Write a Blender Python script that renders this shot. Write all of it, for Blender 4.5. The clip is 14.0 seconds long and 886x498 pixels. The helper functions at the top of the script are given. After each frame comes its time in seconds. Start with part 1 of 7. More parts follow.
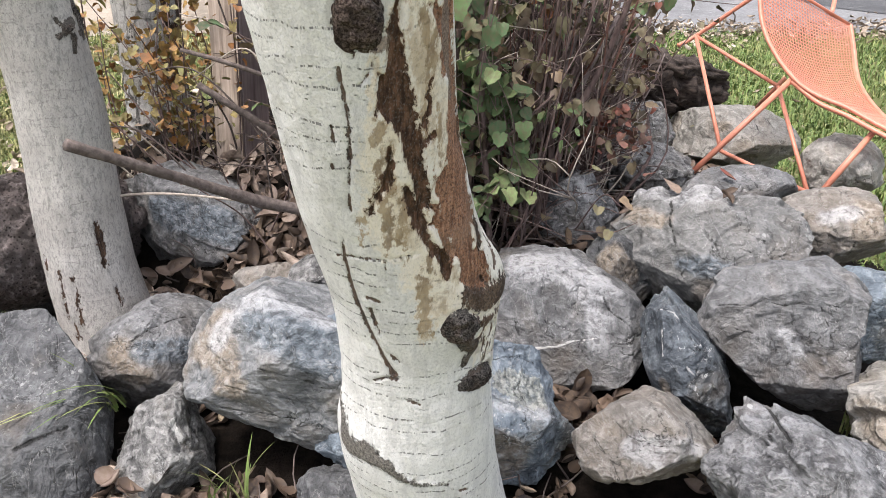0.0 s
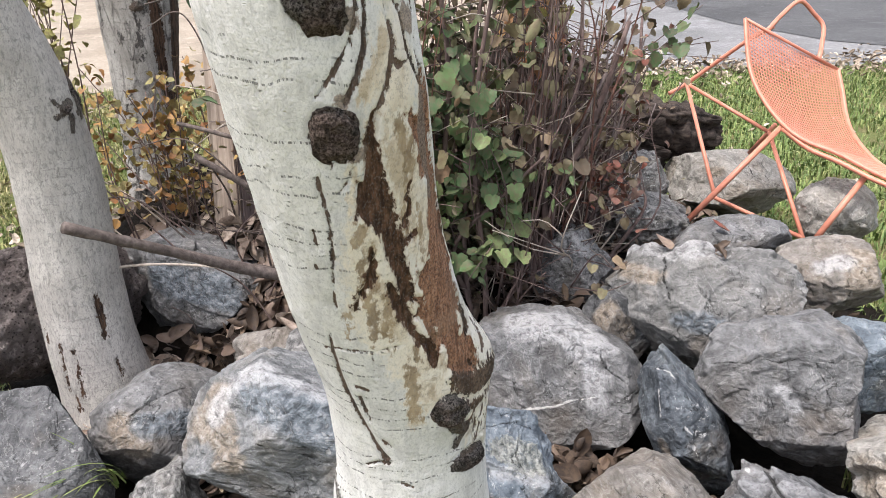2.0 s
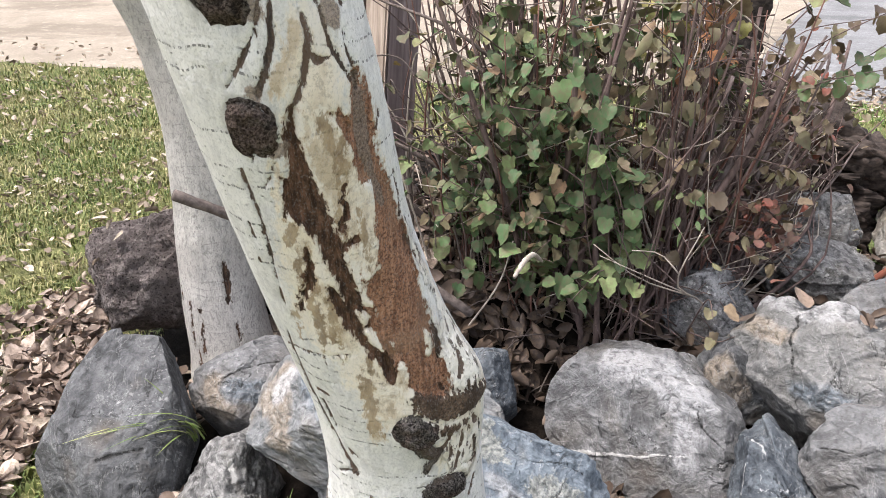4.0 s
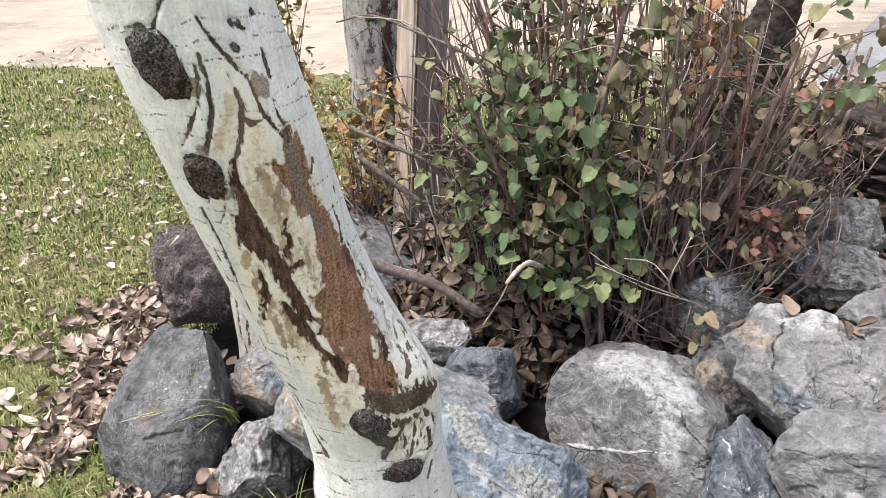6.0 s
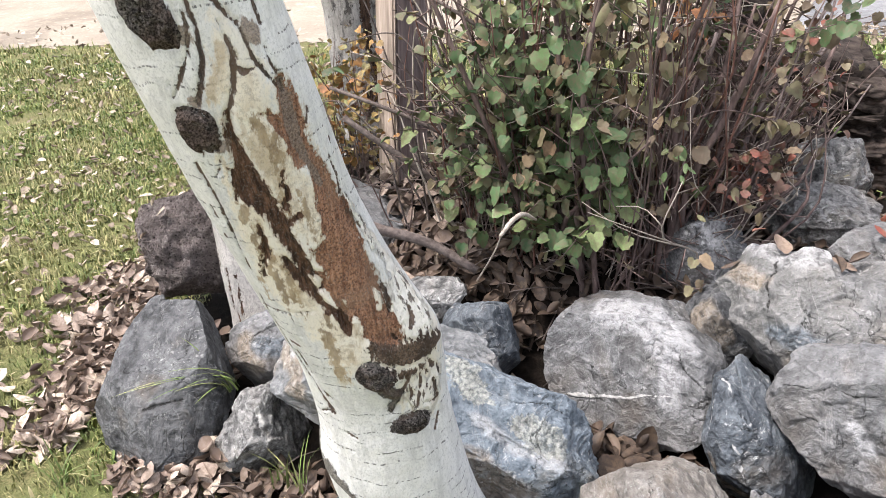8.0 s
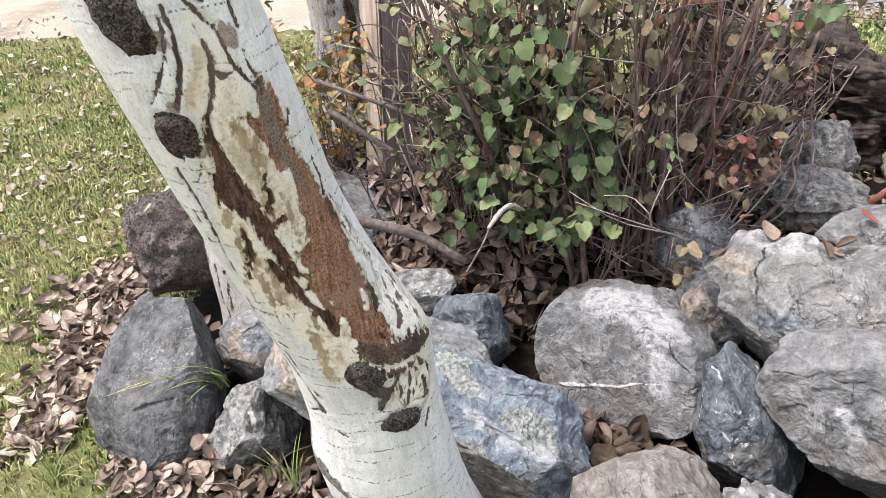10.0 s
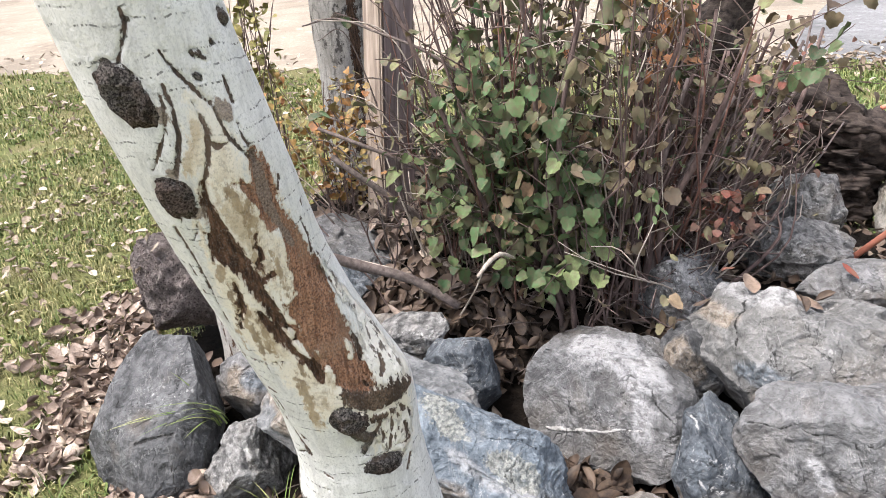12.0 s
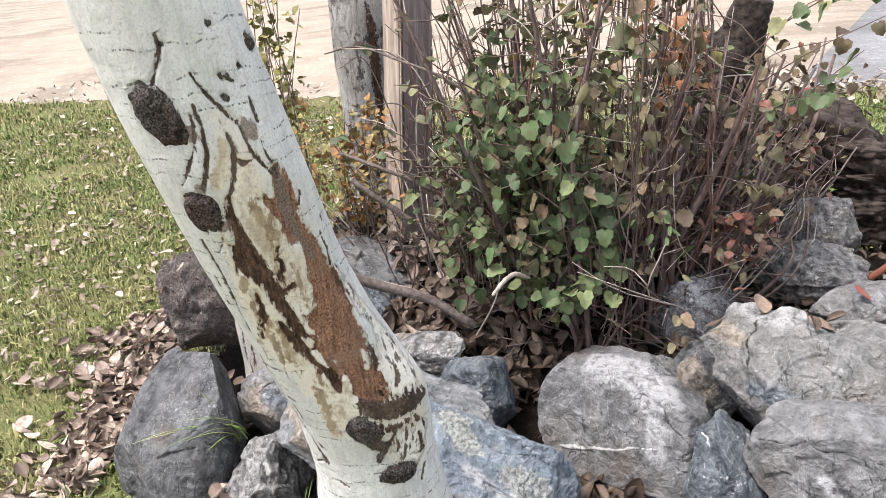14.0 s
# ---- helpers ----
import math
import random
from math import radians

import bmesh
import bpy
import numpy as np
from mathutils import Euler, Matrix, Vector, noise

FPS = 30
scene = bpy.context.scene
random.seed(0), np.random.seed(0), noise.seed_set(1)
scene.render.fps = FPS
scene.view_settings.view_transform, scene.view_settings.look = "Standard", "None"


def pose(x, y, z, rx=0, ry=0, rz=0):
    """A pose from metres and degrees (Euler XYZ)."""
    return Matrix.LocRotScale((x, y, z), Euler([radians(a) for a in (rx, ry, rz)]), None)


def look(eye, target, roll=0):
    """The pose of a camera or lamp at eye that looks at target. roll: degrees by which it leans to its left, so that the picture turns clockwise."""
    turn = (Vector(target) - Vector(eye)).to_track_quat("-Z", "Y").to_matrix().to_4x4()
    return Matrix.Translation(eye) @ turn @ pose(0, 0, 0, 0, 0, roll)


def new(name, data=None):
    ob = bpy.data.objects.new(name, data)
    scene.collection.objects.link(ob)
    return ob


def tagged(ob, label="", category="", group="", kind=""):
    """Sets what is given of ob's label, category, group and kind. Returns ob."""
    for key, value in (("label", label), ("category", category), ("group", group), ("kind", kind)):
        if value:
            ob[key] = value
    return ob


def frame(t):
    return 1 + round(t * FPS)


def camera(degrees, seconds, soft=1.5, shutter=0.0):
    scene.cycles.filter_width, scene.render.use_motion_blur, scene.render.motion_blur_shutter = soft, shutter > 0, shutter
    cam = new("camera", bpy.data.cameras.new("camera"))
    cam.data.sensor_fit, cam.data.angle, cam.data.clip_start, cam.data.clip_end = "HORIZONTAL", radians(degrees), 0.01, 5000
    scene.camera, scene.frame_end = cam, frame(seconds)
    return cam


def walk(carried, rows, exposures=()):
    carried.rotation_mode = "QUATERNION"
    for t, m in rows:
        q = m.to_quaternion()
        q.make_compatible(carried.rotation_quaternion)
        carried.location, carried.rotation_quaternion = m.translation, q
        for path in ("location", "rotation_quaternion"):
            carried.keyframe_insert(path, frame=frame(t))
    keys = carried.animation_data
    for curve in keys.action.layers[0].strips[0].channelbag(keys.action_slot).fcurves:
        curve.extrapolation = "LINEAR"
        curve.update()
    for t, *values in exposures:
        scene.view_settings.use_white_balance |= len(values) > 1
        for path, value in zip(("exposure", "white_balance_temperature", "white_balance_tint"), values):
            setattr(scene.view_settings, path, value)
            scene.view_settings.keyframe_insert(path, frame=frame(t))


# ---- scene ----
cam = camera(58.3, 14.0, 0.7)
PATH = [
    (0, (0.187, 0.269, 1.224), (-0.213, 2.029, 0.363), 0.8),
    (0.5, (0.186, 0.279, 1.246), (-0.205, 2.048, 0.399), 0.1),
    (1, (0.192, 0.294, 1.292), (-0.196, 2.074, 0.467), -0.6),
    (1.5, (0.199, 0.293, 1.292), (-0.195, 2.081, 0.487), -1.1),
    (2, (0.212, 0.288, 1.297), (-0.212, 2.079, 0.515), -1.1),
    (2.5, (0.231, 0.274, 1.288), (-0.272, 2.055, 0.528), -0.7),
    (3, (0.243, 0.322, 1.285), (-0.395, 2.069, 0.551), -0.3),
    (3.5, (0.351, 0.417, 1.257), (-0.499, 2.075, 0.53), -0.0),
    (3.7, (0.414, 0.476, 1.263), (-0.496, 2.095, 0.522), 0.1),
    (5.8, (0.768, 0.458, 1.378), (-0.395, 1.884, 0.595), -2.1),
    (6, (0.758, 0.484, 1.381), (-0.408, 1.908, 0.6), -2.5),
    (6.5, (0.736, 0.498, 1.378), (-0.423, 1.923, 0.589), -3.6),
    (7, (0.72, 0.487, 1.352), (-0.431, 1.91, 0.547), -4.3),
    (7.5, (0.723, 0.472, 1.363), (-0.41, 1.898, 0.536), -4.5),
    (8, (0.737, 0.465, 1.35), (-0.377, 1.888, 0.494), -4.7),
    (8.2, (0.743, 0.479, 1.351), (-0.367, 1.898, 0.481), -4.9),
    (10.3, (0.736, 0.483, 1.374), (-0.353, 1.903, 0.481), -5.7),
    (10.5, (0.745, 0.488, 1.39), (-0.347, 1.913, 0.508), -5.6),
    (11, (0.777, 0.489, 1.415), (-0.317, 1.921, 0.548), -5.3),
    (11.5, (0.8, 0.489, 1.414), (-0.308, 1.924, 0.569), -5.1),
    (12, (0.812, 0.468, 1.428), (-0.317, 1.903, 0.61), -4.9),
    (12.5, (0.825, 0.446, 1.432), (-0.32, 1.881, 0.637), -4.8),
    (13, (0.838, 0.44, 1.43), (-0.322, 1.874, 0.655), -4.8),
    (13.5, (0.847, 0.432, 1.429), (-0.325, 1.865, 0.671), -4.9),
    (14, (0.855, 0.43, 1.428), (-0.328, 1.859, 0.679), -5.2),
]
EXPOSURES = [(0.0, 1.17, 6500, 12), (3.0, 1.2, 6500, 12), (3.7, 1.27, 6500, 12), (6.0, 1.38, 6500, 12), (8.0, 1.46, 6500, 12), (10.5, 1.46, 6500, 12), (14.0, 1.38, 6500, 12)]
walk(cam, [(t, look(eye, target, roll)) for t, eye, target, roll in PATH], EXPOSURES)

# ---- light: bright overcast sky with a weak, wide sun ----
world = bpy.data.worlds.new("overcast_sky")
scene.world = world
world.use_nodes = True
wn = world.node_tree.nodes
wl = world.node_tree.links
sky = wn.new("ShaderNodeTexSky")
sky.sky_type = "NISHITA"
sky.sun_disc = False
sky.sun_elevation = radians(68.4)
sky.sun_rotation = radians(-139)
sky.air_density = 1.0
sky.dust_density = 4.0
sky_grey = wn.new("ShaderNodeHueSaturation")
sky_grey.inputs["Saturation"].default_value = 0.45
wl.new(sky.outputs[0], sky_grey.inputs["Color"])
wl.new(sky_grey.outputs[0], wn["Background"].inputs["Color"])
wn["Background"].inputs["Strength"].default_value = 0.15

sun_data = bpy.data.lights.new("sun", "SUN")
sun_data.energy = 1.5
sun_data.angle = radians(14)
sun_data.color = (1.0, 0.955, 0.91)
sun = new("sun", sun_data)
sun.matrix_world = look((-1.3, -1.5, 5.0), (0, 0, 0))


# ---- materials ----
class Nodes:
    """A small builder for node materials."""

    def __init__(self, name, rough=0.8, spec=0.3):
        self.mat = bpy.data.materials.new(name)
        self.mat.use_nodes = True
        self.t = self.mat.node_tree
        self.b = self.t.nodes["Principled BSDF"]
        self.b.inputs["Roughness"].default_value = rough
        self.b.inputs["Specular IOR Level"].default_value = spec
        self.coord = self.t.nodes.new("ShaderNodeTexCoord").outputs["Object"]

    def node(self, kind, **props):
        n = self.t.nodes.new(kind)
        for k, v in props.items():
            n.inputs[k.replace("_", " ")].default_value = v
        return n

    def link(self, a, b):
        self.t.links.new(a, b)

    def put(self, value, socket):
        if isinstance(value, (int, float)):
            socket.default_value = value
        elif isinstance(value, tuple):
            socket.default_value = (*value, 1.0) if len(value) == 3 else value
        else:
            self.link(value, socket)

    def stretch(self, sx, sy, sz, src=None):
        m = self.t.nodes.new("ShaderNodeMapping")
        m.inputs["Scale"].default_value = (sx, sy, sz)
        self.link(src or self.coord, m.inputs["Vector"])
        return m.outputs[0]

    def noise(self, scale, detail=4.0, rough=0.55, src=None, warp=0.0):
        n = self.node("ShaderNodeTexNoise", Scale=scale, Detail=detail, Roughness=rough, Distortion=warp)
        self.link(src or self.coord, n.inputs["Vector"])
        return n.outputs["Fac"]

    def voronoi(self, scale, feature="F1", src=None, rand=1.0):
        n = self.node("ShaderNodeTexVoronoi", Scale=scale, Randomness=rand)
        n.feature = feature
        self.link(src or self.coord, n.inputs["Vector"])
        return n.outputs["Distance"]

    def ramp(self, src, *stops):
        r = self.t.nodes.new("ShaderNodeValToRGB")
        e = r.color_ramp.elements
        while len(e) < len(stops):
            e.new(0.5)
        for el, (p, c) in zip(e, stops):
            el.position = p
            el.color = (c, c, c, 1) if isinstance(c, (int, float)) else (*c, 1)
        self.link(src, r.inputs[0])
        return r.outputs["Color"]

    def mix(self, fac, a, b, how="MIX"):
        m = self.t.nodes.new("ShaderNodeMix")
        m.data_type = "RGBA"
        m.blend_type = how
        self.put(fac, m.inputs["Factor"])
        self.put(a, m.inputs["A"])
        self.put(b, m.inputs["B"])
        return m.outputs["Result"]

    def math(self, op, a, b=0.0, c=0.0):
        m = self.t.nodes.new("ShaderNodeMath")
        m.operation = op
        for v, k in zip((a, b, c), m.inputs):
            self.put(v, k)
        return m.outputs[0]

    def smooth(self, v, lo, hi):
        m = self.t.nodes.new("ShaderNodeMapRange")
        m.interpolation_type = "SMOOTHSTEP"
        self.put(v, m.inputs["Value"])
        m.inputs["From Min"].default_value = lo
        m.inputs["From Max"].default_value = hi
        return m.outputs[0]

    def attr(self, name):
        a = self.t.nodes.new("ShaderNodeAttribute")
        a.attribute_name = name
        return a.outputs["Fac"]

    def rand(self, island=False):
        if island:
            return self.t.nodes.new("ShaderNodeNewGeometry").outputs["Random Per Island"]
        return self.t.nodes.new("ShaderNodeObjectInfo").outputs["Random"]

    def bump(self, height, strength=0.5, dist=0.01):
        b = self.node("ShaderNodeBump", Strength=strength, Distance=dist)
        b_in = b.inputs["Height"]
        self.link(height, b_in)
        if self.b.inputs["Normal"].is_linked:
            self.link(self.b.inputs["Normal"].links[0].from_socket, b.inputs["Normal"])
        self.link(b.outputs[0], self.b.inputs["Normal"])

    def done(self, color, rough=None):
        self.put(color, self.b.inputs["Base Color"])
        if rough is not None:
            self.put(rough, self.b.inputs["Roughness"])
        return self.mat


def rock_material(name, light, dark, warm, warm_at=0.6, speck=0.5, scale=1.0, streak=(1, 1, 1), grain=1.0):
    m = Nodes(name, 0.85, 0.25)
    src = m.stretch(*streak)
    big = m.noise(4.0 * scale, 5, 0.55, src, 0.6)
    mid = m.noise(13 * scale, 6, 0.60, src, 0.7)
    small = m.noise(48, 5, 0.60, src, 0.4)
    fine = m.noise(190, 3, 0.6)
    tone = m.math("ADD", m.math("MULTIPLY", mid, 0.55), m.math("MULTIPLY", m.noise(5 * scale, 6, 0.6, src, 1.0), 0.45))
    col = m.mix(m.ramp(tone, (0.38, 0.0), (0.60, 1.0)), dark, light)
    col = m.mix(m.ramp(big, (warm_at - 0.08, 0.0), (warm_at + 0.05, 0.75)), col, m.mix(m.ramp(mid, (0.38, 0.0), (0.60, 1.0)), tuple(0.6 * c for c in warm), warm))
    rag = m.math("MULTIPLY", m.math("SUBTRACT", mid, 0.5), 6.0)

    def patch(field, amount, c0, c1):
        return m.mix(m.math("MULTIPLY", m.smooth(m.math("ADD", m.attr(field), rag), -1.0, 1.2), amount), col, m.mix(m.ramp(small, (0.38, 0.0), (0.62, 1.0)), c0, c1))

    col = patch("tan", 0.75, (0.17, 0.135, 0.10), (0.34, 0.285, 0.225))
    col = patch("slate", 0.8, (0.06, 0.075, 0.09), (0.20, 0.23, 0.26))
    col = patch("pale", 0.68, (0.29, 0.288, 0.295), (0.50, 0.50, 0.505))
    # soft mottling, then grain
    col = m.mix(m.ramp(small, (0.52, 0.0), (0.66, 0.40 * grain)), col, tuple(1.45 * c for c in light))
    col = m.mix(m.ramp(small, (0.34, 0.50 * grain), (0.46, 0.0)), col, tuple(0.6 * c for c in dark))
    col = m.mix(m.ramp(fine, (0.36, 0.32 * grain), (0.46, 0.0)), col, tuple(0.6 * c for c in dark))
    # scuffs: short pale strokes and flecks, gathered in places
    where = m.ramp(m.noise(6, 4, 0.6), (0.46, 0.0), (0.58, 1.0))
    fleck = m.ramp(m.noise(75, 4, 0.65, m.stretch(1, 0.6, 1.5), 1.2), (0.60, 0.0), (0.66, 1.0))
    spots = m.ramp(m.math("ADD", m.voronoi(34), m.math("MULTIPLY", m.math("SUBTRACT", small, 0.5), 1.4)), (0.05, 1.0), (0.14, 0.0))
    col = m.mix(m.math("MULTIPLY", m.math("MULTIPLY", m.math("MAXIMUM", fleck, spots), where), 0.75 * speck), col, (0.56, 0.56, 0.55))
    crusty = m.smooth(m.math("ADD", m.attr("crust"), m.math("MULTIPLY", m.math("SUBTRACT", m.noise(48, 7, 0.72), 0.5), 9.0)), -0.3, 0.3)
    col = m.mix(m.math("MULTIPLY", crusty, 0.6), col, m.mix(m.ramp(m.noise(90, 5, 0.7), (0.42, 0.0), (0.58, 1.0)), (0.12, 0.12, 0.10), (0.42, 0.415, 0.36)))
    # brown earth stains
    col = m.mix(m.ramp(m.noise(3.2, 6, 0.65, None, 0.6), (0.55, 0.0), (0.66, 0.45)), col, (0.125, 0.10, 0.08))
    # mineral veins and hairline cracks
    band = m.smooth(m.math("ADD", m.attr("vein"), m.math("MULTIPLY", m.math("SUBTRACT", m.noise(45, 6, 0.7), 0.5), 2.6)), -0.12, 0.12)
    vein = m.ramp(m.math("ABSOLUTE", m.math("SUBTRACT", m.noise(3.0, 7, 0.6, None, 1.5), 0.5)), (0.0, 1.0), (0.005, 0.0))
    col = m.mix(m.math("MAXIMUM", m.math("MULTIPLY", vein, 0.2), m.math("MULTIPLY", band, 0.72)), col, (0.58, 0.57, 0.55))
    crack = m.ramp(m.math("ABSOLUTE", m.math("SUBTRACT", m.noise(3.4, 6, 0.60, None, 0.8), 0.47)), (0.0, 1.0), (0.005, 0.0))
    crack = m.math("MULTIPLY", crack, m.ramp(m.noise(4, 3), (0.45, 0.0), (0.55, 1.0)))
    split = m.smooth(m.math("ADD", m.attr("crack"), m.math("MULTIPLY", m.math("SUBTRACT", m.noise(60, 6, 0.7), 0.5), 1.2)), -0.10, 0.10)
    crack = m.math("MAXIMUM", m.math("MULTIPLY", crack, 0.8), split)
    worn = m.t.nodes.new("ShaderNodeNewGeometry").outputs["Pointiness"]
    col = m.mix(m.math("MULTIPLY", m.ramp(worn, (0.51, 0.0), (0.57, 0.5)), m.ramp(small, (0.40, 0.3), (0.56, 1.0))), col, tuple(1.3 * c + 0.03 for c in light))
    col = m.mix(m.math("MULTIPLY", crack, 0.85), col, (0.018, 0.017, 0.016))
    m.bump(mid, 0.75, 0.035)
    m.bump(m.math("SUBTRACT", small, m.math("MULTIPLY", crack, 0.8)), 0.75, 0.012)
    m.bump(fine, 0.6, 0.0025)
    return m.done(col, m.ramp(mid, (0.3, 0.9), (0.7, 0.72)))


GREY = rock_material("grey_limestone", (0.212, 0.213, 0.217), (0.096, 0.096, 0.097), (0.172, 0.158, 0.144), 0.55)
PALE = rock_material("pale_limestone", (0.210, 0.208, 0.204), (0.118, 0.117, 0.114), (0.172, 0.153, 0.133), 0.57)
BLUE = rock_material("blue_grey_stone", (0.225, 0.263, 0.297), (0.080, 0.098, 0.120), (0.197, 0.183, 0.155), 0.62, 1.0, 1.3)
BLUEDARK = rock_material("dark_blue_stone", (0.140, 0.157, 0.174), (0.042, 0.049, 0.059), (0.131, 0.114, 0.093), 0.62, 1.0, 1.3)
TAN = rock_material("tan_limestone", (0.282, 0.263, 0.241), (0.166, 0.150, 0.134), (0.248, 0.207, 0.166), 0.52)
DARK = rock_material("dark_grey_stone", (0.140, 0.142, 0.146), (0.046, 0.047, 0.049), (0.132, 0.122, 0.108), 0.63, 0.45)
CREAM = rock_material("cream_limestone", (0.345, 0.33, 0.305), (0.20, 0.19, 0.172), (0.29, 0.25, 0.205), 0.57)
CRAGGY = rock_material("craggy_grey_stone", (0.310, 0.305, 0.296), (0.075, 0.074, 0.074), (0.216, 0.195, 0.164), 0.60, 1.0, 1.8, (1, 1, 1), 1.4)
SPECKLED = rock_material("speckled_dark_stone", (0.26, 0.26, 0.265), (0.062, 0.062, 0.064), (0.188, 0.174, 0.155), 0.63, 1.0, 1.5, (1, 1, 1), 1.25)
BANDED = rock_material("banded_blue_grey_stone", (0.249, 0.254, 0.259), (0.094, 0.099, 0.103), (0.282, 0.247, 0.207), 0.60, 0.6, 1.0, (0.9, 0.9, 1.3))


def lava_material():
    m = Nodes("porous_lava_rock", 0.95, 0.15)
    ridges = m.noise(34, 7, 0.75, m.stretch(1, 1, 0.7), 1.0)
    holes = m.math("ADD", m.voronoi(95), m.math("MULTIPLY", m.math("SUBTRACT", ridges, 0.5), 1.2))
    big = m.noise(8, 6)
    col = m.mix(m.ramp(big, (0.3, 0.0), (0.7, 1.0)), (0.135, 0.112, 0.107), (0.29, 0.245, 0.235))
    col = m.mix(m.ramp(ridges, (0.50, 0.0), (0.62, 0.75)), col, (0.42, 0.37, 0.35))
    col = m.mix(m.ramp(holes, (0.06, 1.0), (0.30, 0.0)), col, (0.040, 0.032, 0.031))
    m.bump(ridges, 1.0, 0.03)
    m.bump(holes, 0.8, 0.008)
    m.bump(m.noise(140, 6, 0.75), 0.8, 0.005)
    return m.done(col)


LAVA = lava_material()


def bark_material(name, white, green, wounds=True, fissure=0.0, fine_cracks=0.0, dash=0.72):
    m = Nodes(name, 0.75, 0.25)
    uv = m.t.nodes.new("ShaderNodeUVMap").outputs["UV"]          # metres round and up the trunk
    tall = m.stretch(1, 1, 0.35)
    n1 = m.noise(7, 5, 0.55)
    n2 = m.noise(38, 6, 0.6)
    n3 = m.noise(210, 4, 0.7)
    col = m.mix(m.ramp(n1, (0.42, 0.0), (0.60, 1.0)), white, green)
    col = m.mix(m.ramp(m.noise(16, 6, 0.6, tall), (0.48, 0.0), (0.62, 0.55)), col, tuple(0.84 * c for c in green))
    col = m.mix(m.ramp(m.noise(55, 6, 0.7, m.stretch(1, 1, 0.2)), (0.40, 0.55), (0.50, 0.0)), col, tuple(0.66 * c for c in white))
    col = m.mix(m.ramp(n3, (0.38, 0.5), (0.47, 0.0)), col, tuple(0.55 * c for c in white))
    # rows of short dark dashes that ring the trunk
    split_uv = m.t.nodes.new("ShaderNodeSeparateXYZ")
    m.link(uv, split_uv.inputs[0])
    sway = m.noise(1.0, 2, 0.5, m.stretch(14, 9, 1, uv))
    level = m.math("ADD", m.math("MULTIPLY", split_uv.outputs["Y"], 46.0), m.math("MULTIPLY", sway, 1.6))
    row = m.math("FLOOR", level)
    chance = m.t.nodes.new("ShaderNodeTexWhiteNoise")
    chance.noise_dimensions = "1D"
    m.link(row, chance.inputs["W"])
    there = m.math("GREATER_THAN", chance.outputs["Value"], 0.25)
    wide = m.math("ADD", 0.035, m.math("MULTIPLY", n2, 0.05))
    line = m.math("LESS_THAN", m.math("ABSOLUTE", m.math("SUBTRACT", m.math("FRACT", level), 0.5)), wide)
    along = m.t.nodes.new("ShaderNodeCombineXYZ")
    m.link(m.math("MULTIPLY", split_uv.outputs["X"], 210.0), along.inputs[0])
    m.link(m.math("MULTIPLY", row, 5.7), along.inputs[1])
    bits = m.noise(1.0, 2, 0.6, along.outputs[0])
    dashes = m.math("MULTIPLY", m.math("MULTIPLY", line, there), m.ramp(bits, (0.50, 0.0), (0.54, 1.0)))
    far = m.t.nodes.new("ShaderNodeCombineXYZ")
    m.link(m.math("MULTIPLY", split_uv.outputs["X"], 16.0), far.inputs[0])
    m.link(m.math("MULTIPLY", row, 3.3), far.inputs[1])
    dashes = m.math("MULTIPLY", dashes, m.ramp(m.noise(1.0, 2, 0.5, far.outputs[0]), (0.40, 0.0), (0.48, 1.0)))
    pit = m.math("MULTIPLY", m.ramp(m.voronoi(1.0, "F1", m.stretch(60, 150, 1, uv)), (0.0, 1.0), (0.16, 0.0)), m.ramp(m.noise(11, 3), (0.56, 0.0), (0.64, 1.0)))
    marks = m.math("MAXIMUM", dashes, pit)
    col = m.mix(m.math("MULTIPLY", marks, dash), col, (0.045, 0.042, 0.04))
    height = m.math("SUBTRACT", m.math("MULTIPLY", n2, 0.5), m.math("MULTIPLY", marks, 0.6))
    if fine_cracks:
        weave = m.noise(140, 6, 0.75, m.stretch(1, 1, 0.45), 0.5)
        col = m.mix(m.ramp(weave, (0.40, fine_cracks), (0.50, 0.0)), col, tuple(0.42 * c for c in white))
        height = m.math("ADD", height, m.math("MULTIPLY", weave, 1.2 * fine_cracks))
    if fissure:
        warped = m.mix(0.12, m.coord, m.t.nodes.new("ShaderNodeTexNoise").outputs["Color"])
        gap = m.ramp(m.math("ADD", m.voronoi(22, "DISTANCE_TO_EDGE", m.stretch(1, 1, 0.45, warped)), m.math("MULTIPLY", m.math("SUBTRACT", m.noise(60, 6, 0.75), 0.5), 0.5)), (0.0, 1.0), (0.10, 0.0))
        gap = m.math("MULTIPLY", gap, m.ramp(m.noise(6, 5, 0.7, tall), (0.42, 0.15), (0.55, 1.0)))
        gap = m.math("MAXIMUM", gap, m.ramp(m.noise(14, 7, 0.75, m.stretch(1, 1, 0.5)), (0.40, 1.0), (0.43, 0.0)))
        col = m.mix(m.math("MULTIPLY", gap, fissure), col, (0.035, 0.031, 0.03))
        height = m.math("SUBTRACT", height, m.math("MULTIPLY", gap, 1.2))
    rough = 0.72
    if wounds:
        ragged = m.math("ADD", m.math("MULTIPLY", m.math("SUBTRACT", m.noise(30, 5, 0.65, tall), 0.5), 2.6),
                        m.math("MULTIPLY", m.math("SUBTRACT", m.noise(120, 4, 0.7, m.stretch(1, 1, 0.5)), 0.5), 3.2))

        def mask(name, width=0.15, amount=1.0):
            v = m.math("ADD", m.attr(name), m.math("MULTIPLY", ragged, amount))
            return m.smooth(v, -width, width)

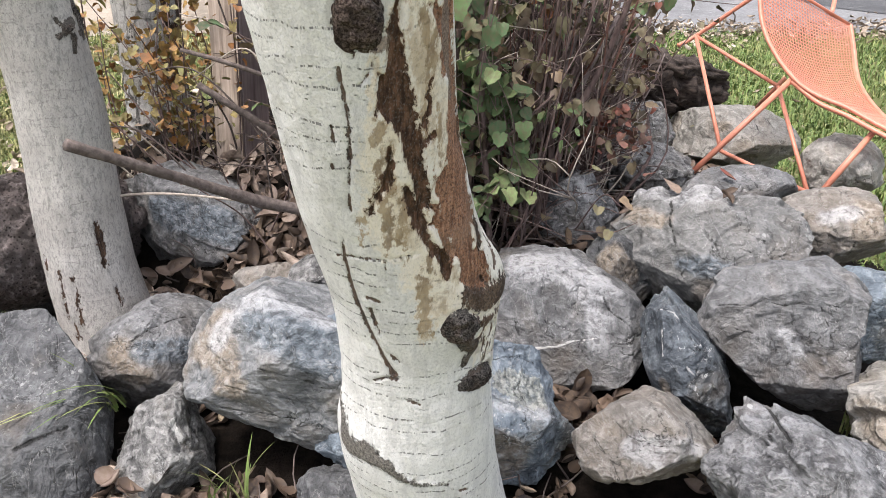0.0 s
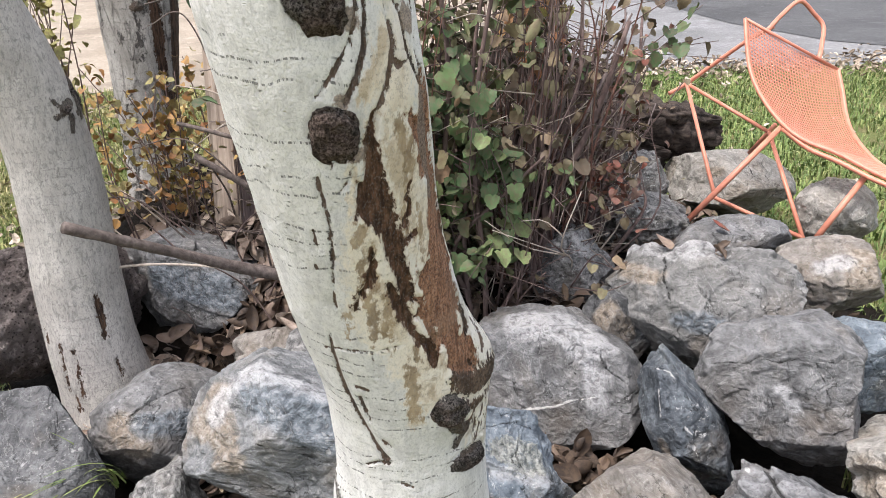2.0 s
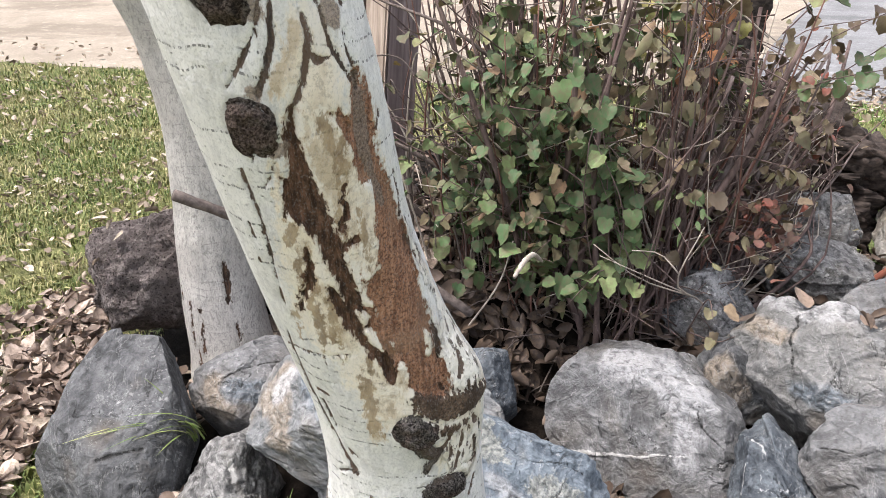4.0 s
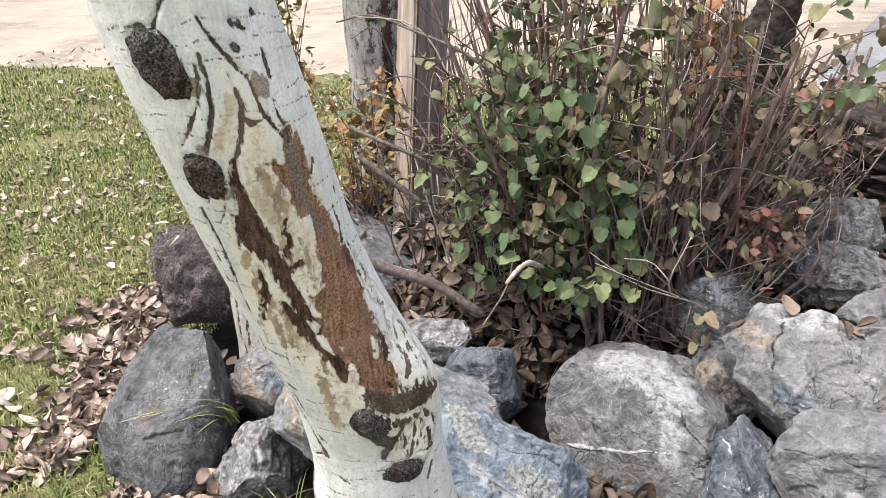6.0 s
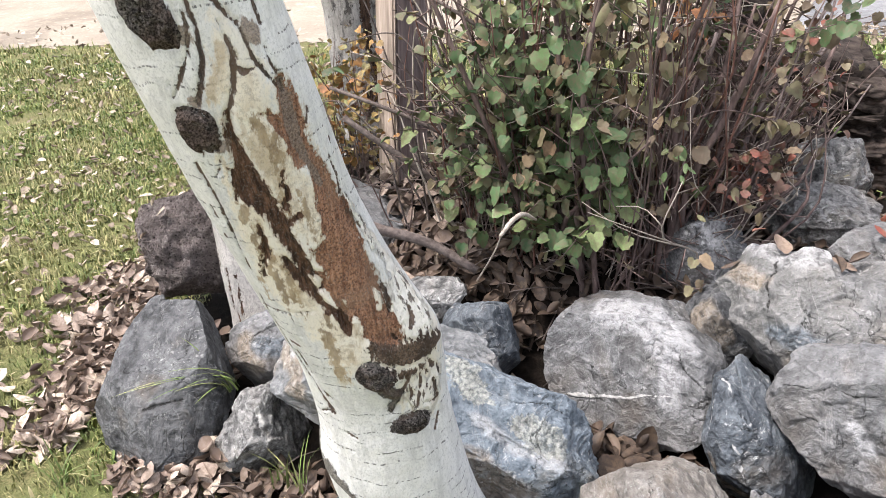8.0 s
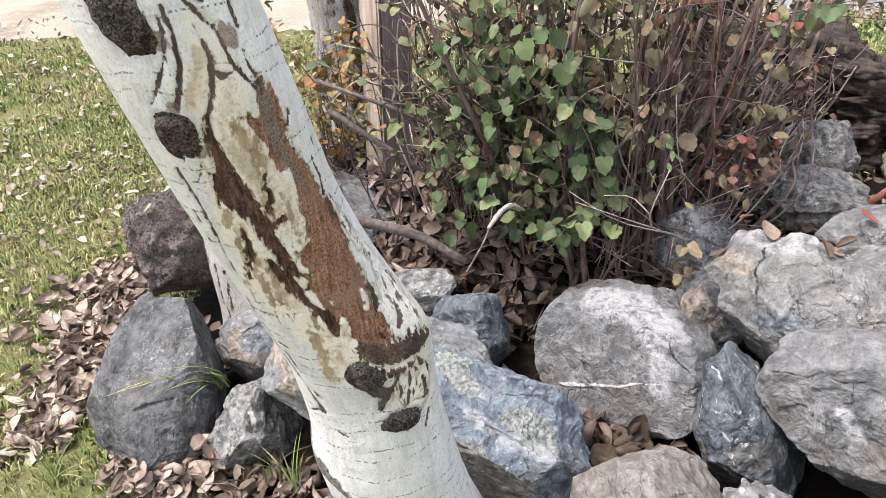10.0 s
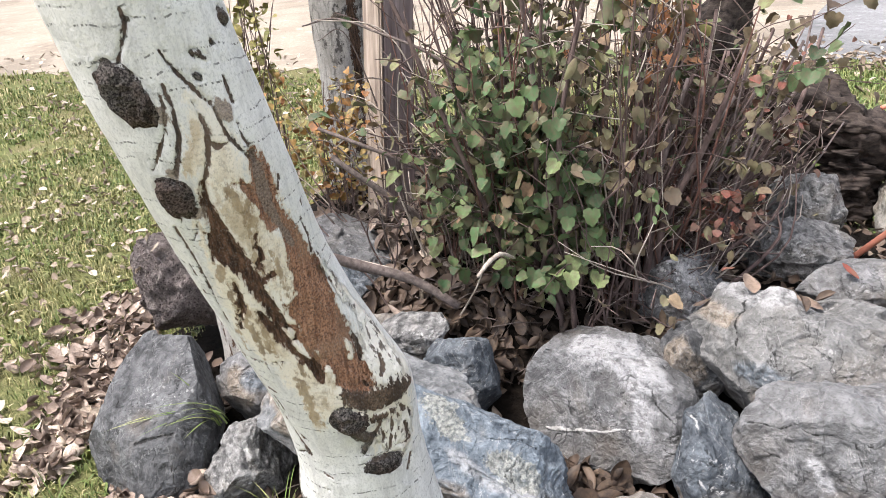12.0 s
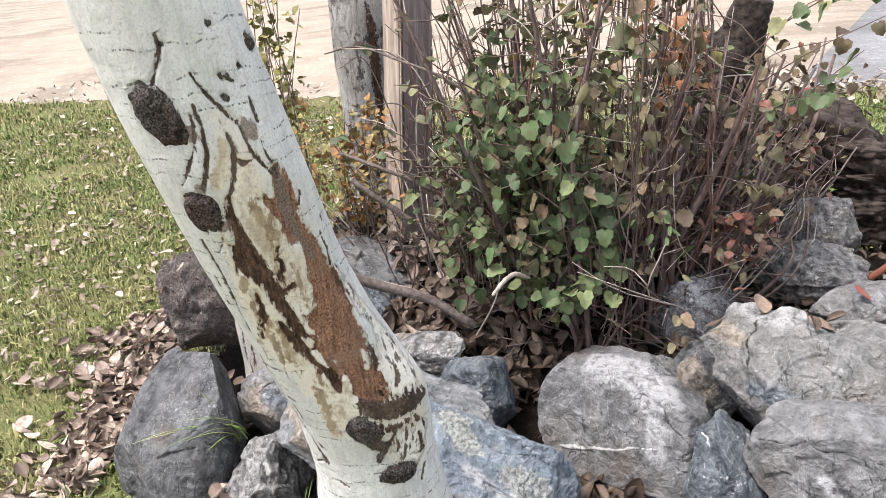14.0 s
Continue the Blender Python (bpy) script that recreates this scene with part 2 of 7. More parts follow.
        # the bark yellows over the whole hurt side
        col = m.mix(m.math("MULTIPLY", mask("warm", 1.2, 2.2), m.ramp(m.noise(18, 5, 0.6, tall), (0.38, 0.55), (0.60, 1.0))), col, (0.78, 0.715, 0.605))
        # weathered cream bark with olive and tan blotches round the wound
        cream = m.mix(m.ramp(m.noise(32, 6, 0.62, tall), (0.42, 0.0), (0.58, 0.75)), (0.79, 0.715, 0.59), (0.48, 0.375, 0.25))
        cream = m.mix(m.ramp(m.noise(130, 5, 0.7), (0.40, 0.45), (0.50, 0.0)), cream, (0.25, 0.185, 0.115))
        cream = m.mix(m.ramp(m.noise(26, 6, 0.7, m.stretch(1, 1, 0.6), 1.2), (0.56, 0.0), (0.61, 0.8)), cream, (0.82, 0.775, 0.68))
        col = m.mix(m.math("MULTIPLY", mask("cream", 0.5, 1.6), 0.92), col, cream)
        col = m.mix(m.math("MULTIPLY", mask("olive", 0.3, 1.3), 0.85), col, m.mix(m.ramp(m.noise(70, 5, 0.65, tall), (0.40, 0.0), (0.60, 1.0)), (0.20, 0.135, 0.075), (0.40, 0.30, 0.185)))
        # flaking, pitted pale bark beside it
        flake_n = m.noise(70, 6, 0.68, m.stretch(1, 1, 0.45))
        flaky = m.mix(m.ramp(flake_n, (0.42, 1.0), (0.455, 0.0)), (0.84, 0.80, 0.72), (0.085, 0.06, 0.045))
        flaky = m.mix(m.ramp(m.noise(30, 4), (0.54, 0.0), (0.64, 0.5)), flaky, (0.60, 0.50, 0.39))
        rough_mask = mask("flaky", 0.5, 1.4)
        col = m.mix(m.math("MULTIPLY", rough_mask, 0.9), col, flaky)
        # bare fibrous wood
        fibre = m.noise(170, 6, 0.65, m.stretch(1, 1, 0.12))
        crumb = m.noise(300, 4, 0.7)
        wood = m.mix(m.ramp(fibre, (0.36, 0.0), (0.64, 1.0)), (0.20, 0.088, 0.048), (0.54, 0.285, 0.172))
        wood = m.mix(m.ramp(crumb, (0.42, 0.85), (0.52, 0.0)), wood, (0.10, 0.048, 0.030))
        wood = m.mix(m.ramp(m.noise(230, 5, 0.75), (0.54, 0.0), (0.62, 0.6)), wood, (0.60, 0.37, 0.25))
        wood = m.mix(m.ramp(m.noise(24, 5, 0.7, tall), (0.36, 0.65), (0.46, 0.0)), wood, (0.11, 0.055, 0.035))
        wood = m.mix(m.ramp(m.noise(9, 5), (0.48, 0.0), (0.62, 0.5)), wood, (0.44, 0.28, 0.19))
        wood_v = m.math("ADD", m.attr("wood"), m.math("MULTIPLY", ragged, 0.9))
        brown = m.smooth(wood_v, -0.05, 0.05)
        gash_v = m.math("MAXIMUM", wood_v, m.math("ADD", m.attr("gash"), m.math("MULTIPLY", ragged, 0.9)))
        lip = m.math("MULTIPLY", m.smooth(gash_v, -0.35, -0.05), m.math("SUBTRACT", 1.0, brown))
        col = m.mix(m.math("MULTIPLY", lip, 0.55), col, (0.40, 0.275, 0.175))
        col = m.mix(brown, col, wood)
        dark_wood = m.mix(m.ramp(fibre, (0.40, 0.0), (0.60, 1.0)), (0.028, 0.016, 0.011), (0.14, 0.080, 0.050))
        gash_wood = m.mix(m.ramp(fibre, (0.38, 0.0), (0.62, 1.0)), (0.042, 0.021, 0.013), (0.20, 0.108, 0.066))
        gash_wood = m.mix(m.ramp(m.noise(45, 5, 0.65), (0.40, 0.7), (0.50, 0.0)), gash_wood, (0.035, 0.020, 0.013))
        gash = mask("gash", 0.06, 0.9)
        col = m.mix(gash, col, gash_wood)
        dark = m.math("MAXIMUM", mask("crack", 0.06, 1.2), gash)
        col = m.mix(mask("crack", 0.06, 1.2), col, dark_wood)
        # torn, fuzzy brown fibres in a belt round the trunk, greyer in the scar at its foot
        fuzz = m.noise(240, 6, 0.8)
        fuzzy = m.mix(m.ramp(fuzz, (0.38, 0.0), (0.62, 1.0)), (0.034, 0.022, 0.015), (0.25, 0.168, 0.118))
        fuzzy = m.mix(m.ramp(m.noise(26, 5, 0.65), (0.44, 0.7), (0.54, 0.0)), fuzzy, (0.045, 0.028, 0.020))
        belt = mask("belt", 0.2, 1.7)
        col = m.mix(belt, col, fuzzy)
        scar = mask("scar", 0.2, 0.8)
        col = m.mix(scar, col, m.mix(m.ramp(fuzz, (0.38, 0.0), (0.62, 1.0)), (0.04, 0.036, 0.033), (0.34, 0.31, 0.275)))
        belt = m.math("MAXIMUM", belt, scar)
        line = m.smooth(m.math("ADD", m.attr("line"), m.math("MULTIPLY", ragged, 0.40)), -0.05, 0.05)
        line = m.math("MAXIMUM", line, m.smooth(m.math("ADD", m.attr("rift"), m.math("MULTIPLY", ragged, 0.5)), -0.05, 0.05))
        streaked = m.mix(m.ramp(m.noise(14, 3), (0.45, 0.0), (0.55, 1.0)), dark_wood, (0.155, 0.095, 0.065))
        col = m.mix(m.math("MULTIPLY", line, 0.93), col, streaked)
        dark = m.math("MAXIMUM", dark, line)
        # blackened, corky knots, and a browner scab
        cork_n = m.noise(300, 7, 0.8)
        cork = m.mix(m.ramp(cork_n, (0.42, 0.0), (0.60, 1.0)), (0.012, 0.010, 0.010), (0.26, 0.23, 0.20))
        cork = m.mix(m.ramp(m.noise(28, 4), (0.46, 0.0), (0.60, 0.6)), cork, (0.115, 0.075, 0.052))
        scab = mask("scab", 0.15, 0.6)
        col = m.mix(m.math("MULTIPLY", scab, 0.9), col, m.mix(m.ramp(cork_n, (0.38, 0.0), (0.60, 1.0)), (0.085, 0.06, 0.048), (0.38, 0.295, 0.235)))
        knot = mask("knot", 0.08, 0.6)
        col = m.mix(knot, col, cork)
        height = m.math("ADD", height, m.math("MULTIPLY", m.math("MAXIMUM", m.math("ADD", brown, dark), belt), m.math("SUBTRACT", m.math("ADD", fibre, m.math("MULTIPLY", crumb, 0.5)), 1.35)))
        height = m.math("ADD", height, m.math("MULTIPLY", knot, m.math("MULTIPLY", m.noise(60, 6, 0.75), 2.0)))
        height = m.math("ADD", height, m.math("MULTIPLY", rough_mask, m.math("MULTIPLY", m.noise(55, 4), 1.2)))
    grit = m.noise(460, 3, 0.6, m.stretch(1, 1, 0.6))
    col = m.mix(m.ramp(grit, (0.34, 0.30), (0.46, 0.0)), col, tuple(0.45 * c for c in white))
    m.bump(height, 0.9, 0.009)
    m.bump(n3, 0.7, 0.002)
    return m.done(col, rough)


def cork_material():
    m = Nodes("blackened_cork", 0.95, 0.1)
    n = m.noise(300, 7, 0.8)
    swirl = m.noise(55, 5, 0.65, m.stretch(1, 1, 0.5), 1.6)
    col = m.mix(m.ramp(n, (0.44, 0.0), (0.60, 1.0)), (0.022, 0.018, 0.018), (0.33, 0.295, 0.27))
    col = m.mix(m.ramp(m.noise(20, 4, 0.6), (0.45, 0.0), (0.57, 0.65)), col, m.mix(m.ramp(n, (0.42, 0.0), (0.60, 1.0)), (0.055, 0.036, 0.030), (0.29, 0.20, 0.16)))
    col = m.mix(m.ramp(swirl, (0.40, 0.6), (0.48, 0.0)), col, (0.014, 0.012, 0.012))
    m.bump(swirl, 1.0, 0.012)
    m.bump(n, 1.0, 0.006)
    return m.done(col)


CORK = cork_material()
BARK = bark_material("white_aspen_bark", (0.79, 0.778, 0.757), (0.715, 0.705, 0.668), True, 0.0, 0.10)
BARK_GREY = bark_material("grey_weathered_bark", (0.52, 0.50, 0.475), (0.36, 0.34, 0.315), True, 0.85, 0.5, 0.35)
BARK_PLAIN = bark_material("grey_white_aspen_bark", (0.67, 0.64, 0.60), (0.55, 0.52, 0.485), True, 0.0, 0.75, 0.3)


def lawn_material():
    m = Nodes("lawn_soil", 0.95, 0.1)
    a, b = m.noise(3, 5), m.noise(45, 6, 0.7)
    col = m.mix(m.ramp(b, (0.3, 0.0), (0.7, 1.0)), (0.06, 0.08, 0.028), (0.17, 0.20, 0.07))
    col = m.mix(m.ramp(a, (0.40, 0.2), (0.58, 0.9)), col, m.mix(m.ramp(m.noise(120, 5, 0.75), (0.40, 0.0), (0.60, 1.0)), (0.085, 0.075, 0.035), (0.25, 0.22, 0.115)))
    m.bump(b, 0.8, 0.02)
    return m.done(col)


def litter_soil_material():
    m = Nodes("garden_soil_with_shade", 0.95, 0.1)
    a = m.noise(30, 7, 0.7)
    # near-black base: shade between stones and under the shrub, put into the soil colour
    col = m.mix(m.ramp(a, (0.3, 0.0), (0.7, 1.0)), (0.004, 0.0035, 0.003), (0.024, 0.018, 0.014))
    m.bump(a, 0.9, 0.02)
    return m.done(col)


def gravel_material(name, c1, c2, scale=60):
    m = Nodes(name, 0.95, 0.15)
    v = m.voronoi(scale)
    a, b = m.noise(1.2, 5), m.noise(25, 6, 0.7)
    col = m.mix(m.ramp(b, (0.3, 0.0), (0.7, 1.0)), c1, c2)
    col = m.mix(m.ramp(a, (0.4, 0.0), (0.65, 0.5)), col, tuple(0.75 * c for c in c1))
    col = m.mix(m.ramp(m.noise(0.5, 6, 0.6, None, 0.8), (0.52, 0.0), (0.60, 0.55)), col, tuple(0.6 * c for c in c1))
    col = m.mix(m.ramp(m.noise(6, 6, 0.7), (0.56, 0.0), (0.66, 0.5)), col, tuple(1.3 * c for c in c2))
    col = m.mix(m.ramp(v, (0.0, 0.3), (0.4, 0.0)), col, tuple(0.5 * c for c in c1))
    m.bump(v, 0.6, 0.01)
    return m.done(col)


LAWN = lawn_material()
SOIL = litter_soil_material()
SAND = gravel_material("sandy_driveway", (0.28, 0.235, 0.185), (0.41, 0.355, 0.29), 90)
GRAVEL = gravel_material("grey_gravel", (0.16, 0.16, 0.163), (0.27, 0.27, 0.275), 40)
ASPHALT = gravel_material("asphalt", (0.085, 0.086, 0.09), (0.13, 0.131, 0.135), 120)


def grass_material():
    m = Nodes("grass_blades", 0.6, 0.3)
    r = m.rand(True)
    col = m.ramp(r, (0.0, (0.055, 0.088, 0.024)), (0.35, (0.115, 0.155, 0.040)), (0.70, (0.195, 0.225, 0.068)), (0.9, (0.33, 0.31, 0.13)), (1.0, (0.46, 0.39, 0.23)))
    col = m.mix(m.ramp(m.noise(1.8, 5, 0.65), (0.47, 0.0), (0.58, 0.6)), col, m.ramp(r, (0.0, (0.16, 0.145, 0.06)), (0.6, (0.29, 0.265, 0.115)), (1.0, (0.47, 0.40, 0.22))))
    side = m.t.nodes.new("ShaderNodeSeparateXYZ")
    m.link(m.coord, side.inputs[0])
    lush = m.math("MULTIPLY", m.smooth(side.outputs["X"], -1.2, 0.4), m.ramp(m.noise(1.1, 4), (0.35, 0.5), (0.55, 0.9)))
    col = m.mix(lush, col, m.ramp(r, (0.0, (0.075, 0.13, 0.035)), (0.6, (0.15, 0.225, 0.065)), (1.0, (0.27, 0.31, 0.11))))
    return m.done(col)


def leaf_material(name, stops, island=True, vein=True):
    m = Nodes(name, 0.6, 0.3)
    col = m.ramp(m.rand(island), *stops)
    col = m.mix(m.ramp(m.noise(60, 5, 0.65), (0.42, 0.0), (0.62, 0.65)), col, (0.12, 0.083, 0.055))
    m.b.inputs["Subsurface Weight"].default_value = 0.0
    m.bump(m.noise(120, 3), 0.3, 0.002)
    return m.done(col)


GRASS = grass_material()
DEAD_LEAF = leaf_material("dry_fallen_leaves", [(0.0, (0.085, 0.06, 0.05)), (0.25, (0.21, 0.157, 0.128)), (0.55, (0.37, 0.29, 0.24)), (0.85, (0.52, 0.425, 0.355)), (1.0, (0.68, 0.58, 0.46))])
BROWN_LITTER = leaf_material("brown_fallen_leaves", [(0.0, (0.045, 0.031, 0.025)), (0.3, (0.10, 0.071, 0.056)), (0.65, (0.175, 0.130, 0.103)), (0.9, (0.26, 0.20, 0.16)), (1.0, (0.42, 0.34, 0.25))])
# darker copy of the litter: shade of the gaps and shrub foot in its colour
SHADED_LITTER = leaf_material("shade_dark_leaves", [(0.0, (0.022, 0.016, 0.014)), (0.6, (0.065, 0.047, 0.038)), (0.92, (0.13, 0.092, 0.07)), (1.0, (0.22, 0.16, 0.11))])
LAWN_LEAF = leaf_material("pale_dry_leaves", [(0.0, (0.13, 0.098, 0.070)), (0.35, (0.26, 0.205, 0.15)), (0.7, (0.46, 0.385, 0.30)), (1.0, (0.68, 0.60, 0.50))])
GREEN_STOPS = [(0.0, (0.036, 0.070, 0.032)), (0.5, (0.070, 0.130, 0.050)), (0.8, (0.115, 0.175, 0.068)), (0.92, (0.165, 0.215, 0.085)), (1.0, (0.20, 0.195, 0.09))]
BROWN_STOPS = [(0.0, (0.085, 0.062, 0.048)), (0.3, (0.145, 0.118, 0.075)), (0.6, (0.165, 0.165, 0.085)), (0.85, (0.205, 0.155, 0.095)), (1.0, (0.27, 0.195, 0.125))]
RED_STOPS = [(0.0, (0.11, 0.055, 0.045)), (0.6, (0.165, 0.078, 0.060)), (1.0, (0.26, 0.070, 0.048))]
GOLD_STOPS = [(0.0, (0.30, 0.125, 0.045)), (0.35, (0.36, 0.205, 0.060)), (0.7, (0.29, 0.235, 0.085)), (1.0, (0.20, 0.20, 0.08))]
OLIVE_STOPS = [(0.0, (0.16, 0.17, 0.055)), (0.6, (0.27, 0.26, 0.085)), (1.0, (0.38, 0.32, 0.10))]
LEAF_OLIVE = leaf_material("olive_shrub_leaf", OLIVE_STOPS)
ORANGE_STOPS = [(0.0, (0.30, 0.13, 0.06)), (0.6, (0.42, 0.18, 0.08)), (1.0, (0.44, 0.27, 0.12))]
ONE_ORANGE = leaf_material("orange_leaf", ORANGE_STOPS, False)
ONE_FRESH = leaf_material("fresh_green_leaf", [(0.0, (0.10, 0.18, 0.07)), (1.0, (0.15, 0.235, 0.10))], False)
LEAF_GREEN = leaf_material("green_shrub_leaf", GREEN_STOPS)
SAGE_STOPS = [(0.0, (0.075, 0.082, 0.045)), (0.4, (0.12, 0.135, 0.07)), (0.75, (0.19, 0.155, 0.088)), (1.0, (0.26, 0.165, 0.10))]
LEAF_SAGE = leaf_material("sage_shrub_leaf", SAGE_STOPS)
LEAF_BROWN = leaf_material("fading_shrub_leaf", BROWN_STOPS)
LEAF_RED = leaf_material("russet_shrub_leaf", RED_STOPS)
LEAF_GOLD = leaf_material("golden_shrub_leaf", GOLD_STOPS)
ONE_GREEN = leaf_material("green_leaf", GREEN_STOPS, False)
ONE_BROWN = leaf_material("fading_leaf", BROWN_STOPS, False)


def wood_material(name, c1, c2, stretch=(1, 1, 0.06), scale=60, rough=0.85):
    m = Nodes(name, rough, 0.2)
    g = m.noise(scale, 6, 0.6, m.stretch(*stretch))
    col = m.mix(m.ramp(g, (0.32, 0.0), (0.68, 1.0)), c1, c2)
    col = m.mix(m.ramp(m.noise(6, 4), (0.5, 0.0), (0.7, 0.4)), col, tuple(0.6 * c for c in c1))
    m.bump(g, 0.8, 0.006)
    return m.done(col)


POST_WOOD = wood_material("weathered_post_wood", (0.19, 0.145, 0.115), (0.52, 0.43, 0.36), scale=70)
POST_DARK = wood_material("dark_stained_post_wood", (0.125, 0.096, 0.094), (0.34, 0.275, 0.268), scale=45)
STEM = wood_material("shrub_stem_bark", (0.062, 0.043, 0.040), (0.215, 0.155, 0.140), (1, 1, 0.3), 50)
STEM_RED = wood_material("red_brown_stem_bark", (0.075, 0.036, 0.028), (0.23, 0.125, 0.10), (1, 1, 0.3), 60)
STEM_GREY = wood_material("grey_brown_stem_bark", (0.085, 0.066, 0.062), (0.235, 0.19, 0.18), (1, 1, 0.3), 50)
STEM_PALE = wood_material("dry_pale_twig", (0.30, 0.25, 0.21), (0.52, 0.46, 0.40), (1, 1, 0.3), 60)
STICK = wood_material("dead_grey_branch", (0.07, 0.055, 0.05), (0.19, 0.155, 0.14), (1, 1, 1), 60)
LOG = wood_material("charred_driftwood", (0.010, 0.008, 0.008), (0.095, 0.075, 0.064), (0.35, 1, 1), 55)


def paint_material():
    m = Nodes("salmon_paint", 0.42, 0.5)
    n = m.noise(35, 5, 0.6)
    col = m.mix(m.ramp(n, (0.35, 0.0), (0.65, 1.0)), (0.56, 0.205, 0.135), (0.65, 0.265, 0.18))
    chips = m.math("MULTIPLY", m.ramp(m.voronoi(28), (0.0, 1.0), (0.07, 0.0)), m.ramp(m.noise(8, 2), (0.55, 0.0), (0.6, 1.0)))
    col = m.mix(m.math("MULTIPLY", chips, 0.8), col, (0.66, 0.55, 0.48))
    m.bump(n, 0.15, 0.001)
    return m.done(col, m.ramp(n, (0.3, 0.36), (0.7, 0.5)))


PAINT = paint_material()


# ---- helpers for meshes ----
def mesh_of(name, verts, faces, material, smooth=True):
    me = bpy.data.meshes.new(name)
    me.from_pydata([tuple(v) for v in verts], [], faces)
    me.materials.append(material)
    if smooth:
        me.polygons.foreach_set("use_smooth", [True] * len(me.polygons))
    me.update()
    return me


def part(name, me, parent, label=""):
    ob = new(name, me)
    ob.parent = parent
    if label:
        tagged(ob, label)
    return ob


def grid_faces(rows, cols, wrap=True):
    out = []
    for r in range(rows - 1):
        for c in range(cols if wrap else cols - 1):
            a, b = r * cols + c, r * cols + (c + 1) % cols
            out.append((a, b, b + cols, a + cols))
    return out


def smooth_line(points, n):
    """A Catmull-Rom curve through the points."""
    p = np.array(points, float)
    p = np.vstack([2 * p[0] - p[1], p, 2 * p[-1] - p[-2]])
    out = []
    for u in np.linspace(0, len(points) - 1, n):
        i = min(int(u), len(points) - 2)
        f = u - i
        a, b, c, d = p[i], p[i + 1], p[i + 2], p[i + 3]
        out.append(0.5 * (2 * b + (c - a) * f + (2 * a - 5 * b + 4 * c - d) * f * f + (3 * b - a - 3 * c + d) * f ** 3))
    return np.array(out)


def tube_data(line, radii, sides=8, lump=0.0, rng=None):
    """Vertices and faces of a closed tube along a line of points."""
    line = np.asarray(line, float)
    n = len(line)
    radii = np.interp(np.linspace(0, 1, n), np.linspace(0, 1, len(radii)), radii)
    way = np.gradient(line, axis=0)
    way /= np.linalg.norm(way, axis=1)[:, None] + 1e-9
    side = np.cross(way[0], (0.31, 0.52, 0.79))
    verts = []
    for k in range(n):
        side = side - way[k] * (side @ way[k])
        side /= np.linalg.norm(side) + 1e-9
        up = np.cross(way[k], side)
        for a in np.linspace(0, 2 * math.pi, sides, endpoint=False):
            r = radii[k] * (1 + (lump * (rng.random() - 0.5) if lump else 0))
            verts.append(line[k] + r * (math.cos(a) * side + math.sin(a) * up))
    faces = grid_faces(n, sides)
    faces.append(tuple(range(sides))[::-1])
    faces.append(tuple(range((n - 1) * sides, n * sides)))
    return verts, faces


def tube(name, points, radii, material, sides=8, n=None, lump=0.0, rng=None):
    line = smooth_line(points, n or max(2, 6 * (len(points) - 1))) if len(points) > 2 else np.array(points, float)
    v, f = tube_data(line, radii, sides, lump, rng)
    return mesh_of(name, v, f, material)


def gather(pieces):
    """Joins (verts, faces) pairs into one."""
    verts, faces, k = [], [], 0
    for v, f in pieces:
        verts.extend(v)
        faces.extend(tuple(i + k for i in q) for q in f)
        k += len(v)
    return verts, faces


def smoothstep(v, lo, hi):
    t = np.clip((np.asarray(v, float) - lo) / (hi - lo), 0, 1)
    return t * t * (3 - 2 * t)


# ---- the ground: lawn with a raised planting bed, driveway, gravel and road ----
EDGE_A, EDGE_B = (-8.7, 4.35), (2.4, 8.0)          # line where the lawn ends


def mound(x, y):
    d = np.hypot((x + 0.45) / 1.5, (y - 2.95) / 1.0)
    return (0.24 + 0.16 * smoothstep(-x, 0.05, 0.5)) * smoothstep(-d, -1.15, -0.55)


def ground_z(x, y):
    x, y = np.asarray(x, float), np.asarray(y, float)
    wave = (1 - smoothstep(np.hypot(x + 0.3, y - 2.5), 1.2, 3.0)) * 0.012 * np.sin(2.1 * x + 0.7) * np.sin(1.7 * y) + (1 - smoothstep(np.hypot(x + 0.3, y - 2.5), 1.2, 3.0)) * 0.006 * np.sin(5.3 * x) * np.cos(4.7 * y + 1)
    return mound(x, y) + wave


def spaced(lo, hi, near_lo, near_hi, step):
    core = np.arange(near_lo, near_hi, step)
    out_lo = near_lo - np.geomspace(step, near_lo - lo, 26)
    out_hi = near_hi + np.geomspace(step, hi - near_hi, 26)
    return np.concatenate([out_lo[::-1], core, out_hi])


def sheet(name, xs, ys, lift, material, inside=None):
    X, Y = np.meshgrid(xs, ys)
    Z = ground_z(X, Y) + lift
    verts = np.c_[X.ravel(), Y.ravel(), Z.ravel()]
    faces = grid_faces(len(ys), len(xs), False)
    if inside is not None:
        ok = inside(X, Y).ravel()
        faces = [q for q in faces if all(ok[i] for i in q)]
    return mesh_of(name, verts, faces, material)


gx, gy = spaced(-400, 400, -3.2, 2.2, 0.06), spaced(-300, 600, 0.6, 4.4, 0.06)
ground = new("ground", sheet("ground", gx, gy, 0.0, LAWN))
tagged(ground, "patchy autumn lawn soil reaching to the horizon", "ground", kind="structure")
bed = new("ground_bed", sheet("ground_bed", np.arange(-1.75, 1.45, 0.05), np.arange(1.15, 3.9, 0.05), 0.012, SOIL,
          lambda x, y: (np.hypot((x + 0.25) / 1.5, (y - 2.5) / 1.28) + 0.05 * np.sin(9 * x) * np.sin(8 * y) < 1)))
tagged(bed, "soil of the raised planting bed, coloured near black for shade", "soil", kind="structure")


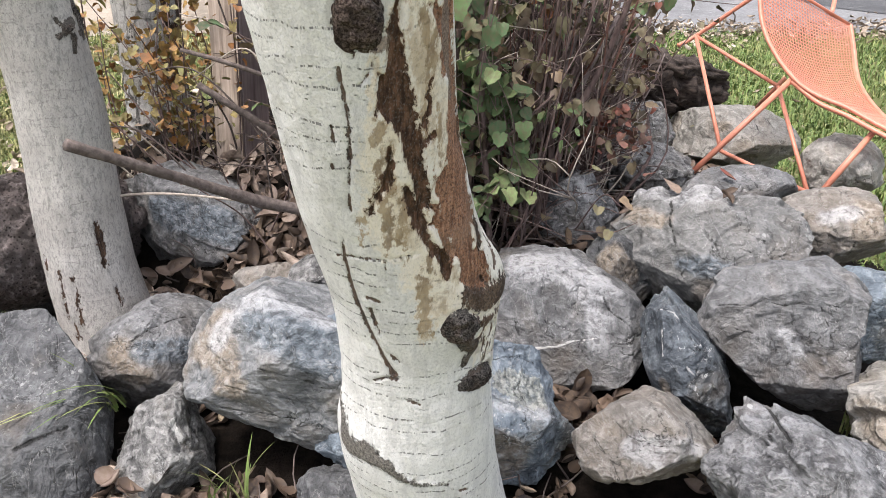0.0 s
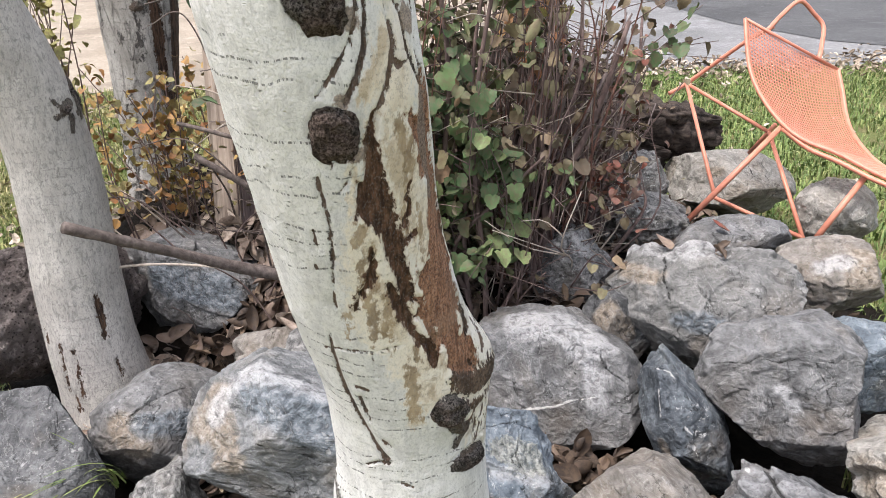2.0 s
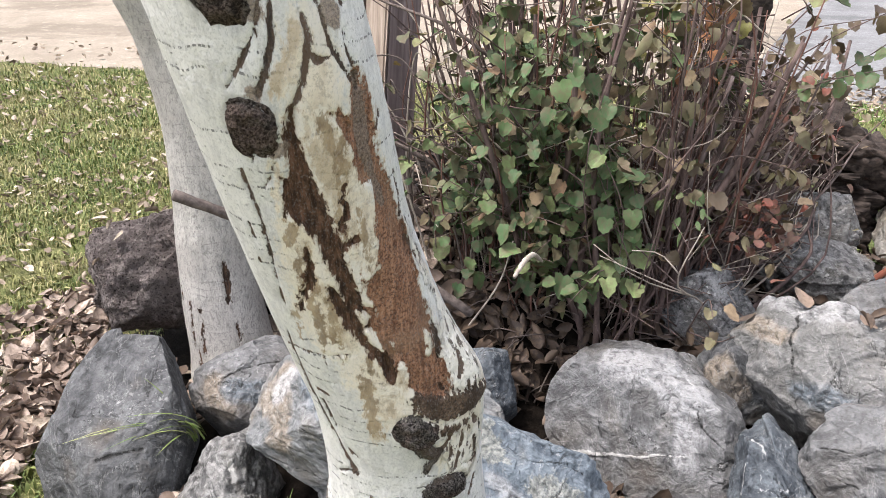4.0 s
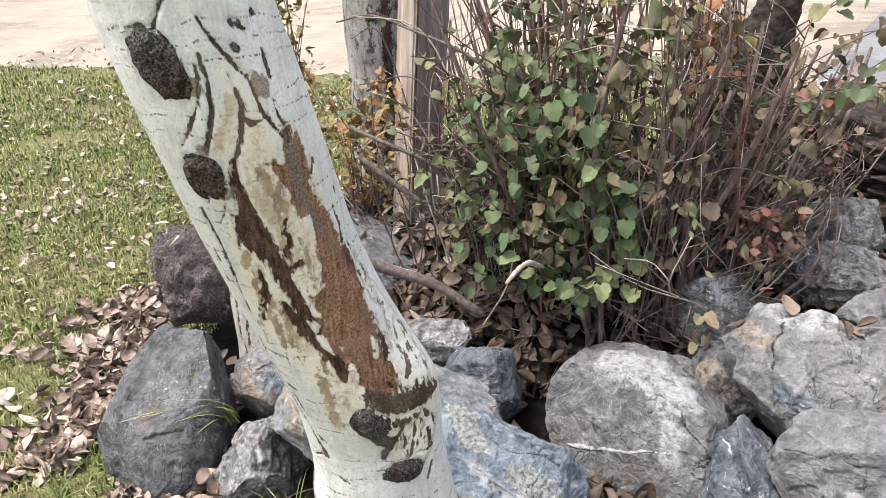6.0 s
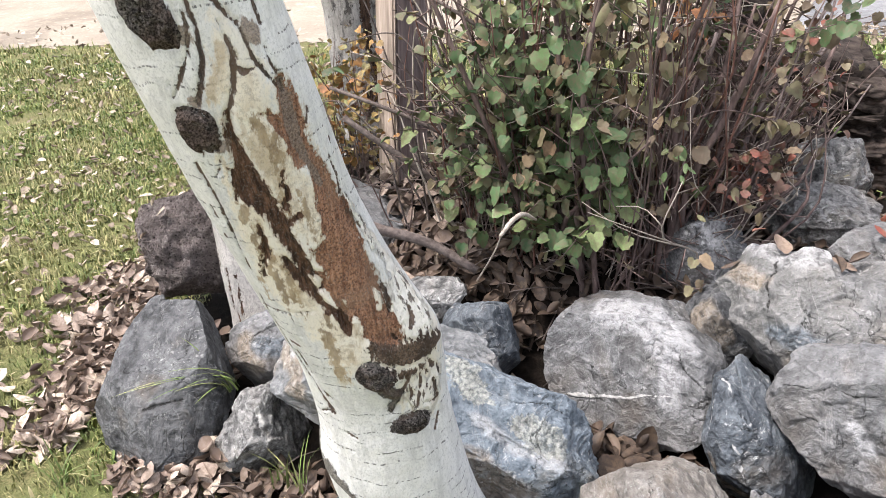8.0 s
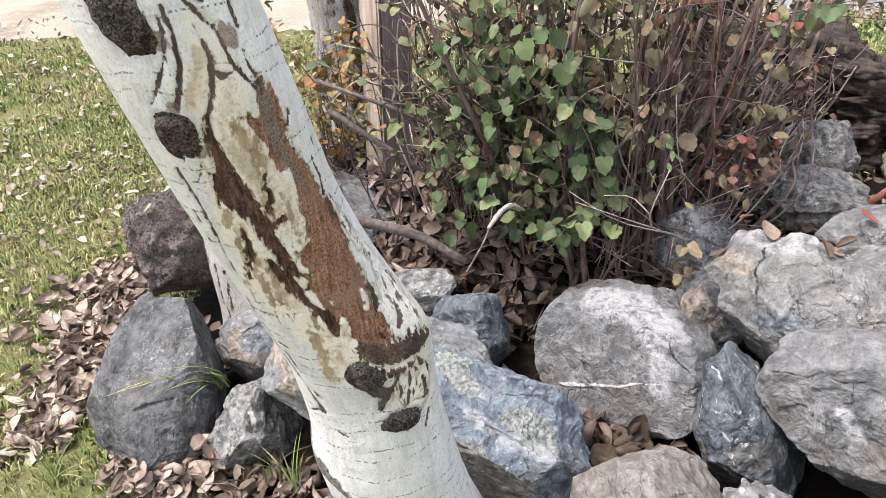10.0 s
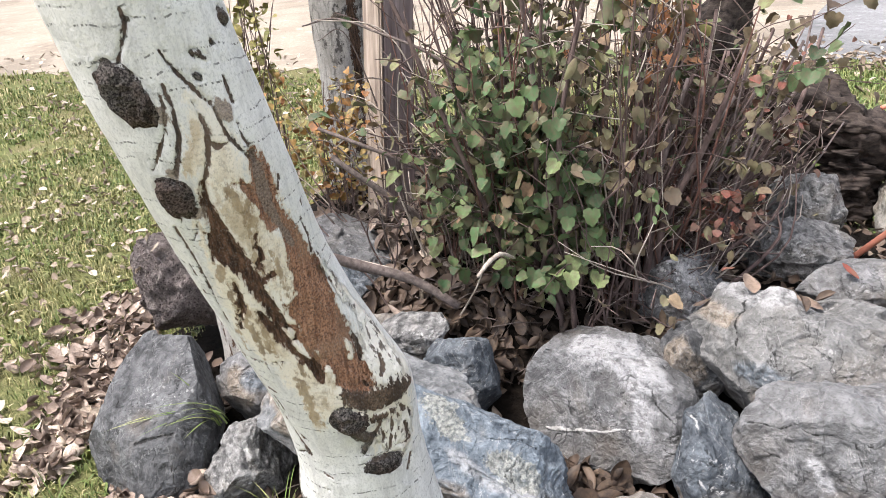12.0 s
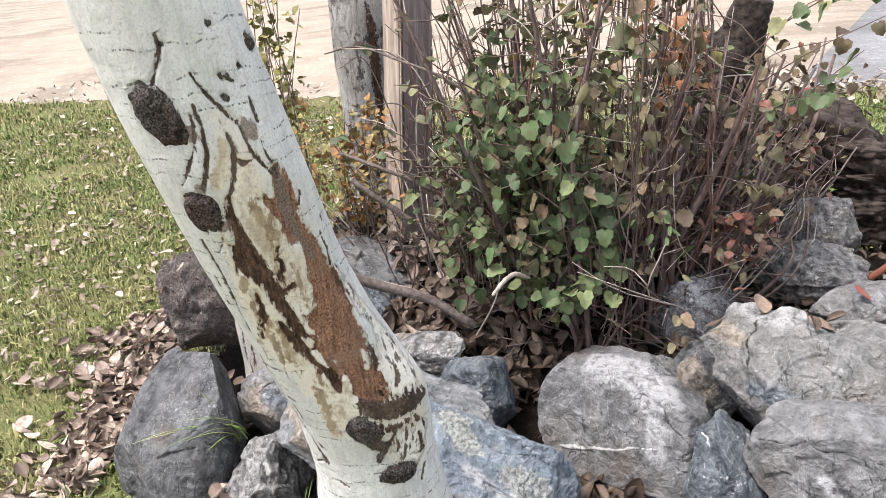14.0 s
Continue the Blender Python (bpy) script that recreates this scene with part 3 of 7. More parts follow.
def strip(name, pts, z, material, label, category):
    ob = new(name, mesh_of(name, [(x, y, z) for x, y in pts], [tuple(range(len(pts)))], material, False))
    return tagged(ob, label, category, kind="structure")


def ragged_edge(a, b, n, wander, seed):
    """Points from a to b that wander to both sides of the line."""
    r = random.Random(seed)
    out = []
    for k in range(n + 1):
        t = k / n
        s = wander * (0.6 * math.sin(17 * t + seed) + r.gauss(0, 0.6)) * (0 if k in (0, n) else 1)
        out.append((a[0] + (b[0] - a[0]) * t - 0.3 * s, a[1] + (b[1] - a[1]) * t + s))
    return out


strip("driveway", [(-60, -12.6), *ragged_edge((-9.5, 4.1), (-3.4, 6.15), 60, 0.10, 1), *ragged_edge((-3.4, 6.15), (-0.9, 7.0), 26, 0.08, 2), (-4.0, 40.0), (-60, 60)], 0.006, SAND,
      "pale sandy driveway beyond the lawn", "driveway")
strip("pavement", [*ragged_edge((-0.9, 7.0), (1.0, 7.55), 20, 0.08, 3), *ragged_edge((1.0, 7.55), (2.4, 8.0), 16, 0.08, 4), (6.0, 9.3), (40, 21.5), (40, 30), (-4.0, 40.0)], 0.004, GRAVEL,
      "light grey gravel verge beside the road", "gravel")
strip("road", [(0.3, 13.4), (1.35, 10.6), (2.2, 9.3), (3.4, 8.55), (8.0, 9.2), (40, 19), (60, 120), (-8, 120)], 0.010, ASPHALT,
      "dark asphalt road past the gravel verge", "road")


# ---- rocks that edge the bed ----
def rock_mesh(name, half, seed, material, boxy=2.6, cuts=7, rough=0.06, level=5, knobbly=0.0, marks=(), moulds=()):
    """A weathered boulder: a rounded block, planed off by some fracture faces, chipped into ledges, then worn by noise.
    marks: what, half width in cm, directions from the boulder's middle.
    moulds: planes that cut it, or humps and hollows: kind, point, direction, reach, amount, in the boulder's own metres."""
    rng = random.Random(seed)
    bm = bmesh.new()
    bmesh.ops.create_icosphere(bm, subdivisions=level, radius=1.0)
    P = np.array([v.co[:] for v in bm.verts])
    P /= (np.abs(P) ** boxy).sum(1)[:, None] ** (1 / boxy)
    for _ in range(cuts + 5):
        n = np.array([rng.gauss(0, 1) for _ in range(3)])
        n /= np.linalg.norm(n)
        d = (P @ n).max() * rng.uniform(0.70, 0.92)
        over = P @ n - d
        P -= np.where(over > 0, over * 0.96, 0)[:, None] * n
    mid = (P.max(0) + P.min(0)) / 2
    P = (P - mid) / ((P.max(0) - P.min(0)) / 2) * 1.02
    off = Vector((rng.uniform(-50, 50), rng.uniform(-50, 50), rng.uniform(-50, 50)))
    h = np.array(half)
    size = float(h.mean())
    U = P / np.linalg.norm(P, axis=1)[:, None]
    # chipped faces, each with a slope of its own, meeting in ledges
    r2 = np.random.default_rng(seed)
    chip = np.zeros(len(P))
    for count, amount in ((16, 0.5), (60, 0.45)):
        seeds = r2.normal(size=(count, 3))
        seeds /= np.linalg.norm(seeds, axis=1)[:, None]
        warp = U + 0.10 * np.sin(5 * U[:, [1, 2, 0]] + seed)
        w = np.exp(count * 5.0 * (warp @ seeds.T - 1))
        w /= w.sum(1)[:, None]
        slope = r2.normal(size=(count, 3))
        chip += amount * (w * ((U @ slope.T) - (seeds * slope).sum(1))).sum(1)
    body = P * h
    for kind, at, way, reach, amount in moulds:
        at, way = np.array(at), np.array(way) / np.linalg.norm(way)
        if kind == "plane":
            body -= 0.95 * np.maximum((body - at) @ way, 0)[:, None] * way
        else:
            body += amount * np.exp(-((body - at) ** 2).sum(1) / reach ** 2)[:, None] * way
    U = body / h
    U /= np.linalg.norm(U, axis=1)[:, None]
    # marks that belong to this stone
    fields = {k: np.full(len(P), -6.0) for k in ("vein", "crack", "crust", "tan", "slate", "pale")}
    for what, wide, dirs in marks:
        D = np.array(dirs, float)
        D /= np.linalg.norm(D, axis=1)[:, None]
        best = np.full(len(P), 9.0)
        for a, b in zip(D, D[1:] if len(D) > 1 else D):
            t = np.clip(((U - a) @ (b - a)) / ((b - a) @ (b - a) + 1e-9), 0, 1)
            near = a + t[:, None] * (b - a)
            best = np.minimum(best, np.linalg.norm(U - near / np.linalg.norm(near, axis=1)[:, None], axis=1))
        fields[what] = np.maximum(fields[what], wide - best * size * 100)
    dent = smoothstep(fields["crack"], -0.4, 0.3) * 0.018 - 0.012 * smoothstep(fields["vein"], -0.4, 0.3)
    for i, (v, p) in enumerate(zip(bm.verts, body)):
        q = Vector(p / size)
        a = noise.fractal(q * 1.2 + off, 1.0, 2.0, 3)
        b = noise.fractal(q * 5.0 + off, 0.8, 2.1, 5)
        c = abs(noise.noise(q * 1.9 + off * 0.5))
        k = knobbly * (1 - abs(noise.noise(q * 7.0 + off))) if knobbly else 0
        f = 1 + rough * (1.2 * a + 0.6 * b - 0.3 * max(0.0, 1 - c / 0.035)) + k - dent[i] + min(0.15, 3.0 * rough) * max(-0.45, min(0.45, chip[i]))
        v.co = Vector(p) * f
    me = bpy.data.meshes.new(name)
    bm.to_mesh(me)
    bm.free()
    for k, f in fields.items():
        me.attributes.new(k, "FLOAT", "POINT").data.foreach_set("value", np.clip(f, -6, 6).astype(np.float32))
    me.materials.append(material)
    me.polygons.foreach_set("use_smooth", [True] * len(me.polygons))
    return me


STONE_MARKS = []
STONE_SHAPES = []


def stone_shape(which, kind, at, way, reach=0.1, amount=0.0):
    """A plane that cuts a stone, or a hump or hollow on it: point and direction in the world, reach and height in metres."""
    STONE_SHAPES.append((which, kind, at, way, reach, amount))


def stone_mark(which, kind, wide, *pts):
    STONE_MARKS.append((which, kind, wide, *pts))


# the large boulder with a white vein
stone_mark("white vein", "vein", 0.5, (-0.023, 1.985, 0.139), (0.03, 1.98, 0.15), (0.09, 1.975, 0.16), (0.125, 1.98, 0.175))
stone_mark("white vein", "vein", 0.25, (0.125, 1.98, 0.175), (0.19, 1.985, 0.19))
stone_shape("white vein", "plane", (0.05, 1.978, 0.16), (-0.02, -0.91, 0.40))
stone_mark("white vein", "pale", 6.0, (0.004, 2.083, 0.33), (0.104, 2.072, 0.334), (0.178, 2.04, 0.311))
stone_mark("white vein", "pale", 2.5, (0.20, 2.0, 0.29), (0.22, 1.98, 0.24), (0.21, 1.96, 0.17))
stone_mark("white vein", "crack", 0.05, (0.104, 2.144, 0.332), (0.20, 2.104, 0.30), (0.247, 2.082, 0.28))
stone_mark("white vein", "crack", 0.05, (0.20, 2.03, 0.30), (0.236, 2.006, 0.287), (0.25, 2.0, 0.25), (0.269, 2.002, 0.22))
stone_mark("white vein", "crack", 0.10, (0.05, 2.0, 0.33), (0.07, 1.96, 0.32), (0.08, 1.93, 0.30))
stone_mark("white vein", "crack", 0.08, (0.15, 1.98, 0.30), (0.19, 1.95, 0.28))
# the boulder with a split face: a ledge runs across it
stone_mark("split face", "crack", 0.07, (0.44, 1.93, 0.345), (0.479, 1.932, 0.352), (0.51, 1.925, 0.358), (0.537, 1.931, 0.374), (0.575, 1.915, 0.375), (0.615, 1.917, 0.39))
stone_mark("split face", "crack", 0.06, (0.47, 1.90, 0.31), (0.50, 1.86, 0.31), (0.52, 1.85, 0.27))
stone_mark("split face", "crack", 0.04, (0.66, 1.90, 0.406), (0.70, 1.86, 0.36), (0.71, 1.84, 0.30))
stone_mark("split face", "pale", 3.0, (0.58, 1.86, 0.33), (0.62, 1.85, 0.28))
stone_shape("split face", "hump", (0.58, 1.86, 0.34), (0.0, -0.8, 0.5), 0.10, 0.022)
stone_shape("split face", "plane", (0.44, 1.86, 0.20), (-0.75, -0.45, -0.5))
stone_shape("split face", "plane", (0.60, 1.872, 0.19), (-0.10, -0.95, 0.26))
# the lumpy boulder: three humps with hollows between
stone_shape("rounded humps", "hump", (0.285, 2.30, 0.42), (-0.2, 0.0, 1.0), 0.060, 0.050)
stone_shape("rounded humps", "hump", (0.415, 2.24, 0.45), (0.0, -0.1, 1.0), 0.070, 0.050)
stone_shape("rounded humps", "hump", (0.56, 2.38, 0.40), (0.2, 0.2, 1.0), 0.080, 0.035)
stone_shape("rounded humps", "hump", (0.345, 2.26, 0.46), (0.0, -0.2, 1.0), 0.035, -0.030)
stone_shape("rounded humps", "hump", (0.485, 2.33, 0.46), (0.0, -0.2, 1.0), 0.045, -0.030)
stone_shape("rounded humps", "plane", (0.30, 2.145, 0.33), (-0.50, -0.70, -0.50))
stone_shape("rounded humps", "plane", (0.205, 2.25, 0.36), (-0.9, -0.3, -0.3))
stone_mark("rounded humps", "crack", 0.16, (0.335, 2.25, 0.47), (0.33, 2.17, 0.44), (0.345, 2.10, 0.40))
stone_mark("rounded humps", "crack", 0.08, (0.45, 2.10, 0.42), (0.50, 2.08, 0.44), (0.55, 2.09, 0.41))
stone_mark("rounded humps", "slate", 3.0, (0.38, 2.09, 0.36), (0.46, 2.09, 0.36))
stone_mark("rounded humps", "pale", 3.0, (0.285, 2.30, 0.46), (0.415, 2.24, 0.49))
stone_mark("rounded humps", "tan", 2.5, (0.24, 2.27, 0.41), (0.31, 2.2, 0.42))
# the banded boulder: a warm worn end, a blue crest
stone_mark("banded blue", "tan", 4.5, (-0.6, 1.53, 0.31), (-0.59, 1.56, 0.36), (-0.53, 1.46, 0.28))
stone_mark("banded blue", "pale", 3.0, (-0.60, 1.51, 0.35), (-0.57, 1.55, 0.38))
stone_mark("banded blue", "slate", 6.0, (-0.45, 1.53, 0.42), (-0.38, 1.52, 0.41), (-0.32, 1.51, 0.36))
stone_mark("banded blue", "pale", 2.5, (-0.52, 1.60, 0.42), (-0.43, 1.57, 0.43), (-0.34, 1.56, 0.41))
stone_mark("banded blue", "crack", 0.10, (-0.52, 1.50, 0.27), (-0.44, 1.46, 0.27), (-0.36, 1.46, 0.25))
stone_mark("banded blue", "crack", 0.08, (-0.55, 1.48, 0.22), (-0.46, 1.45, 0.21), (-0.38, 1.45, 0.20))
stone_mark("banded blue", "crack", 0.08, (-0.45, 1.49, 0.32), (-0.38, 1.49, 0.31), (-0.33, 1.49, 0.29))
stone_shape("banded blue", "plane", (-0.62, 1.52, 0.32), (-0.75, -0.55, 0.30))
stone_shape("banded blue", "plane", (-0.45, 1.475, 0.26), (0.10, -0.98, -0.10))
# the blue boulder: a sloping crusted top over a brown face
stone_mark("mossy crusted", "crust", 4.5, (0.02, 1.62, 0.27), (0.07, 1.62, 0.26))
stone_mark("mossy crusted", "crust", 3.0, (-0.14, 1.62, 0.38), (-0.09, 1.59, 0.35))
stone_mark("mossy crusted", "pale", 2.0, (-0.05, 1.56, 0.31), (0.02, 1.57, 0.26), (0.11, 1.61, 0.22))
stone_mark("mossy crusted", "slate", 2.5, (-0.08, 1.66, 0.36), (-0.03, 1.70, 0.33))
stone_mark("mossy crusted", "tan", 6.0, (-0.05, 1.50, 0.22), (0.02, 1.51, 0.17), (0.03, 1.51, 0.10))
stone_mark("mossy crusted", "crack", 0.10, (-0.02, 1.64, 0.33), (0.03, 1.68, 0.30), (0.08, 1.70, 0.27))
stone_shape("mossy crusted", "plane", (-0.03, 1.63, 0.315), (0.42, -0.16, 0.89))
stone_shape("mossy crusted", "plane", (0.02, 1.535, 0.20), (0.22, -0.96, -0.15))
stone_shape("mossy crusted", "plane", (0.12, 1.63, 0.16), (0.92, -0.35, 0.10))
stone_mark("narrow dark blue", "vein", 0.30, (0.33, 1.93, 0.31), (0.351, 1.90, 0.327), (0.363, 1.873, 0.327))
stone_mark("narrow dark blue", "vein", 0.25, (0.34, 1.88, 0.28), (0.35, 1.86, 0.24))
stone_mark("narrow dark blue", "vein", 0.2, (0.39, 1.82, 0.24), (0.41, 1.83, 0.22))
stone_mark("narrow dark blue", "tan", 2.5, (0.36, 1.83, 0.17), (0.41, 1.84, 0.12))
stone_mark("scuffed top", "pale", 3.0, (0.09, 2.47, 0.41), (0.14, 2.45, 0.40))
stone_mark("small earthy", "tan", 4.0, (0.20, 2.15, 0.33), (0.25, 2.15, 0.28))
stone_mark("smooth tan-grey", "tan", 5.0, (0.87, 2.45, 0.40), (0.88, 2.41, 0.35))
stone_mark("smooth tan-grey", "pale", 3.0, (0.76, 2.42, 0.40), (0.80, 2.44, 0.41))
stone_mark("smooth tan-grey", "crack", 0.12, (0.76, 2.39, 0.36), (0.765, 2.38, 0.31))
stone_mark("smooth tan-grey", "crack", 0.12, (0.83, 2.40, 0.34), (0.835, 2.40, 0.28))
stone_mark("craggy dark grey boulder", "crack", 0.35, (0.52, 1.61, 0.31), (0.53, 1.54, 0.32), (0.54, 1.51, 0.32))
stone_mark("craggy dark grey boulder", "vein", 0.5, (0.49, 1.6, 0.31))
stone_mark("tan boulder", "crack", 0.12, (0.25, 1.52, 0.21), (0.3, 1.52, 0.25), (0.35, 1.5, 0.27))
stone_mark("tan boulder", "pale", 4.0, (0.28, 1.52, 0.24), (0.36, 1.52, 0.24))
stone_mark("broad pale boulder", "tan", 3.0, (0.55, 3.42, 0.36))
stone_mark("broad pale boulder", "crack", 0.25, (0.72, 3.52, 0.38), (0.75, 3.44, 0.34), (0.83, 3.42, 0.32))
stone_mark("smooth pale grey boulder", "crack", 0.12, (-0.85, 1.62, 0.24), (-0.82, 1.68, 0.25), (-0.78, 1.76, 0.24))
stone_mark("smooth pale grey boulder", "slate", 3.0, (-0.81, 1.62, 0.22), (-0.75, 1.67, 0.2))
stone_mark("smooth pale grey boulder", "tan", 3.0, (-0.87, 1.6, 0.22), (-0.82, 1.57, 0.18))
stone_mark("rounded back", "crack", 0.2, (-0.9, 1.28, 0.19), (-0.86, 1.32, 0.2), (-0.83, 1.36, 0.2))
stone_mark("ragged crest", "vein", 0.7, (-0.65, 1.44, 0.18), (-0.63, 1.43, 0.15))
stone_mark("pale cream", "tan", 4.0, (0.74, 1.74, 0.23), (0.71, 1.57, 0.28))
stone_mark("dark mottled", "slate", 6.0, (-1.05, 2.13, 0.33), (-0.89, 2.13, 0.31))
stone_mark("dark mottled", "vein", 0.4, (-1.05, 2.16, 0.4))
rock_obs = []


def boulder(what, place, half, turn, mat, seed, boxy, cuts, rough):
    """One stone: its label, place, half sizes, turn, material, and how it was broken and worn."""
    near = place[1] < 2.3 and max(half) > 0.18
    own = []
    back = pose(*place, *turn).inverted()
    for which, kind, wide, *pts in STONE_MARKS:
        if which in what:
            own.append((kind, wide, [tuple((back @ Vector(p))[k] / half[k] for k in range(3)) for p in pts]))
    moulds = [(kind, tuple(back @ Vector(at)), tuple(back.to_3x3() @ Vector(way)), reach, amount) for which, kind, at, way, reach, amount in STONE_SHAPES if which in what]
    rock = new("boulder", rock_mesh("boulder", half, seed, mat, boxy, cuts, rough, 7 if near else 6, marks=own, moulds=moulds))
    rock.matrix_world = pose(*place, *turn)
    tagged(rock, what, "boulder", "boulders round the planting bed")
    rock_obs.append(rock)


boulder("banded blue-grey boulder with a warm worn end", (-0.403, 1.646, 0.229), (0.276, 0.199, 0.17), (-7, 8, 23), BANDED, 8, 2.4, 8, 0.045)
boulder("blue-grey boulder with a mossy crusted top", (-0.105, 1.626, 0.191), (0.277, 0.154, 0.168), (1, 15, 18), BLUE, 53, 3.2, 9, 0.06)
boulder("large pale grey boulder with a white vein", (0.085, 2.056, 0.192), (0.228, 0.208, 0.165), (17, 9, -16), GREY, 48, 2.4, 6, 0.035)
boulder("narrow dark blue stone wedged between boulders", (0.405, 1.96, 0.165), (0.085, 0.160, 0.185), (-6, -26, 5), BLUEDARK, 70, 2.4, 6, 0.05)
boulder("large grey boulder with a split face", (0.621, 2.015, 0.272), (0.192, 0.199, 0.163), (-7, 21, -7), GREY, 6, 2.4, 6, 0.045)
boulder("lumpy pale boulder with rounded humps", (0.415, 2.265, 0.325), (0.275, 0.175, 0.135), (12, -5, -4), PALE, 11, 2.4, 4, 0.055)
boulder("smooth tan-grey rounded boulder", (0.798, 2.515, 0.325), (0.159, 0.126, 0.099), (1, -7, 7), TAN, 37, 2.4, 4, 0.035)
boulder("craggy dark grey boulder with pale scuffs", (0.68, 1.524, 0.145), (0.278, 0.174, 0.131), (-5, 27, -16), SPECKLED, 29, 3.2, 10, 0.08)
boulder("tan boulder with a ridged top", (0.299, 1.628, 0.183), (0.135, 0.153, 0.09), (-19, -14, 0), TAN, 42, 2.4, 7, 0.05)
boulder("broad pale boulder under the chair", (0.645, 3.626, 0.228), (0.255, 0.21, 0.143), (-3, 2, -4), CREAM, 41, 2.4, 6, 0.035)
boulder("pale veined boulder on the lawn's edge", (0.941, 3.096, 0.303), (0.131, 0.126, 0.12), (6, 9, 0), CREAM, 50, 2.4, 4, 0.05)
boulder("flat grey stone beneath the chair legs", (0.542, 2.671, 0.339), (0.187, 0.149, 0.084), (-12, -10, -4), GREY, 83, 2.4, 6, 0.05)
boulder("rough pale grey lumpy stone", (0.285, 2.986, 0.292), (0.167, 0.156, 0.091), (-2, 0, -23), CRAGGY, 56, 2.4, 5, 0.11)
boulder("dark rounded stone below the shrub with a scuffed top", (0.075, 2.53, 0.295), (0.125, 0.12, 0.130), (-10, -8, -19), SPECKLED, 5, 2.4, 5, 0.055)
boulder("small earthy stone wedged under the lumpy boulder", (0.225, 2.215, 0.270), (0.085, 0.075, 0.095), (8, 12, 30), DARK, 64, 2.4, 6, 0.06)
boulder("small fluted grey stone", (0.258, 3.189, 0.36), (0.123, 0.11, 0.12), (1, -8, 0), CRAGGY, 39, 2.4, 6, 0.06)
boulder("small dark block with a flat pale top", (-0.321, 1.964, 0.206), (0.101, 0.094, 0.123), (10, -6, 3), BLUEDARK, 39, 2.4, 5, 0.04)
boulder("small striped tan and grey stone", (-0.498, 1.959, 0.285), (0.105, 0.077, 0.055), (2, -11, 16), CRAGGY, 19, 2.4, 5, 0.05)
boulder("smooth rounded blue-grey boulder", (0.826, 2.229, 0.228), (0.147, 0.133, 0.123), (-4, 2, -1), BLUE, 48, 2.4, 4, 0.04)
boulder("pale cream boulder with grass before it", (0.925, 1.80, 0.169), (0.186, 0.176, 0.175), (1, 4, -6), CREAM, 23, 2.4, 6, 0.06)
boulder("dark mottled boulder half buried in leaves", (-1.039, 2.253, 0.268), (0.242, 0.143, 0.156), (20, 10, -11), GREY, 11, 2.4, 7, 0.05)
boulder("dark grey boulder with a rounded back", (-0.989, 1.415, 0.125), (0.179, 0.142, 0.272), (-46, -18, 14), DARK, 12, 2.4, 4, 0.024)
boulder("smooth pale grey boulder", (-0.863, 1.776, 0.103), (0.166, 0.207, 0.14), (-24, 2, -17), GREY, 34, 2.4, 4, 0.035)
boulder("craggy grey stone with a ragged crest", (-0.706, 1.478, 0.041), (0.094, 0.132, 0.171), (6, -3, 14), CRAGGY, 75, 2.4, 9, 0.09)
boulder("small rough grey stone at the trunk's foot", (-0.254, 1.421, 0.06), (0.121, 0.096, 0.069), (-2, 8, -4), DARK, 72, 2.4, 7, 0.06)
boulder("flat tan stone among the boulders", (-0.652, 2.054, 0.146), (0.174, 0.121, 0.093), (0, 1, 1), TAN, 72, 2.4, 6, 0.05)
lava = new("lava_rock", rock_mesh("lava_rock", (0.205, 0.255, 0.205), 61, LAVA, 2.5, 5, 0.09, 6, 0.05))
lava.matrix_world = pose(-1.405, 1.985, 0.275, -1, 1, -21)
tagged(lava, "porous dark reddish lava rock beside the lawn", "boulder", "boulders round the planting bed")
rock_obs.append(lava)


# ---- aspen trees ----
def polyline_field(phi, z, pts, radius):
    """Centimetres inside a stroke along (degrees, height, half width in cm) points, on the unrolled trunk."""
    best = np.full(phi.shape, -9.0)
    P = [(radians(a) * radius * 100, h * 100, w) for a, h, w in pts]
    u, v = phi * radius * 100, z * 100
    for (x0, y0, w0), (x1, y1, w1) in zip(P, P[1:]):
        dx, dy = x1 - x0, y1 - y0
        t = np.clip(((u - x0) * dx + (v - y0) * dy) / (dx * dx + dy * dy + 1e-9), 0, 1)
        best = np.maximum(best, w0 + (w1 - w0) * t - np.hypot(u - x0 - t * dx, v - y0 - t * dy))
    return best


def blob_field(phi, z, a, h, ra, rh, radius, lean=0.0):
    u = (phi - radians(a)) * radius * 100
    v = (z - h) * 100
    c, s = math.cos(radians(lean)), math.sin(radians(lean))
    u, v = c * u + s * v, -s * u + c * v
    return (1 - np.hypot(u / ra, v / rh)) * min(ra, rh)


TRUNK_FIELDS = ("wood", "crack", "line", "knot", "cream", "flaky", "belt", "gash", "keep", "olive", "rift", "scab", "scar", "warm")


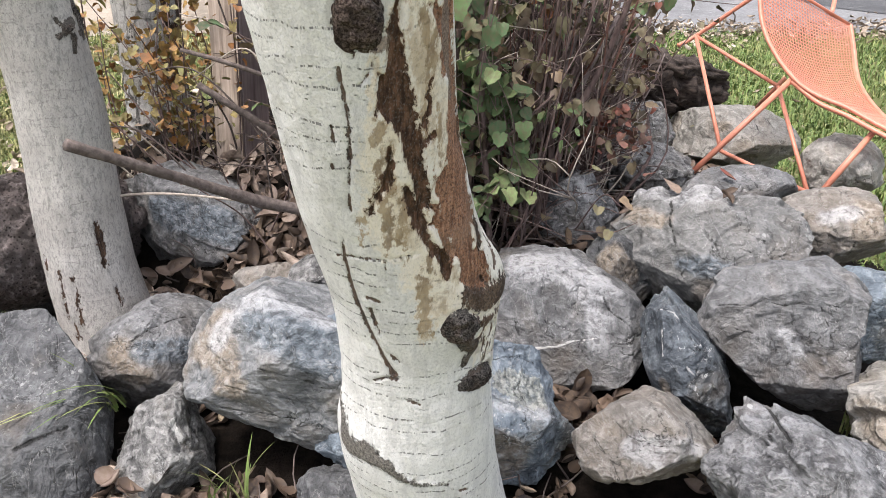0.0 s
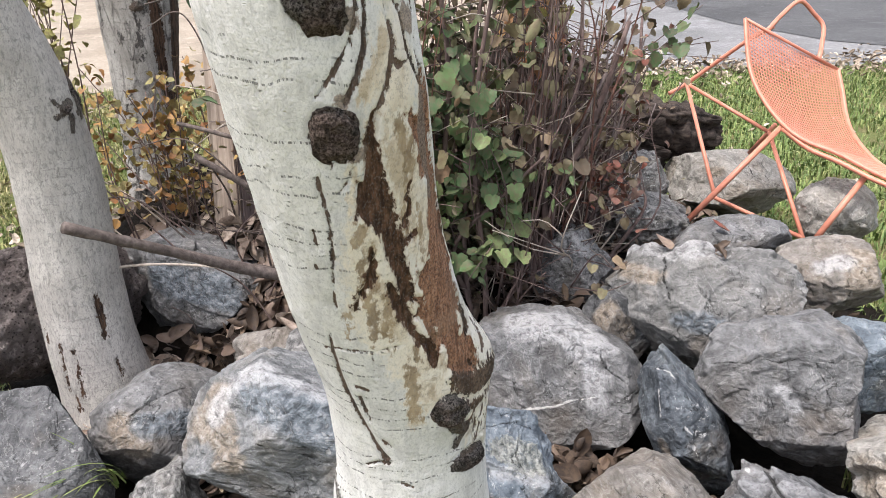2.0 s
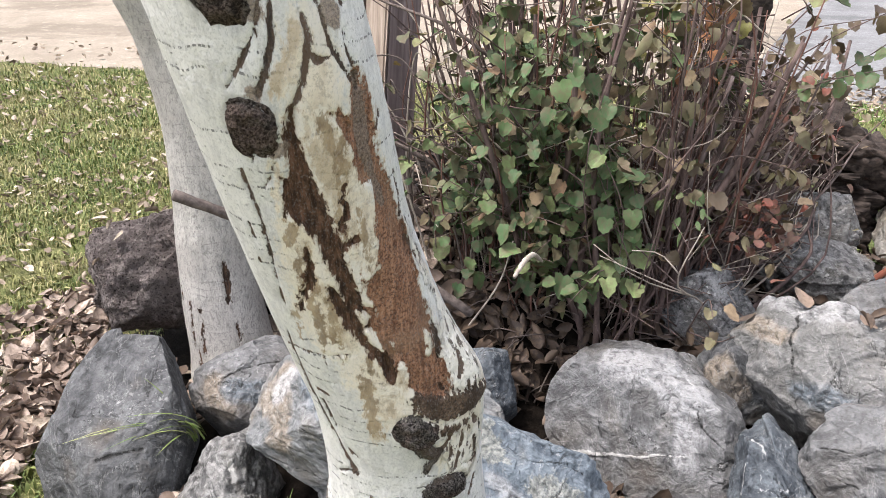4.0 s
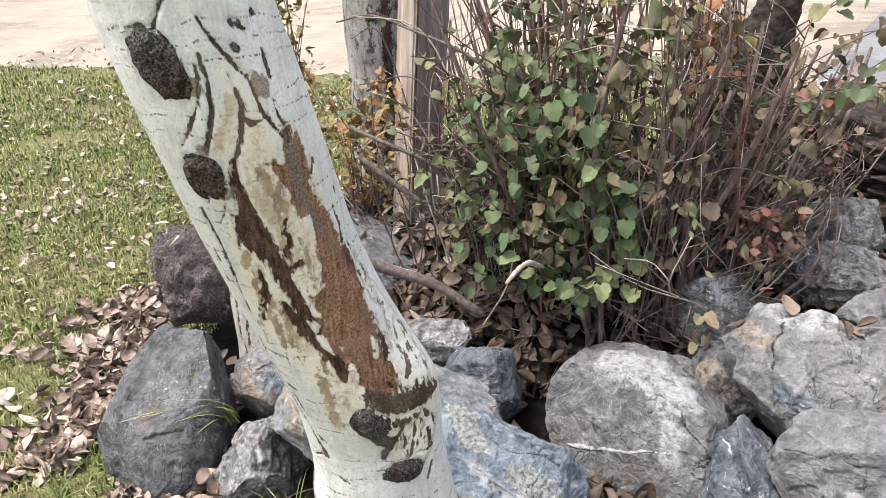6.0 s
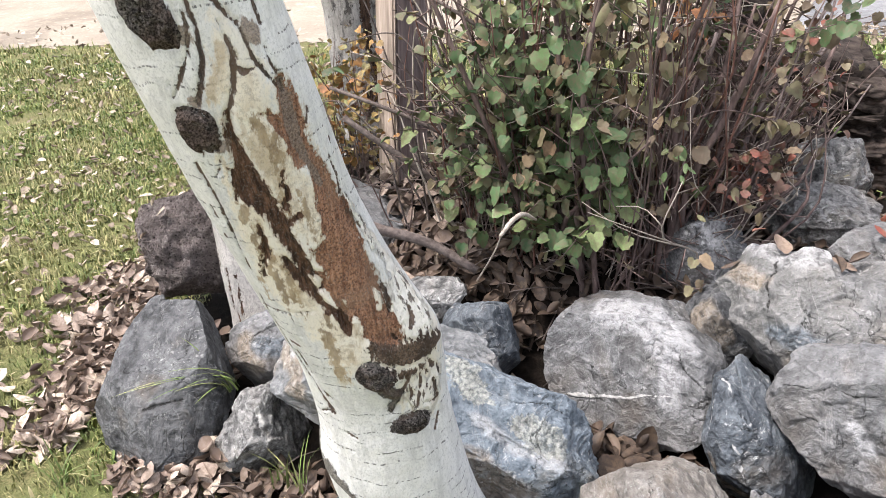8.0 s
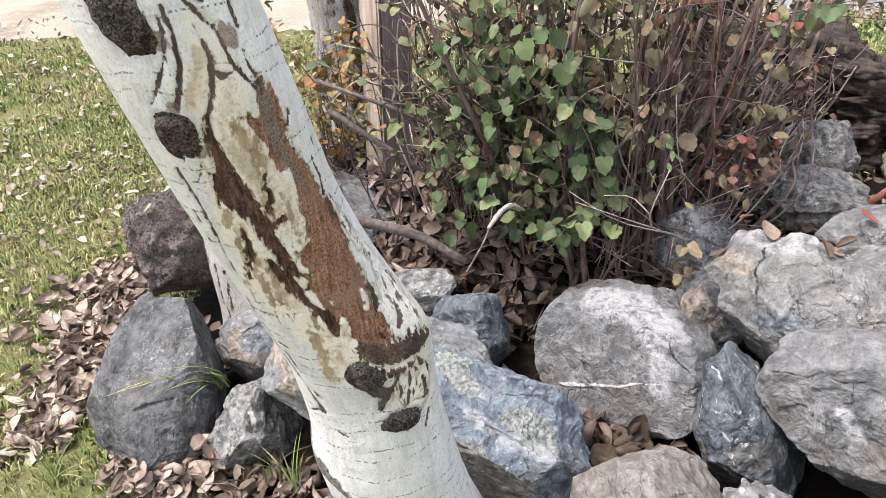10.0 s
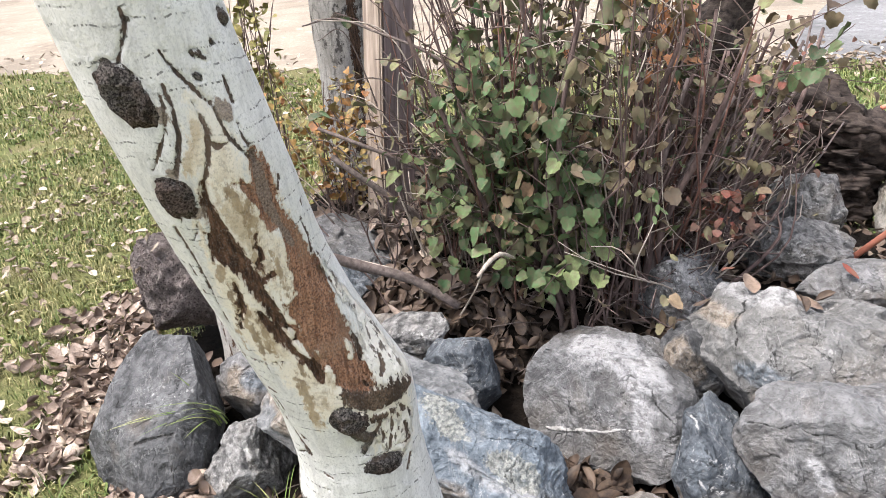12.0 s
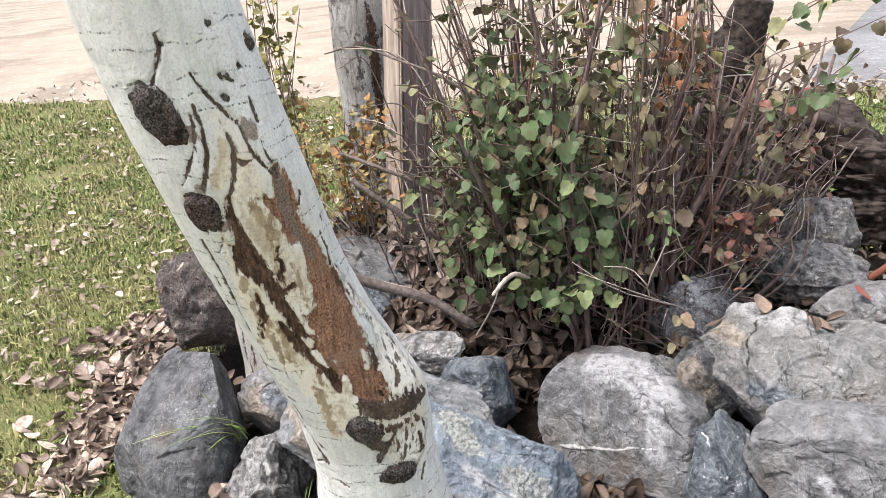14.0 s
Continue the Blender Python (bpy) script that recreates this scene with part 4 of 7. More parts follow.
def trunk_mesh(name, nodes, material, marks, sides, rings, squash=(0.0, 0.0), seed=0, bulges=(), dense=None):
    """nodes: height, x, y, radius. marks: name -> list of strokes and blobs."""
    nodes = np.array(nodes, float)
    zs = np.linspace(nodes[0, 0], nodes[-1, 0], rings)
    cols = []
    for i in (1, 2, 3):
        fine = np.interp(zs, nodes[:, 0], nodes[:, i])
        w = max(3, rings // (2 * len(nodes))) | 1
        pad = np.concatenate([2 * fine[0] - fine[w:0:-1], fine, 2 * fine[-1] - fine[-2:-w - 2:-1]])
        cols.append(np.convolve(pad, np.ones(w) / w, "same")[w:w + rings])
    if dense:                   # most rings between two heights
        even, zs = zs, np.interp(np.linspace(0, 1, rings), (0, 0.08, 0.90, 1), (zs[0], *dense, zs[-1]))
        cols = [np.interp(zs, even, c) for c in cols]
    ph = np.linspace(-math.pi * 1.5, math.pi * 0.5, sides + 1)[:-1]
    Z, PH = np.meshgrid(zs, ph, indexing="ij")
    CX, CY, R = (np.repeat(c[:, None], sides, 1) for c in cols)
    mean = float(nodes[:, 3].mean())
    R = R * (1 + squash[0] * np.cos(2 * (PH - radians(squash[1]))))
    for a, h, sa, sh, amount in bulges:
        d = (PH - radians(a) + math.pi) % (2 * math.pi) - math.pi
        R = R + amount * np.exp(-(d / radians(sa)) ** 2 - ((Z - h) / sh) ** 2)
    fields = {n: np.full(Z.shape, -6.0) for n in TRUNK_FIELDS}
    for n, shapes in marks.items():
        for kind, *args in shapes:
            f = polyline_field(PH, Z, args[0], mean) if kind == "stroke" else blob_field(PH, Z, *args[:4], mean, *args[4:])
            fields[n] = np.maximum(fields[n], f)
    for n in ("wood", "gash"):
        fields[n] = np.minimum(fields[n], -fields["keep"] - 0.1)
    rng = random.Random(seed)
    off = Vector((rng.uniform(-9, 9), rng.uniform(-9, 9), rng.uniform(-9, 9)))
    wob = np.zeros(Z.shape)
    for i in range(0, rings):
        for j in range(sides):
            q = Vector((math.cos(PH[i, j]) * 1.2, math.sin(PH[i, j]) * 1.2, Z[i, j] * 7)) + off
            wob[i, j] = 0.0030 * noise.noise(q) + 0.0012 * noise.noise(q * 4.1)
    R = R + wob - 0.0035 * smoothstep(fields["wood"], -0.2, 0.5) - 0.0055 * smoothstep(fields["gash"], -0.15, 0.5)
    R = R - 0.004 * smoothstep(np.maximum(np.maximum(fields["crack"], fields["line"]), fields["rift"]), -0.25, 0.4) + 0.003 * smoothstep(np.maximum(fields["belt"], fields["scar"]), -0.3, 0.6)
    R = R + 0.006 * smoothstep(fields["knot"], -0.5, 1.2) - 0.004 * np.exp(-(fields["knot"] / 0.25) ** 2)
    SKIN.update(zs=zs, ph=ph, cx=cols[0], cy=cols[1], r=R, mean=mean)
    verts = np.c_[(CX + R * np.cos(PH)).ravel(), (CY + R * np.sin(PH)).ravel(), Z.ravel()]
    faces = grid_faces(rings, sides)
    faces.append(tuple(range((rings - 1) * sides, rings * sides)))
    me = mesh_of(name, verts, faces, material)
    for n, f in fields.items():
        me.attributes.new(n, "FLOAT", "POINT").data.foreach_set("value", np.clip(f, -6, 6).astype(np.float32).ravel())
    uv = me.uv_layers.new(name="UVMap")
    idx = np.zeros(len(me.loops), dtype=np.int32)
    me.loops.foreach_get("vertex_index", idx)
    U = (PH.ravel() * mean)[idx]
    V = Z.ravel()[idx]
    uv.data.foreach_set("uv", np.c_[U, V].astype(np.float32).ravel())
    return me


SKIN = {}                   # the surface of the newest trunk


def knot_part(a, h, ra, rh, lean=0.0, seed=0, label="", boxy=2.0):
    """A raised corky knot, laid on the newest trunk: centre in degrees and metres, half sizes in cm."""
    rings, sides = 18, 56
    verts = []
    c, s = math.cos(radians(lean)), math.sin(radians(lean))
    for i in range(rings + 1):
        t = i / rings
        for j in range(sides):
            b = 2 * math.pi * j / sides
            wob = 1 + 0.17 * noise.noise(Vector((math.cos(b) * 1.5, math.sin(b) * 1.5, seed * 3.1))) + 0.13 * noise.noise(Vector((math.cos(b) * 5, math.sin(b) * 5, seed * 1.7)))
            wob *= (abs(math.cos(b)) ** boxy + abs(math.sin(b)) ** boxy) ** (-1 / boxy)
            u, v = ra * t * wob * math.cos(b), rh * t * wob * math.sin(b)
            u, v = c * u - s * v, s * u + c * v
            p, z = radians(a) + u / (SKIN["mean"] * 100), h + v / 100
            iz = int(np.clip(np.searchsorted(SKIN["zs"], z), 0, len(SKIN["zs"]) - 1))
            ip = int(np.argmin(np.abs(SKIN["ph"] - p)))
            crust = noise.fractal(Vector((u * 0.9, v * 0.9, seed * 5.0)), 0.8, 2.2, 4)
            r = SKIN["r"][iz, ip] + 0.0045 * (1 - t ** 6) + 0.0050 * crust * (1 - t ** 3) - (0.006 if i == rings else 0.001)
            verts.append((SKIN["cx"][iz] + r * math.cos(p), SKIN["cy"][iz] + r * math.sin(p), z))
    return part("knot", mesh_of("knot", verts, grid_faces(rings + 1, sides), CORK), SKIN["trunk"], label)


def stroke(*pts):
    return ("stroke", pts)


MAIN_MARKS = {k: [] for k in TRUNK_FIELDS}


def mark(kind, shape):
    MAIN_MARKS[kind].append(shape)


mark("gash", stroke((-40, 1.106, 0.61), (-45, 1.078, 0.80), (-46, 1.051, 1.16), (-47, 1.024, 1.63), (-48, 1.002, 2.01), (-45, 0.981, 1.85), (-43, 0.956, 1.49), (-44, 0.929, 1.23), (-43, 0.904, 1.05), (-43, 0.875, 1.06), (-44, 0.842, 1.38), (-45, 0.814, 1.29), (-44, 0.789, 0.91), (-43, 0.773, 0.51)))
mark("gash", stroke((-56, 1.026, 0.55), (-57, 0.995, 0.74), (-54, 0.979, 0.56)))
mark("gash", stroke((-44, 1.044, 0.36), (-56, 1.015, 0.46), (-61, 0.987, 0.37)))
mark("gash", stroke((-43, 1.066, 0.33), (-49, 1.038, 0.53), (-55, 1.014, 0.67), (-58, 0.992, 0.61)))
mark("gash", stroke((-58, 0.941, 0.35), (-60, 0.916, 0.43), (-65, 0.892, 0.59), (-73, 0.875, 0.44), (-80, 0.852, 0.23)))
mark("gash", stroke((-53, 0.883, 0.59), (-51, 0.844, 0.76), (-49, 0.815, 0.78), (-46, 0.780, 0.56)))
mark("gash", stroke((-39, 0.775, 0.51), (-41, 0.751, 0.61), (-42, 0.739, 0.31)))
mark("gash", stroke((-25, 0.994, 0.28), (-27, 0.978, 0.37), (-33, 0.964, 0.28)))
mark("gash", stroke((-18, 0.956, 0.19), (-28, 0.946, 0.37), (-35, 0.941, 0.28)))
mark("gash", stroke((-38, 0.916, 0.28), (-39, 0.894, 0.38), (-40, 0.877, 0.29)))
mark("gash", stroke((-24, 0.915, 0.29), (-27, 0.898, 0.38)))
mark("gash", stroke((-24, 1.016, 0.18), (-28, 0.995, 0.23)))
mark("wood", stroke((1, 1.137, 0.70), (-1, 1.108, 1.24), (-3, 1.077, 1.61), (-4, 1.043, 1.81), (-1, 1.011, 1.94), (0, 0.973, 2.25), (1, 0.934, 2.58), (-4, 0.894, 2.91), (-12, 0.854, 3.93), (-17, 0.810, 3.80), (-20, 0.769, 3.46), (-20, 0.733, 2.90), (-20, 0.713, 2.09)))
mark("wood", stroke((-16, 1.098, 0.53), (-12, 1.073, 0.71)))
mark("wood", stroke((-36, 0.846, 1.18), (-37, 0.811, 1.39), (-36, 0.779, 1.01), (-40, 0.751, 0.72)))
mark("wood", stroke((-24, 0.904, 1.15), (-27, 0.871, 1.55)))
mark("wood", stroke((-21, 1.099, 0.26), (-16, 1.087, 0.44)))
mark("keep", stroke((-42, 0.848, 0.27), (-41, 0.840, 0.36), (-42, 0.830, 0.18)))
mark("keep", stroke((-42, 0.814, 0.28), (-41, 0.800, 0.37), (-39, 0.788, 0.28)))
mark("keep", stroke((-10, 1.007, 0.68), (-13, 0.978, 1.12), (-18, 0.950, 1.22), (-21, 0.921, 1.14), (-29, 0.898, 0.53)))
mark("keep", stroke((-27, 0.971, 0.43), (-23, 0.958, 0.60)))
mark("keep", stroke((-30, 0.795, 0.19), (-31, 0.788, 0.23)))
mark("keep", stroke((-5, 0.793, 0.38), (-7, 0.776, 0.38), (-11, 0.768, 0.28)))
mark("keep", stroke((-32, 0.756, 0.57), (-35, 0.736, 0.67), (-41, 0.719, 0.67)))
mark("cream", stroke((-22, 1.146, 1.44), (-25, 1.112, 1.78), (-28, 1.077, 2.29), (-28, 1.038, 2.50), (-27, 1.002, 1.86), (-28, 0.977, 1.03)))
mark("cream", stroke((-10, 0.997, 1.37), (-16, 0.959, 1.56), (-24, 0.909, 1.41)))
mark("cream", stroke((-62, 0.897, 1.25), (-62, 0.862, 1.64), (-61, 0.821, 2.03), (-55, 0.797, 1.30)))
mark("cream", stroke((-28, 1.181, 0.79), (-33, 1.150, 0.96), (-44, 1.126, 0.81)))
mark("cream", stroke((-52, 0.772, 1.13), (-58, 0.728, 1.15), (-65, 0.676, 1.18), (-68, 0.636, 0.81)))
mark("cream", stroke((-40, 0.738, 1.91), (-51, 0.703, 1.75), (-53, 0.677, 0.98)))
mark("cream", stroke((-51, 0.994, 1.02), (-57, 0.942, 1.05), (-68, 0.914, 0.71)))
mark("cream", stroke((-5, 1.128, 0.41), (4, 1.091, 0.50), (7, 1.035, 0.51)))
mark("cream", stroke((-27, 1.110, 0.96), (-26, 1.064, 1.23), (-26, 1.013, 1.41), (-27, 0.959, 1.32), (-28, 0.926, 0.81)))
mark("cream", stroke((-59, 1.047, 0.73), (-63, 0.997, 0.75)))
mark("olive", stroke((-27, 1.094, 0.65), (-25, 1.070, 0.90), (-22, 1.045, 0.66), (-26, 1.017, 0.50)))
mark("olive", stroke((-18, 0.981, 0.51), (-22, 0.941, 0.52), (-25, 0.904, 0.44)))
mark("olive", stroke((-57, 0.942, 0.53), (-68, 0.914, 0.36)))
mark("olive", stroke((-61, 0.897, 0.36), (-72, 0.855, 0.46)))
mark("olive", stroke((-54, 0.880, 0.54), (-61, 0.839, 0.46), (-67, 0.802, 0.47)))
mark("olive", stroke((-41, 0.860, 0.27), (-50, 0.808, 0.37)))
mark("olive", stroke((-51, 0.771, 0.57), (-58, 0.735, 0.58), (-66, 0.682, 0.49), (-70, 0.642, 0.30)))
mark("olive", stroke((-19, 1.094, 0.37), (-19, 1.060, 0.44), (-26, 1.013, 0.38), (-36, 0.948, 0.40)))
mark("olive", stroke((-68, 0.856, 0.49), (-72, 0.818, 0.43), (-77, 0.783, 0.22)))
mark("olive", stroke((-66, 0.951, 0.39), (-60, 0.974, 0.32)))
mark("olive", stroke((-59, 0.834, 0.28), (-63, 0.796, 0.36), (-68, 0.767, 0.22)))
mark("olive", stroke((-59, 0.743, 0.53), (-66, 0.691, 0.47), (-64, 0.645, 0.32)))
mark("olive", stroke((-68, 0.892, 0.68), (-74, 0.866, 0.55)))
mark("olive", stroke((-87, 0.838, 0.21), (-92, 0.798, 0.22)))
mark("flaky", stroke((23, 0.870, 0.56), (26, 0.823, 1.53), (23, 0.776, 2.54), (12, 0.741, 3.12), (5, 0.713, 2.16)))
mark("flaky", stroke((15, 0.955, 0.36), (17, 0.907, 0.64), (17, 0.860, 0.65)))
mark("flaky", stroke((-18, 0.632, 0.80), (-13, 0.599, 2.66), (-7, 0.564, 2.72), (6, 0.600, 1.87)))
mark("flaky", stroke((6, 0.838, 0.38), (-3, 0.787, 0.70), (-5, 0.746, 1.12), (-4, 0.711, 0.98)))
mark("rift", stroke((3, 0.805, 0.28), (0, 0.781, 0.38), (-5, 0.755, 0.29)))
mark("rift", stroke((10, 0.747, 0.19), (5, 0.729, 0.29), (0, 0.717, 0.19)))
mark("rift", stroke((-8, 0.627, 0.25), (-11, 0.596, 0.31), (-15, 0.562, 0.31)))
mark("rift", stroke((3, 0.598, 0.21), (6, 0.558, 0.26)))
mark("rift", stroke((-19, 0.612, 0.20), (-19, 0.585, 0.36)))
mark("rift", stroke((-22, 0.637, 0.20), (-19, 0.620, 0.40), (-27, 0.603, 0.41)))
mark("rift", stroke((4, 0.520, 0.32), (-4, 0.490, 0.22)))
mark("rift", stroke((3, 0.639, 0.41), (5, 0.627, 0.41)))
mark("rift", stroke((-14, 0.715, 0.29), (-14, 0.708, 0.29)))
mark("rift", stroke((16, 1.017, 0.13), (17, 0.985, 0.22), (12, 0.957, 0.18)))
mark("rift", stroke((13, 0.928, 0.18), (15, 0.897, 0.23)))
mark("rift", stroke((13, 1.091, 0.17), (7, 1.073, 0.17)))
mark("rift", stroke((-4, 0.640, 0.25), (-2, 0.612, 0.30), (-4, 0.590, 0.18)))
mark("rift", stroke((10, 0.622, 0.18), (13, 0.590, 0.22)))
mark("rift", stroke((-10, 0.560, 0.15), (0, 0.552, 0.15), (8, 0.556, 0.12)))
mark("rift", stroke((26, 1.039, 0.17), (25, 1.032, 0.17)))
mark("belt", stroke((-33, 0.703, 1.16), (-27, 0.686, 2.15), (-15, 0.676, 2.36), (-1, 0.674, 1.99), (17, 0.674, 1.21)))
mark("belt", stroke((-22, 0.637, 1.00), (-6, 0.638, 1.01)))
mark("line", stroke((-40, 1.335, 0.17), (-40, 1.322, 0.22), (-44, 1.305, 0.33), (-51, 1.288, 0.28), (-56, 1.274, 0.28)))
mark("line", stroke((-35, 1.242, 0.20), (-35, 1.222, 0.25), (-37, 1.201, 0.28), (-40, 1.177, 0.28), (-47, 1.149, 0.29), (-56, 1.120, 0.35)))
mark("line", stroke((-40, 1.229, 0.17), (-41, 1.210, 0.25), (-47, 1.185, 0.23), (-57, 1.159, 0.17), (-71, 1.129, 0.12)))
mark("line", stroke((-28, 1.283, 0.17), (-25, 1.264, 0.22), (-20, 1.241, 0.28), (-15, 1.221, 0.25), (-11, 1.206, 0.28)))
mark("line", stroke((5, 1.241, 0.11), (4, 1.225, 0.23), (3, 1.205, 0.23)))
mark("line", stroke((-11, 1.212, 0.23), (-11, 1.192, 0.23), (-11, 1.168, 0.23), (-8, 1.148, 0.23), (-4, 1.131, 0.29)))
mark("line", stroke((0, 1.180, 0.17), (-1, 1.159, 0.23), (0, 1.141, 0.29), (0, 1.123, 0.35)))
mark("line", stroke((-22, 1.216, 0.11), (-22, 1.196, 0.17), (-22, 1.178, 0.23), (-25, 1.159, 0.29), (-30, 1.136, 0.23), (-38, 1.112, 0.29), (-44, 1.091, 0.35)))
mark("line", stroke((-23, 1.163, 0.17), (-21, 1.154, 0.29), (-15, 1.156, 0.11)))
mark("line", stroke((-13, 1.101, 0.18), (-13, 1.111, 0.12)))
mark("line", stroke((-9, 1.166, 0.11), (-7, 1.147, 0.17)))
mark("line", stroke((-80, 1.039, 0.09), (-80, 1.017, 0.13), (-79, 0.995, 0.14), (-80, 0.968, 0.18), (-83, 0.936, 0.21), (-89, 0.893, 0.20), (-94, 0.850, 0.15)))
mark("line", stroke((-91, 0.969, 0.14), (-92, 0.943, 0.09)))
mark("line", stroke((-70, 1.017, 0.09), (-62, 1.035, 0.13), (-59, 1.047, 0.17)))
mark("line", stroke((-106, 0.802, 0.11), (-109, 0.770, 0.22), (-111, 0.731, 0.22), (-111, 0.698, 0.29), (-109, 0.660, 0.29), (-105, 0.623, 0.30), (-101, 0.598, 0.36), (-93, 0.562, 0.43)))
mark("line", stroke((-102, 0.685, 0.23), (-102, 0.665, 0.32), (-100, 0.637, 0.18)))
mark("line", stroke((-91, 0.553, 0.25), (-100, 0.552, 0.25), (-109, 0.541, 0.19)))
mark("line", stroke((-96, 0.604, 0.12), (-88, 0.587, 0.15)))
mark("line", stroke((-118, 0.772, 0.05), (-103, 0.777, 0.08), (-79, 0.777, 0.07), (-57, 0.783, 0.13)))
mark("line", stroke((-79, 0.777, 0.06), (-84, 0.742, 0.08), (-83, 0.728, 0.22)))
mark("line", stroke((-101, 0.707, 0.17), (-94, 0.702, 0.11)))
mark("line", stroke((-78, 0.857, 0.20), (-78, 0.849, 0.15)))
mark("line", stroke((-97, 0.917, 0.12), (-97, 0.913, 0.12)))
mark("line", stroke((-71, 1.049, 0.05), (-66, 1.068, 0.09), (-63, 1.082, 0.09)))
mark("line", stroke((-84, 0.513, 0.18), (-74, 0.504, 0.15)))
mark("line", stroke((-83, 0.472, 0.13), (-80, 0.471, 0.13)))
mark("line", stroke((-93, 0.474, 0.09), (-91, 0.469, 0.09)))
mark("line", stroke((-45, 0.309, 0.14), (-39, 0.306, 0.14)))
mark("knot", ("blob", -62, 1.234, 3.3, 4.4, 16))
mark("scab", ("blob", -47, 1.205, 1.6, 1.3, 20))
mark("knot", ("blob", 29, 1.307, 1.1, 1.2, 10))
mark("knot", ("blob", -2, 1.341, 0.5, 0.5, 0))
mark("knot", ("blob", -6, 1.272, 0.8, 0.5, -30))
mark("knot", ("blob", -2, 1.265, 0.4, 0.4, 0))
mark("knot", ("blob", -38, 1.323, 0.3, 0.3, 0))
mark("knot", ("blob", -12, 1.246, 0.5, 0.5, 0))
mark("knot", ("blob", 8, 1.282, 0.3, 0.3, 0))
mark("scab", ("blob", -6, 1.199, 1.3, 1.9, 0))
mark("scab", stroke((1, 1.135, 0.5), (-2, 1.10, 0.8), (-4, 1.06, 0.9), (-3, 1.02, 0.8), (0, 0.985, 0.5)))
mark("knot", stroke((-35, 0.648, 1.58), (-42, 0.658, 1.97), (-43, 0.633, 1.60), (-34, 0.599, 1.02)))
mark("knot", stroke((-29, 0.602, 0.81), (-35, 0.584, 0.61), (-38, 0.568, 0.52)))
mark("knot", ("blob", -24, 0.529, 3.6, 2.1, -5))
mark("knot", ("blob", -65, 1.087, 3.0, 2.9, -14))
mark("scab", ("blob", -54, 1.062, 1.5, 0.9, 30))
mark("scab", ("blob", -57, 1.121, 0.9, 1.0, 0))
mark("scar", stroke((-139, 0.419, 1.12), (-134, 0.385, 2.08), (-115, 0.391, 2.04), (-100, 0.379, 1.29), (-90, 0.359, 0.93), (-78, 0.342, 0.47), (-54, 0.331, 0.14)))
mark("scar", stroke((-158, 0.460, 0.47), (-147, 0.442, 0.75), (-139, 0.419, 0.94)))
mark("warm", stroke((-18, 1.215, 1.41), (-19, 1.178, 2.69), (-23, 1.137, 3.52), (-30, 1.086, 4.08), (-32, 1.019, 5.54), (-33, 0.936, 6.97), (-33, 0.845, 8.17), (-35, 0.748, 7.59), (-37, 0.686, 5.85)))
mark("warm", stroke((14, 0.751, 3.90), (-11, 0.596, 4.11), (-7, 0.564, 3.56)))
mark("warm", stroke((-62, 0.958, 1.94), (-69, 0.874, 3.09), (-68, 0.798, 3.27)))
MAIN_NODES = [(-0.04, -0.0638, 1.4268, 0.1763), (0.08, -0.0718, 1.4088, 0.139), (0.2, -0.0801, 1.3659, 0.128), (0.35, -0.0972, 1.3321, 0.1279), (0.5, -0.0891, 1.3134, 0.1141), (0.65, -0.0858, 1.2916, 0.1217),
              (0.8, -0.1083, 1.2326, 0.1134), (0.95, -0.1201, 1.1746, 0.1087), (1.1, -0.1214, 1.129, 0.1126), (1.25, -0.1268, 1.0896, 0.1098), (1.4, -0.1339, 1.0579, 0.1051), (1.6, -0.1409, 1.0139, 0.0977),
              (2.2, -0.1739, 0.9439, 0.086), (3.0, -0.2239, 0.9239, 0.0684)]
tree = new("aspen_tree")
tree.location = (-0.07, 1.40, 0.0)
tagged(tree, "leaning white aspen trunk with black knots and a long brown wound", "tree", "aspen trees")


def add_trunk(parent, *args, **kw):
    ob = part("trunk", trunk_mesh("trunk", *args, **kw), parent)
    ob.matrix_parent_inverse = Matrix.Translation(-parent.location)
    SKIN["trunk"] = ob
    return ob


add_trunk(tree, MAIN_NODES, BARK, MAIN_MARKS, 250, 540, (0.045, 19), 1, [(18, 0.70, 26, 0.055, 0.016), (-39, 0.636, 18, 0.04, 0.006), (-150, 0.41, 30, 0.03, 0.004), (-130, 1.05, 26, 0.22, -0.010)], (0.22, 1.42))

for k, (a, hgt, ra, rh, lean, boxy) in enumerate(((-62, 1.234, 3.5, 4.6, 16, 2.5), (-65.0, 1.087, 3.1, 3.2, -14, 3.0), (-42, 0.645, 3.1, 2.8, -10, 2.2), (-24, 0.527, 3.7, 2.1, 6, 2.4))):
    knot_part(a, hgt, ra, rh, lean, k + 1, "blackened corky knot", boxy)

